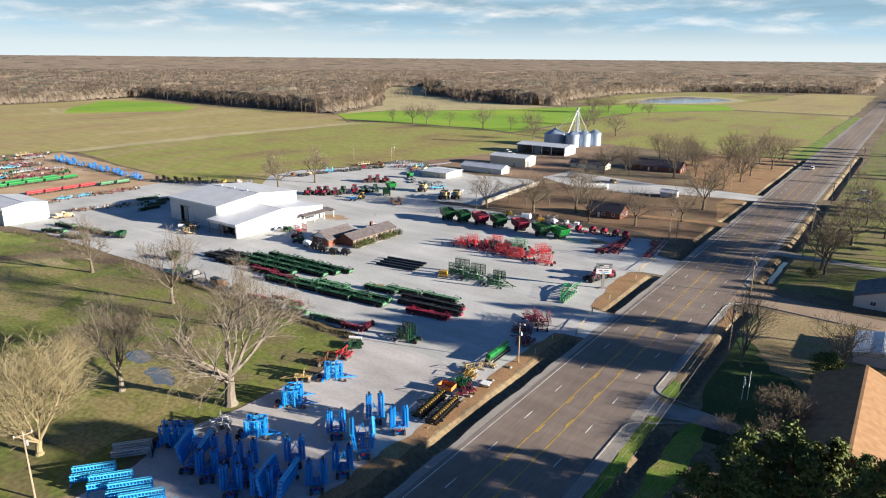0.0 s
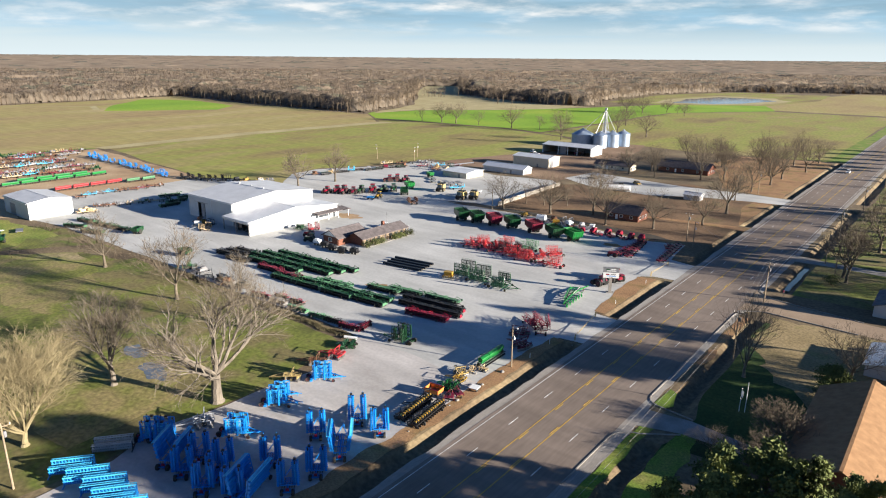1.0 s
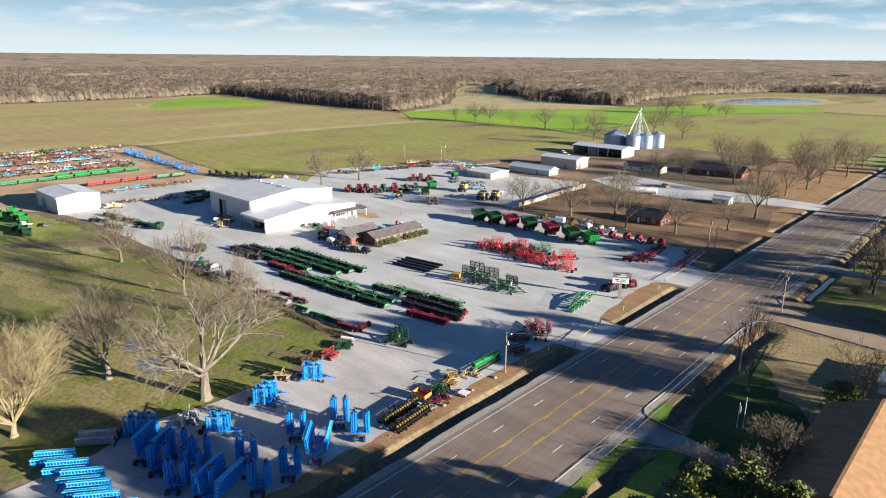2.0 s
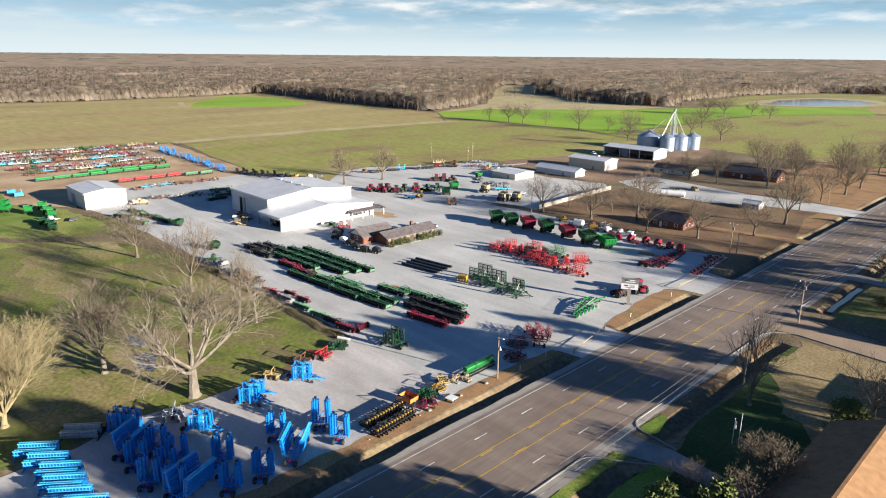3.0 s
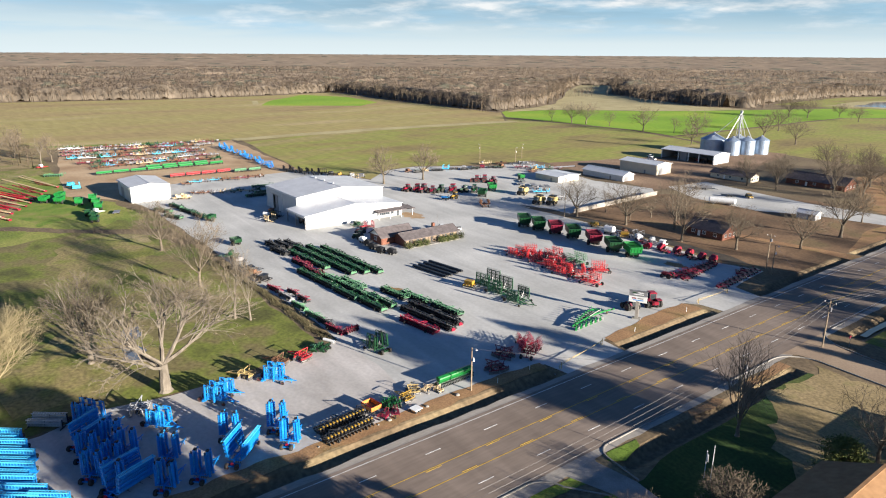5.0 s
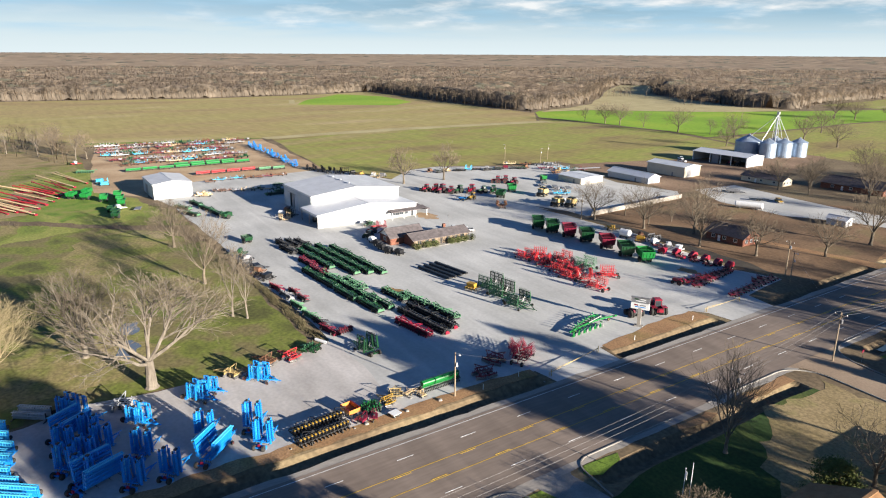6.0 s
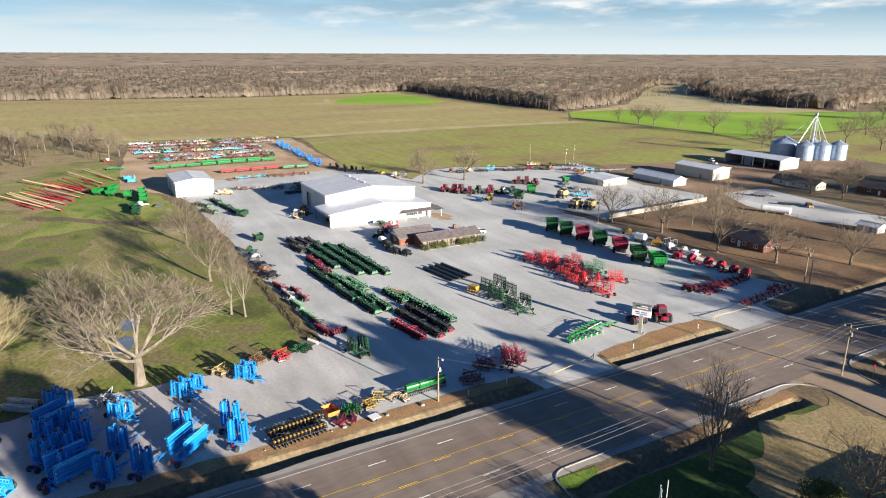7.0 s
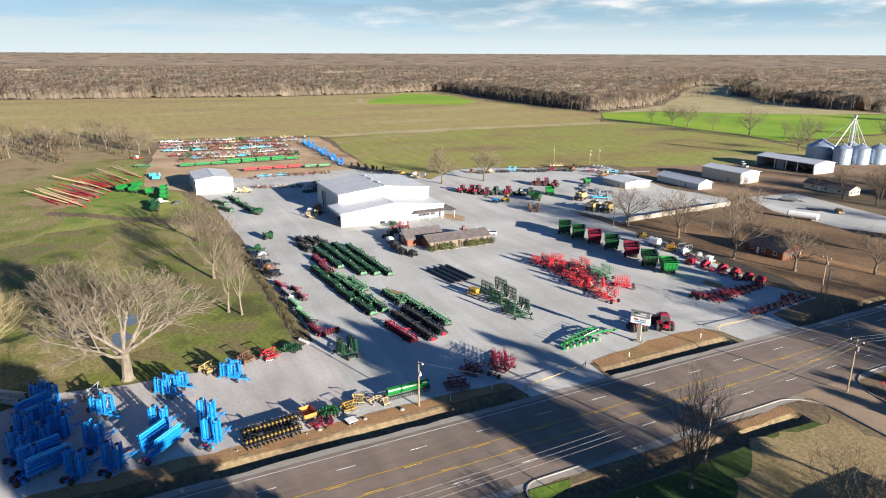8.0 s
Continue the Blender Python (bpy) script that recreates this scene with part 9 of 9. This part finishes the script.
first_pole = utility_pole(pose(17.0, 146, 0))
spread(first_pole, [(18.2, 62, 0), (13.2, 187.0, 8), (19.3, 236, 0), (17, 275, 0), (17.5, 330, 0), (18, 400, 0), (19, 480, 0)])
spread(first_pole, [(-52.0, 31.5, 80), (-22.8, 231.0, 0), (-27.0, 341, 20)])
copy_thing(first_pole, pose(24.0, 222, 0, 0, 0, 0))


def cable(a, b, sag, r=0.015):
    g = Build()
    pts = [Vector(a).lerp(Vector(b), k / 10) - Vector((0, 0, sag * 4 * (k / 10) * (1 - k / 10))) for k in range(11)]
    side = (Vector(b) - Vector(a)).cross(Vector((0, 0, 1))).normalized() * r
    for p in pts:
        g.v += [tuple(p + side), tuple(p + Vector((0, 0, r))), tuple(p - side), tuple(p - Vector((0, 0, r)))]
    for k in range(10):
        g.f += [(4 * k + i, 4 * k + (i + 1) % 4, 4 * k + 4 + (i + 1) % 4, 4 * k + 4 + i) for i in range(4)]
    ob = tagged(new("overhead_cable", g.mesh("overhead_cable", STEEL)), "thin bare aluminium overhead cable between poles", "cable", "overhead cables")
    return ob


line = [(18.2, 62), (17.0, 146), (13.2, 187.0), (19.3, 236), (17, 275), (17.5, 330), (18, 400)]
for a, b in zip(line, line[1:]):
    for dx in (-1.1, 0.0, 1.1):
        cable((a[0] + dx, a[1], 10.75), (b[0] + dx, b[1], 10.75), 0.8)
cable((17.0, 146, 9.2), (-17.4, 112, 8.8), 0.7)
cable((13.2, 187, 9.8), (-22.8, 231.0, 9.8), 0.9)


def pipe_gate(x, y, turn, length):
    t = thing("pipe_gate", "faded yellow pipe barrier gate on posts", "gate", pose(x, y, 0, 0, 0, turn), "entrance gates")
    b = Build(); b.rod((0, 0, 1.0), (length, 0, 1.0), 0.06, n=6); part("bar", b, PALE_YELLOW, t)
    b = Build(); b.rod((0, 0, 1.45), (length * 0.5, 0, 1.0), 0.035, n=6); part("brace", b, PALE_YELLOW, t)
    for p in (0, length):
        b = Build(); b.rod((p, 0, -0.2), (p, 0, 1.5), 0.1, n=8); b.rod((p - 0.7, 0, 0.2), (p - 0.7, 0, 1.1), 0.06, n=6); b.rod((p - 0.7, 0, 1.1), (p, 0, 1.1), 0.06, n=6); part("post", b, PALE_YELLOW, t)


pipe_gate(-13.6, 132.6, 100, 16.2)
pipe_gate(-18.2, 188.4, 90, 13.6)


def block_fence():
    """A pale panel fence between the yards, panel by panel."""
    t = thing("panel_fence", "pale weathered panel fence between the yards", "fence")
    n = 22
    for k in range(n):
        a = Vector((-106.4, 238, 0)).lerp(Vector((-109.2, 297, 0)), k / n)
        c = Vector((-106.4, 238, 0)).lerp(Vector((-109.2, 297, 0)), (k + 1) / n)
        b = Build(); b.beam(a + Vector((0, 0, 0.95)), c + Vector((0, 0, 0.95)), 0.08, 1.85); part("panel", b, SHOULDER, t)
        b = Build(); b.box((a.x, a.y, 1.0), (0.14, 0.14, 2.1)); part("post", b, POLE_WOOD, t)


block_fence()
for k, (x, y) in enumerate(((-16.4, 160), (-16.8, 181), (-16.6, 118), (-17.0, 127))):
    b = Build(); b.box((0, 0, 0.6), (0.09, 0.09, 1.2)); b.box((0, 0.05, 1.05), (0.14, 0.02, 0.2))
    ob = tagged(new("marker_post", b.mesh("marker_post", WHITE)), "short white marker post on the bank", "post", "marker posts")
    ob.matrix_basis = pose(x, y, 0)


def flag_pole(m, h):
    t = thing("flag_pole", "white flag pole on the lawn with a hanging flag", "flag pole", m, "flag poles")
    b = Build(); b.rod((0, 0, -0.1), (0, 0, h), 0.06, 0.04, 8); b.lathe([(0.05, h), (0.1, h + 0.08), (0.03, h + 0.18)], 8); part("pole", b, WHITE, t)
    b = Build()
    for k in range(3):
        b.box((0.1 + 0.09 * k, 0.04 * math.sin(k * 2.0), h - 0.9 - 0.08 * k), (0.1, 0.05, 1.2))
    part("flag", b, WHITE, t)


flag_pole(pose(24.4, 123.6, 0), 4.6)
pole = Build()
pole.rod((0, 0, -0.1), (0, 0, 6.0), 0.06, 0.04, 8)
tagged(new("bare_pole", pole.mesh("bare_pole", WHITE)), "slim white pole on the lawn without a flag", "pole").matrix_basis = pose(25.3, 123.9, 0)


def stop_sign(m):
    t = thing("stop_sign", "red and white octagonal road sign on a post", "road sign", m)
    b = Build(); b.rod((0, 0, -0.2), (0, 0, 2.6), 0.04); part("post", b, STEEL, t)
    b = Build(); b.lathe([(0.42, -0.02), (0.42, 0.02)], 8, (0, 0.06, 2.5), axis="y"); face = part("sign_face", b, RED, t)
    b = Build(); b.box((0, 0.09, 2.5), (0.5, 0.01, 0.14)); part("lettering_bar", b, WHITE, face)


stop_sign(pose(16.8, 191.5, 0, 0, 0, 90))
for k in range(14):
    x, y = rngs.choice([(-17.5, rngs.uniform(75, 110)), (rngs.uniform(-110, -60), 102.8), (rngs.uniform(-24, -19), rngs.uniform(104, 108))])
    b = Build(); s = rngs.uniform(0.18, 0.5)
    b.lathe([(s * 0.6, 0), (s, s * 0.3), (s * 0.75, s * 0.7), (s * 0.25, s * 0.85)], 7)
    ob = tagged(new("boulder", b.mesh("boulder", CONCRETE)), "small pale stone on the bank", "stone", "stones")
    ob.matrix_basis = pose(x, y, 0.02, rngs.uniform(-8, 8), rngs.uniform(-8, 8), rngs.uniform(0, 180))
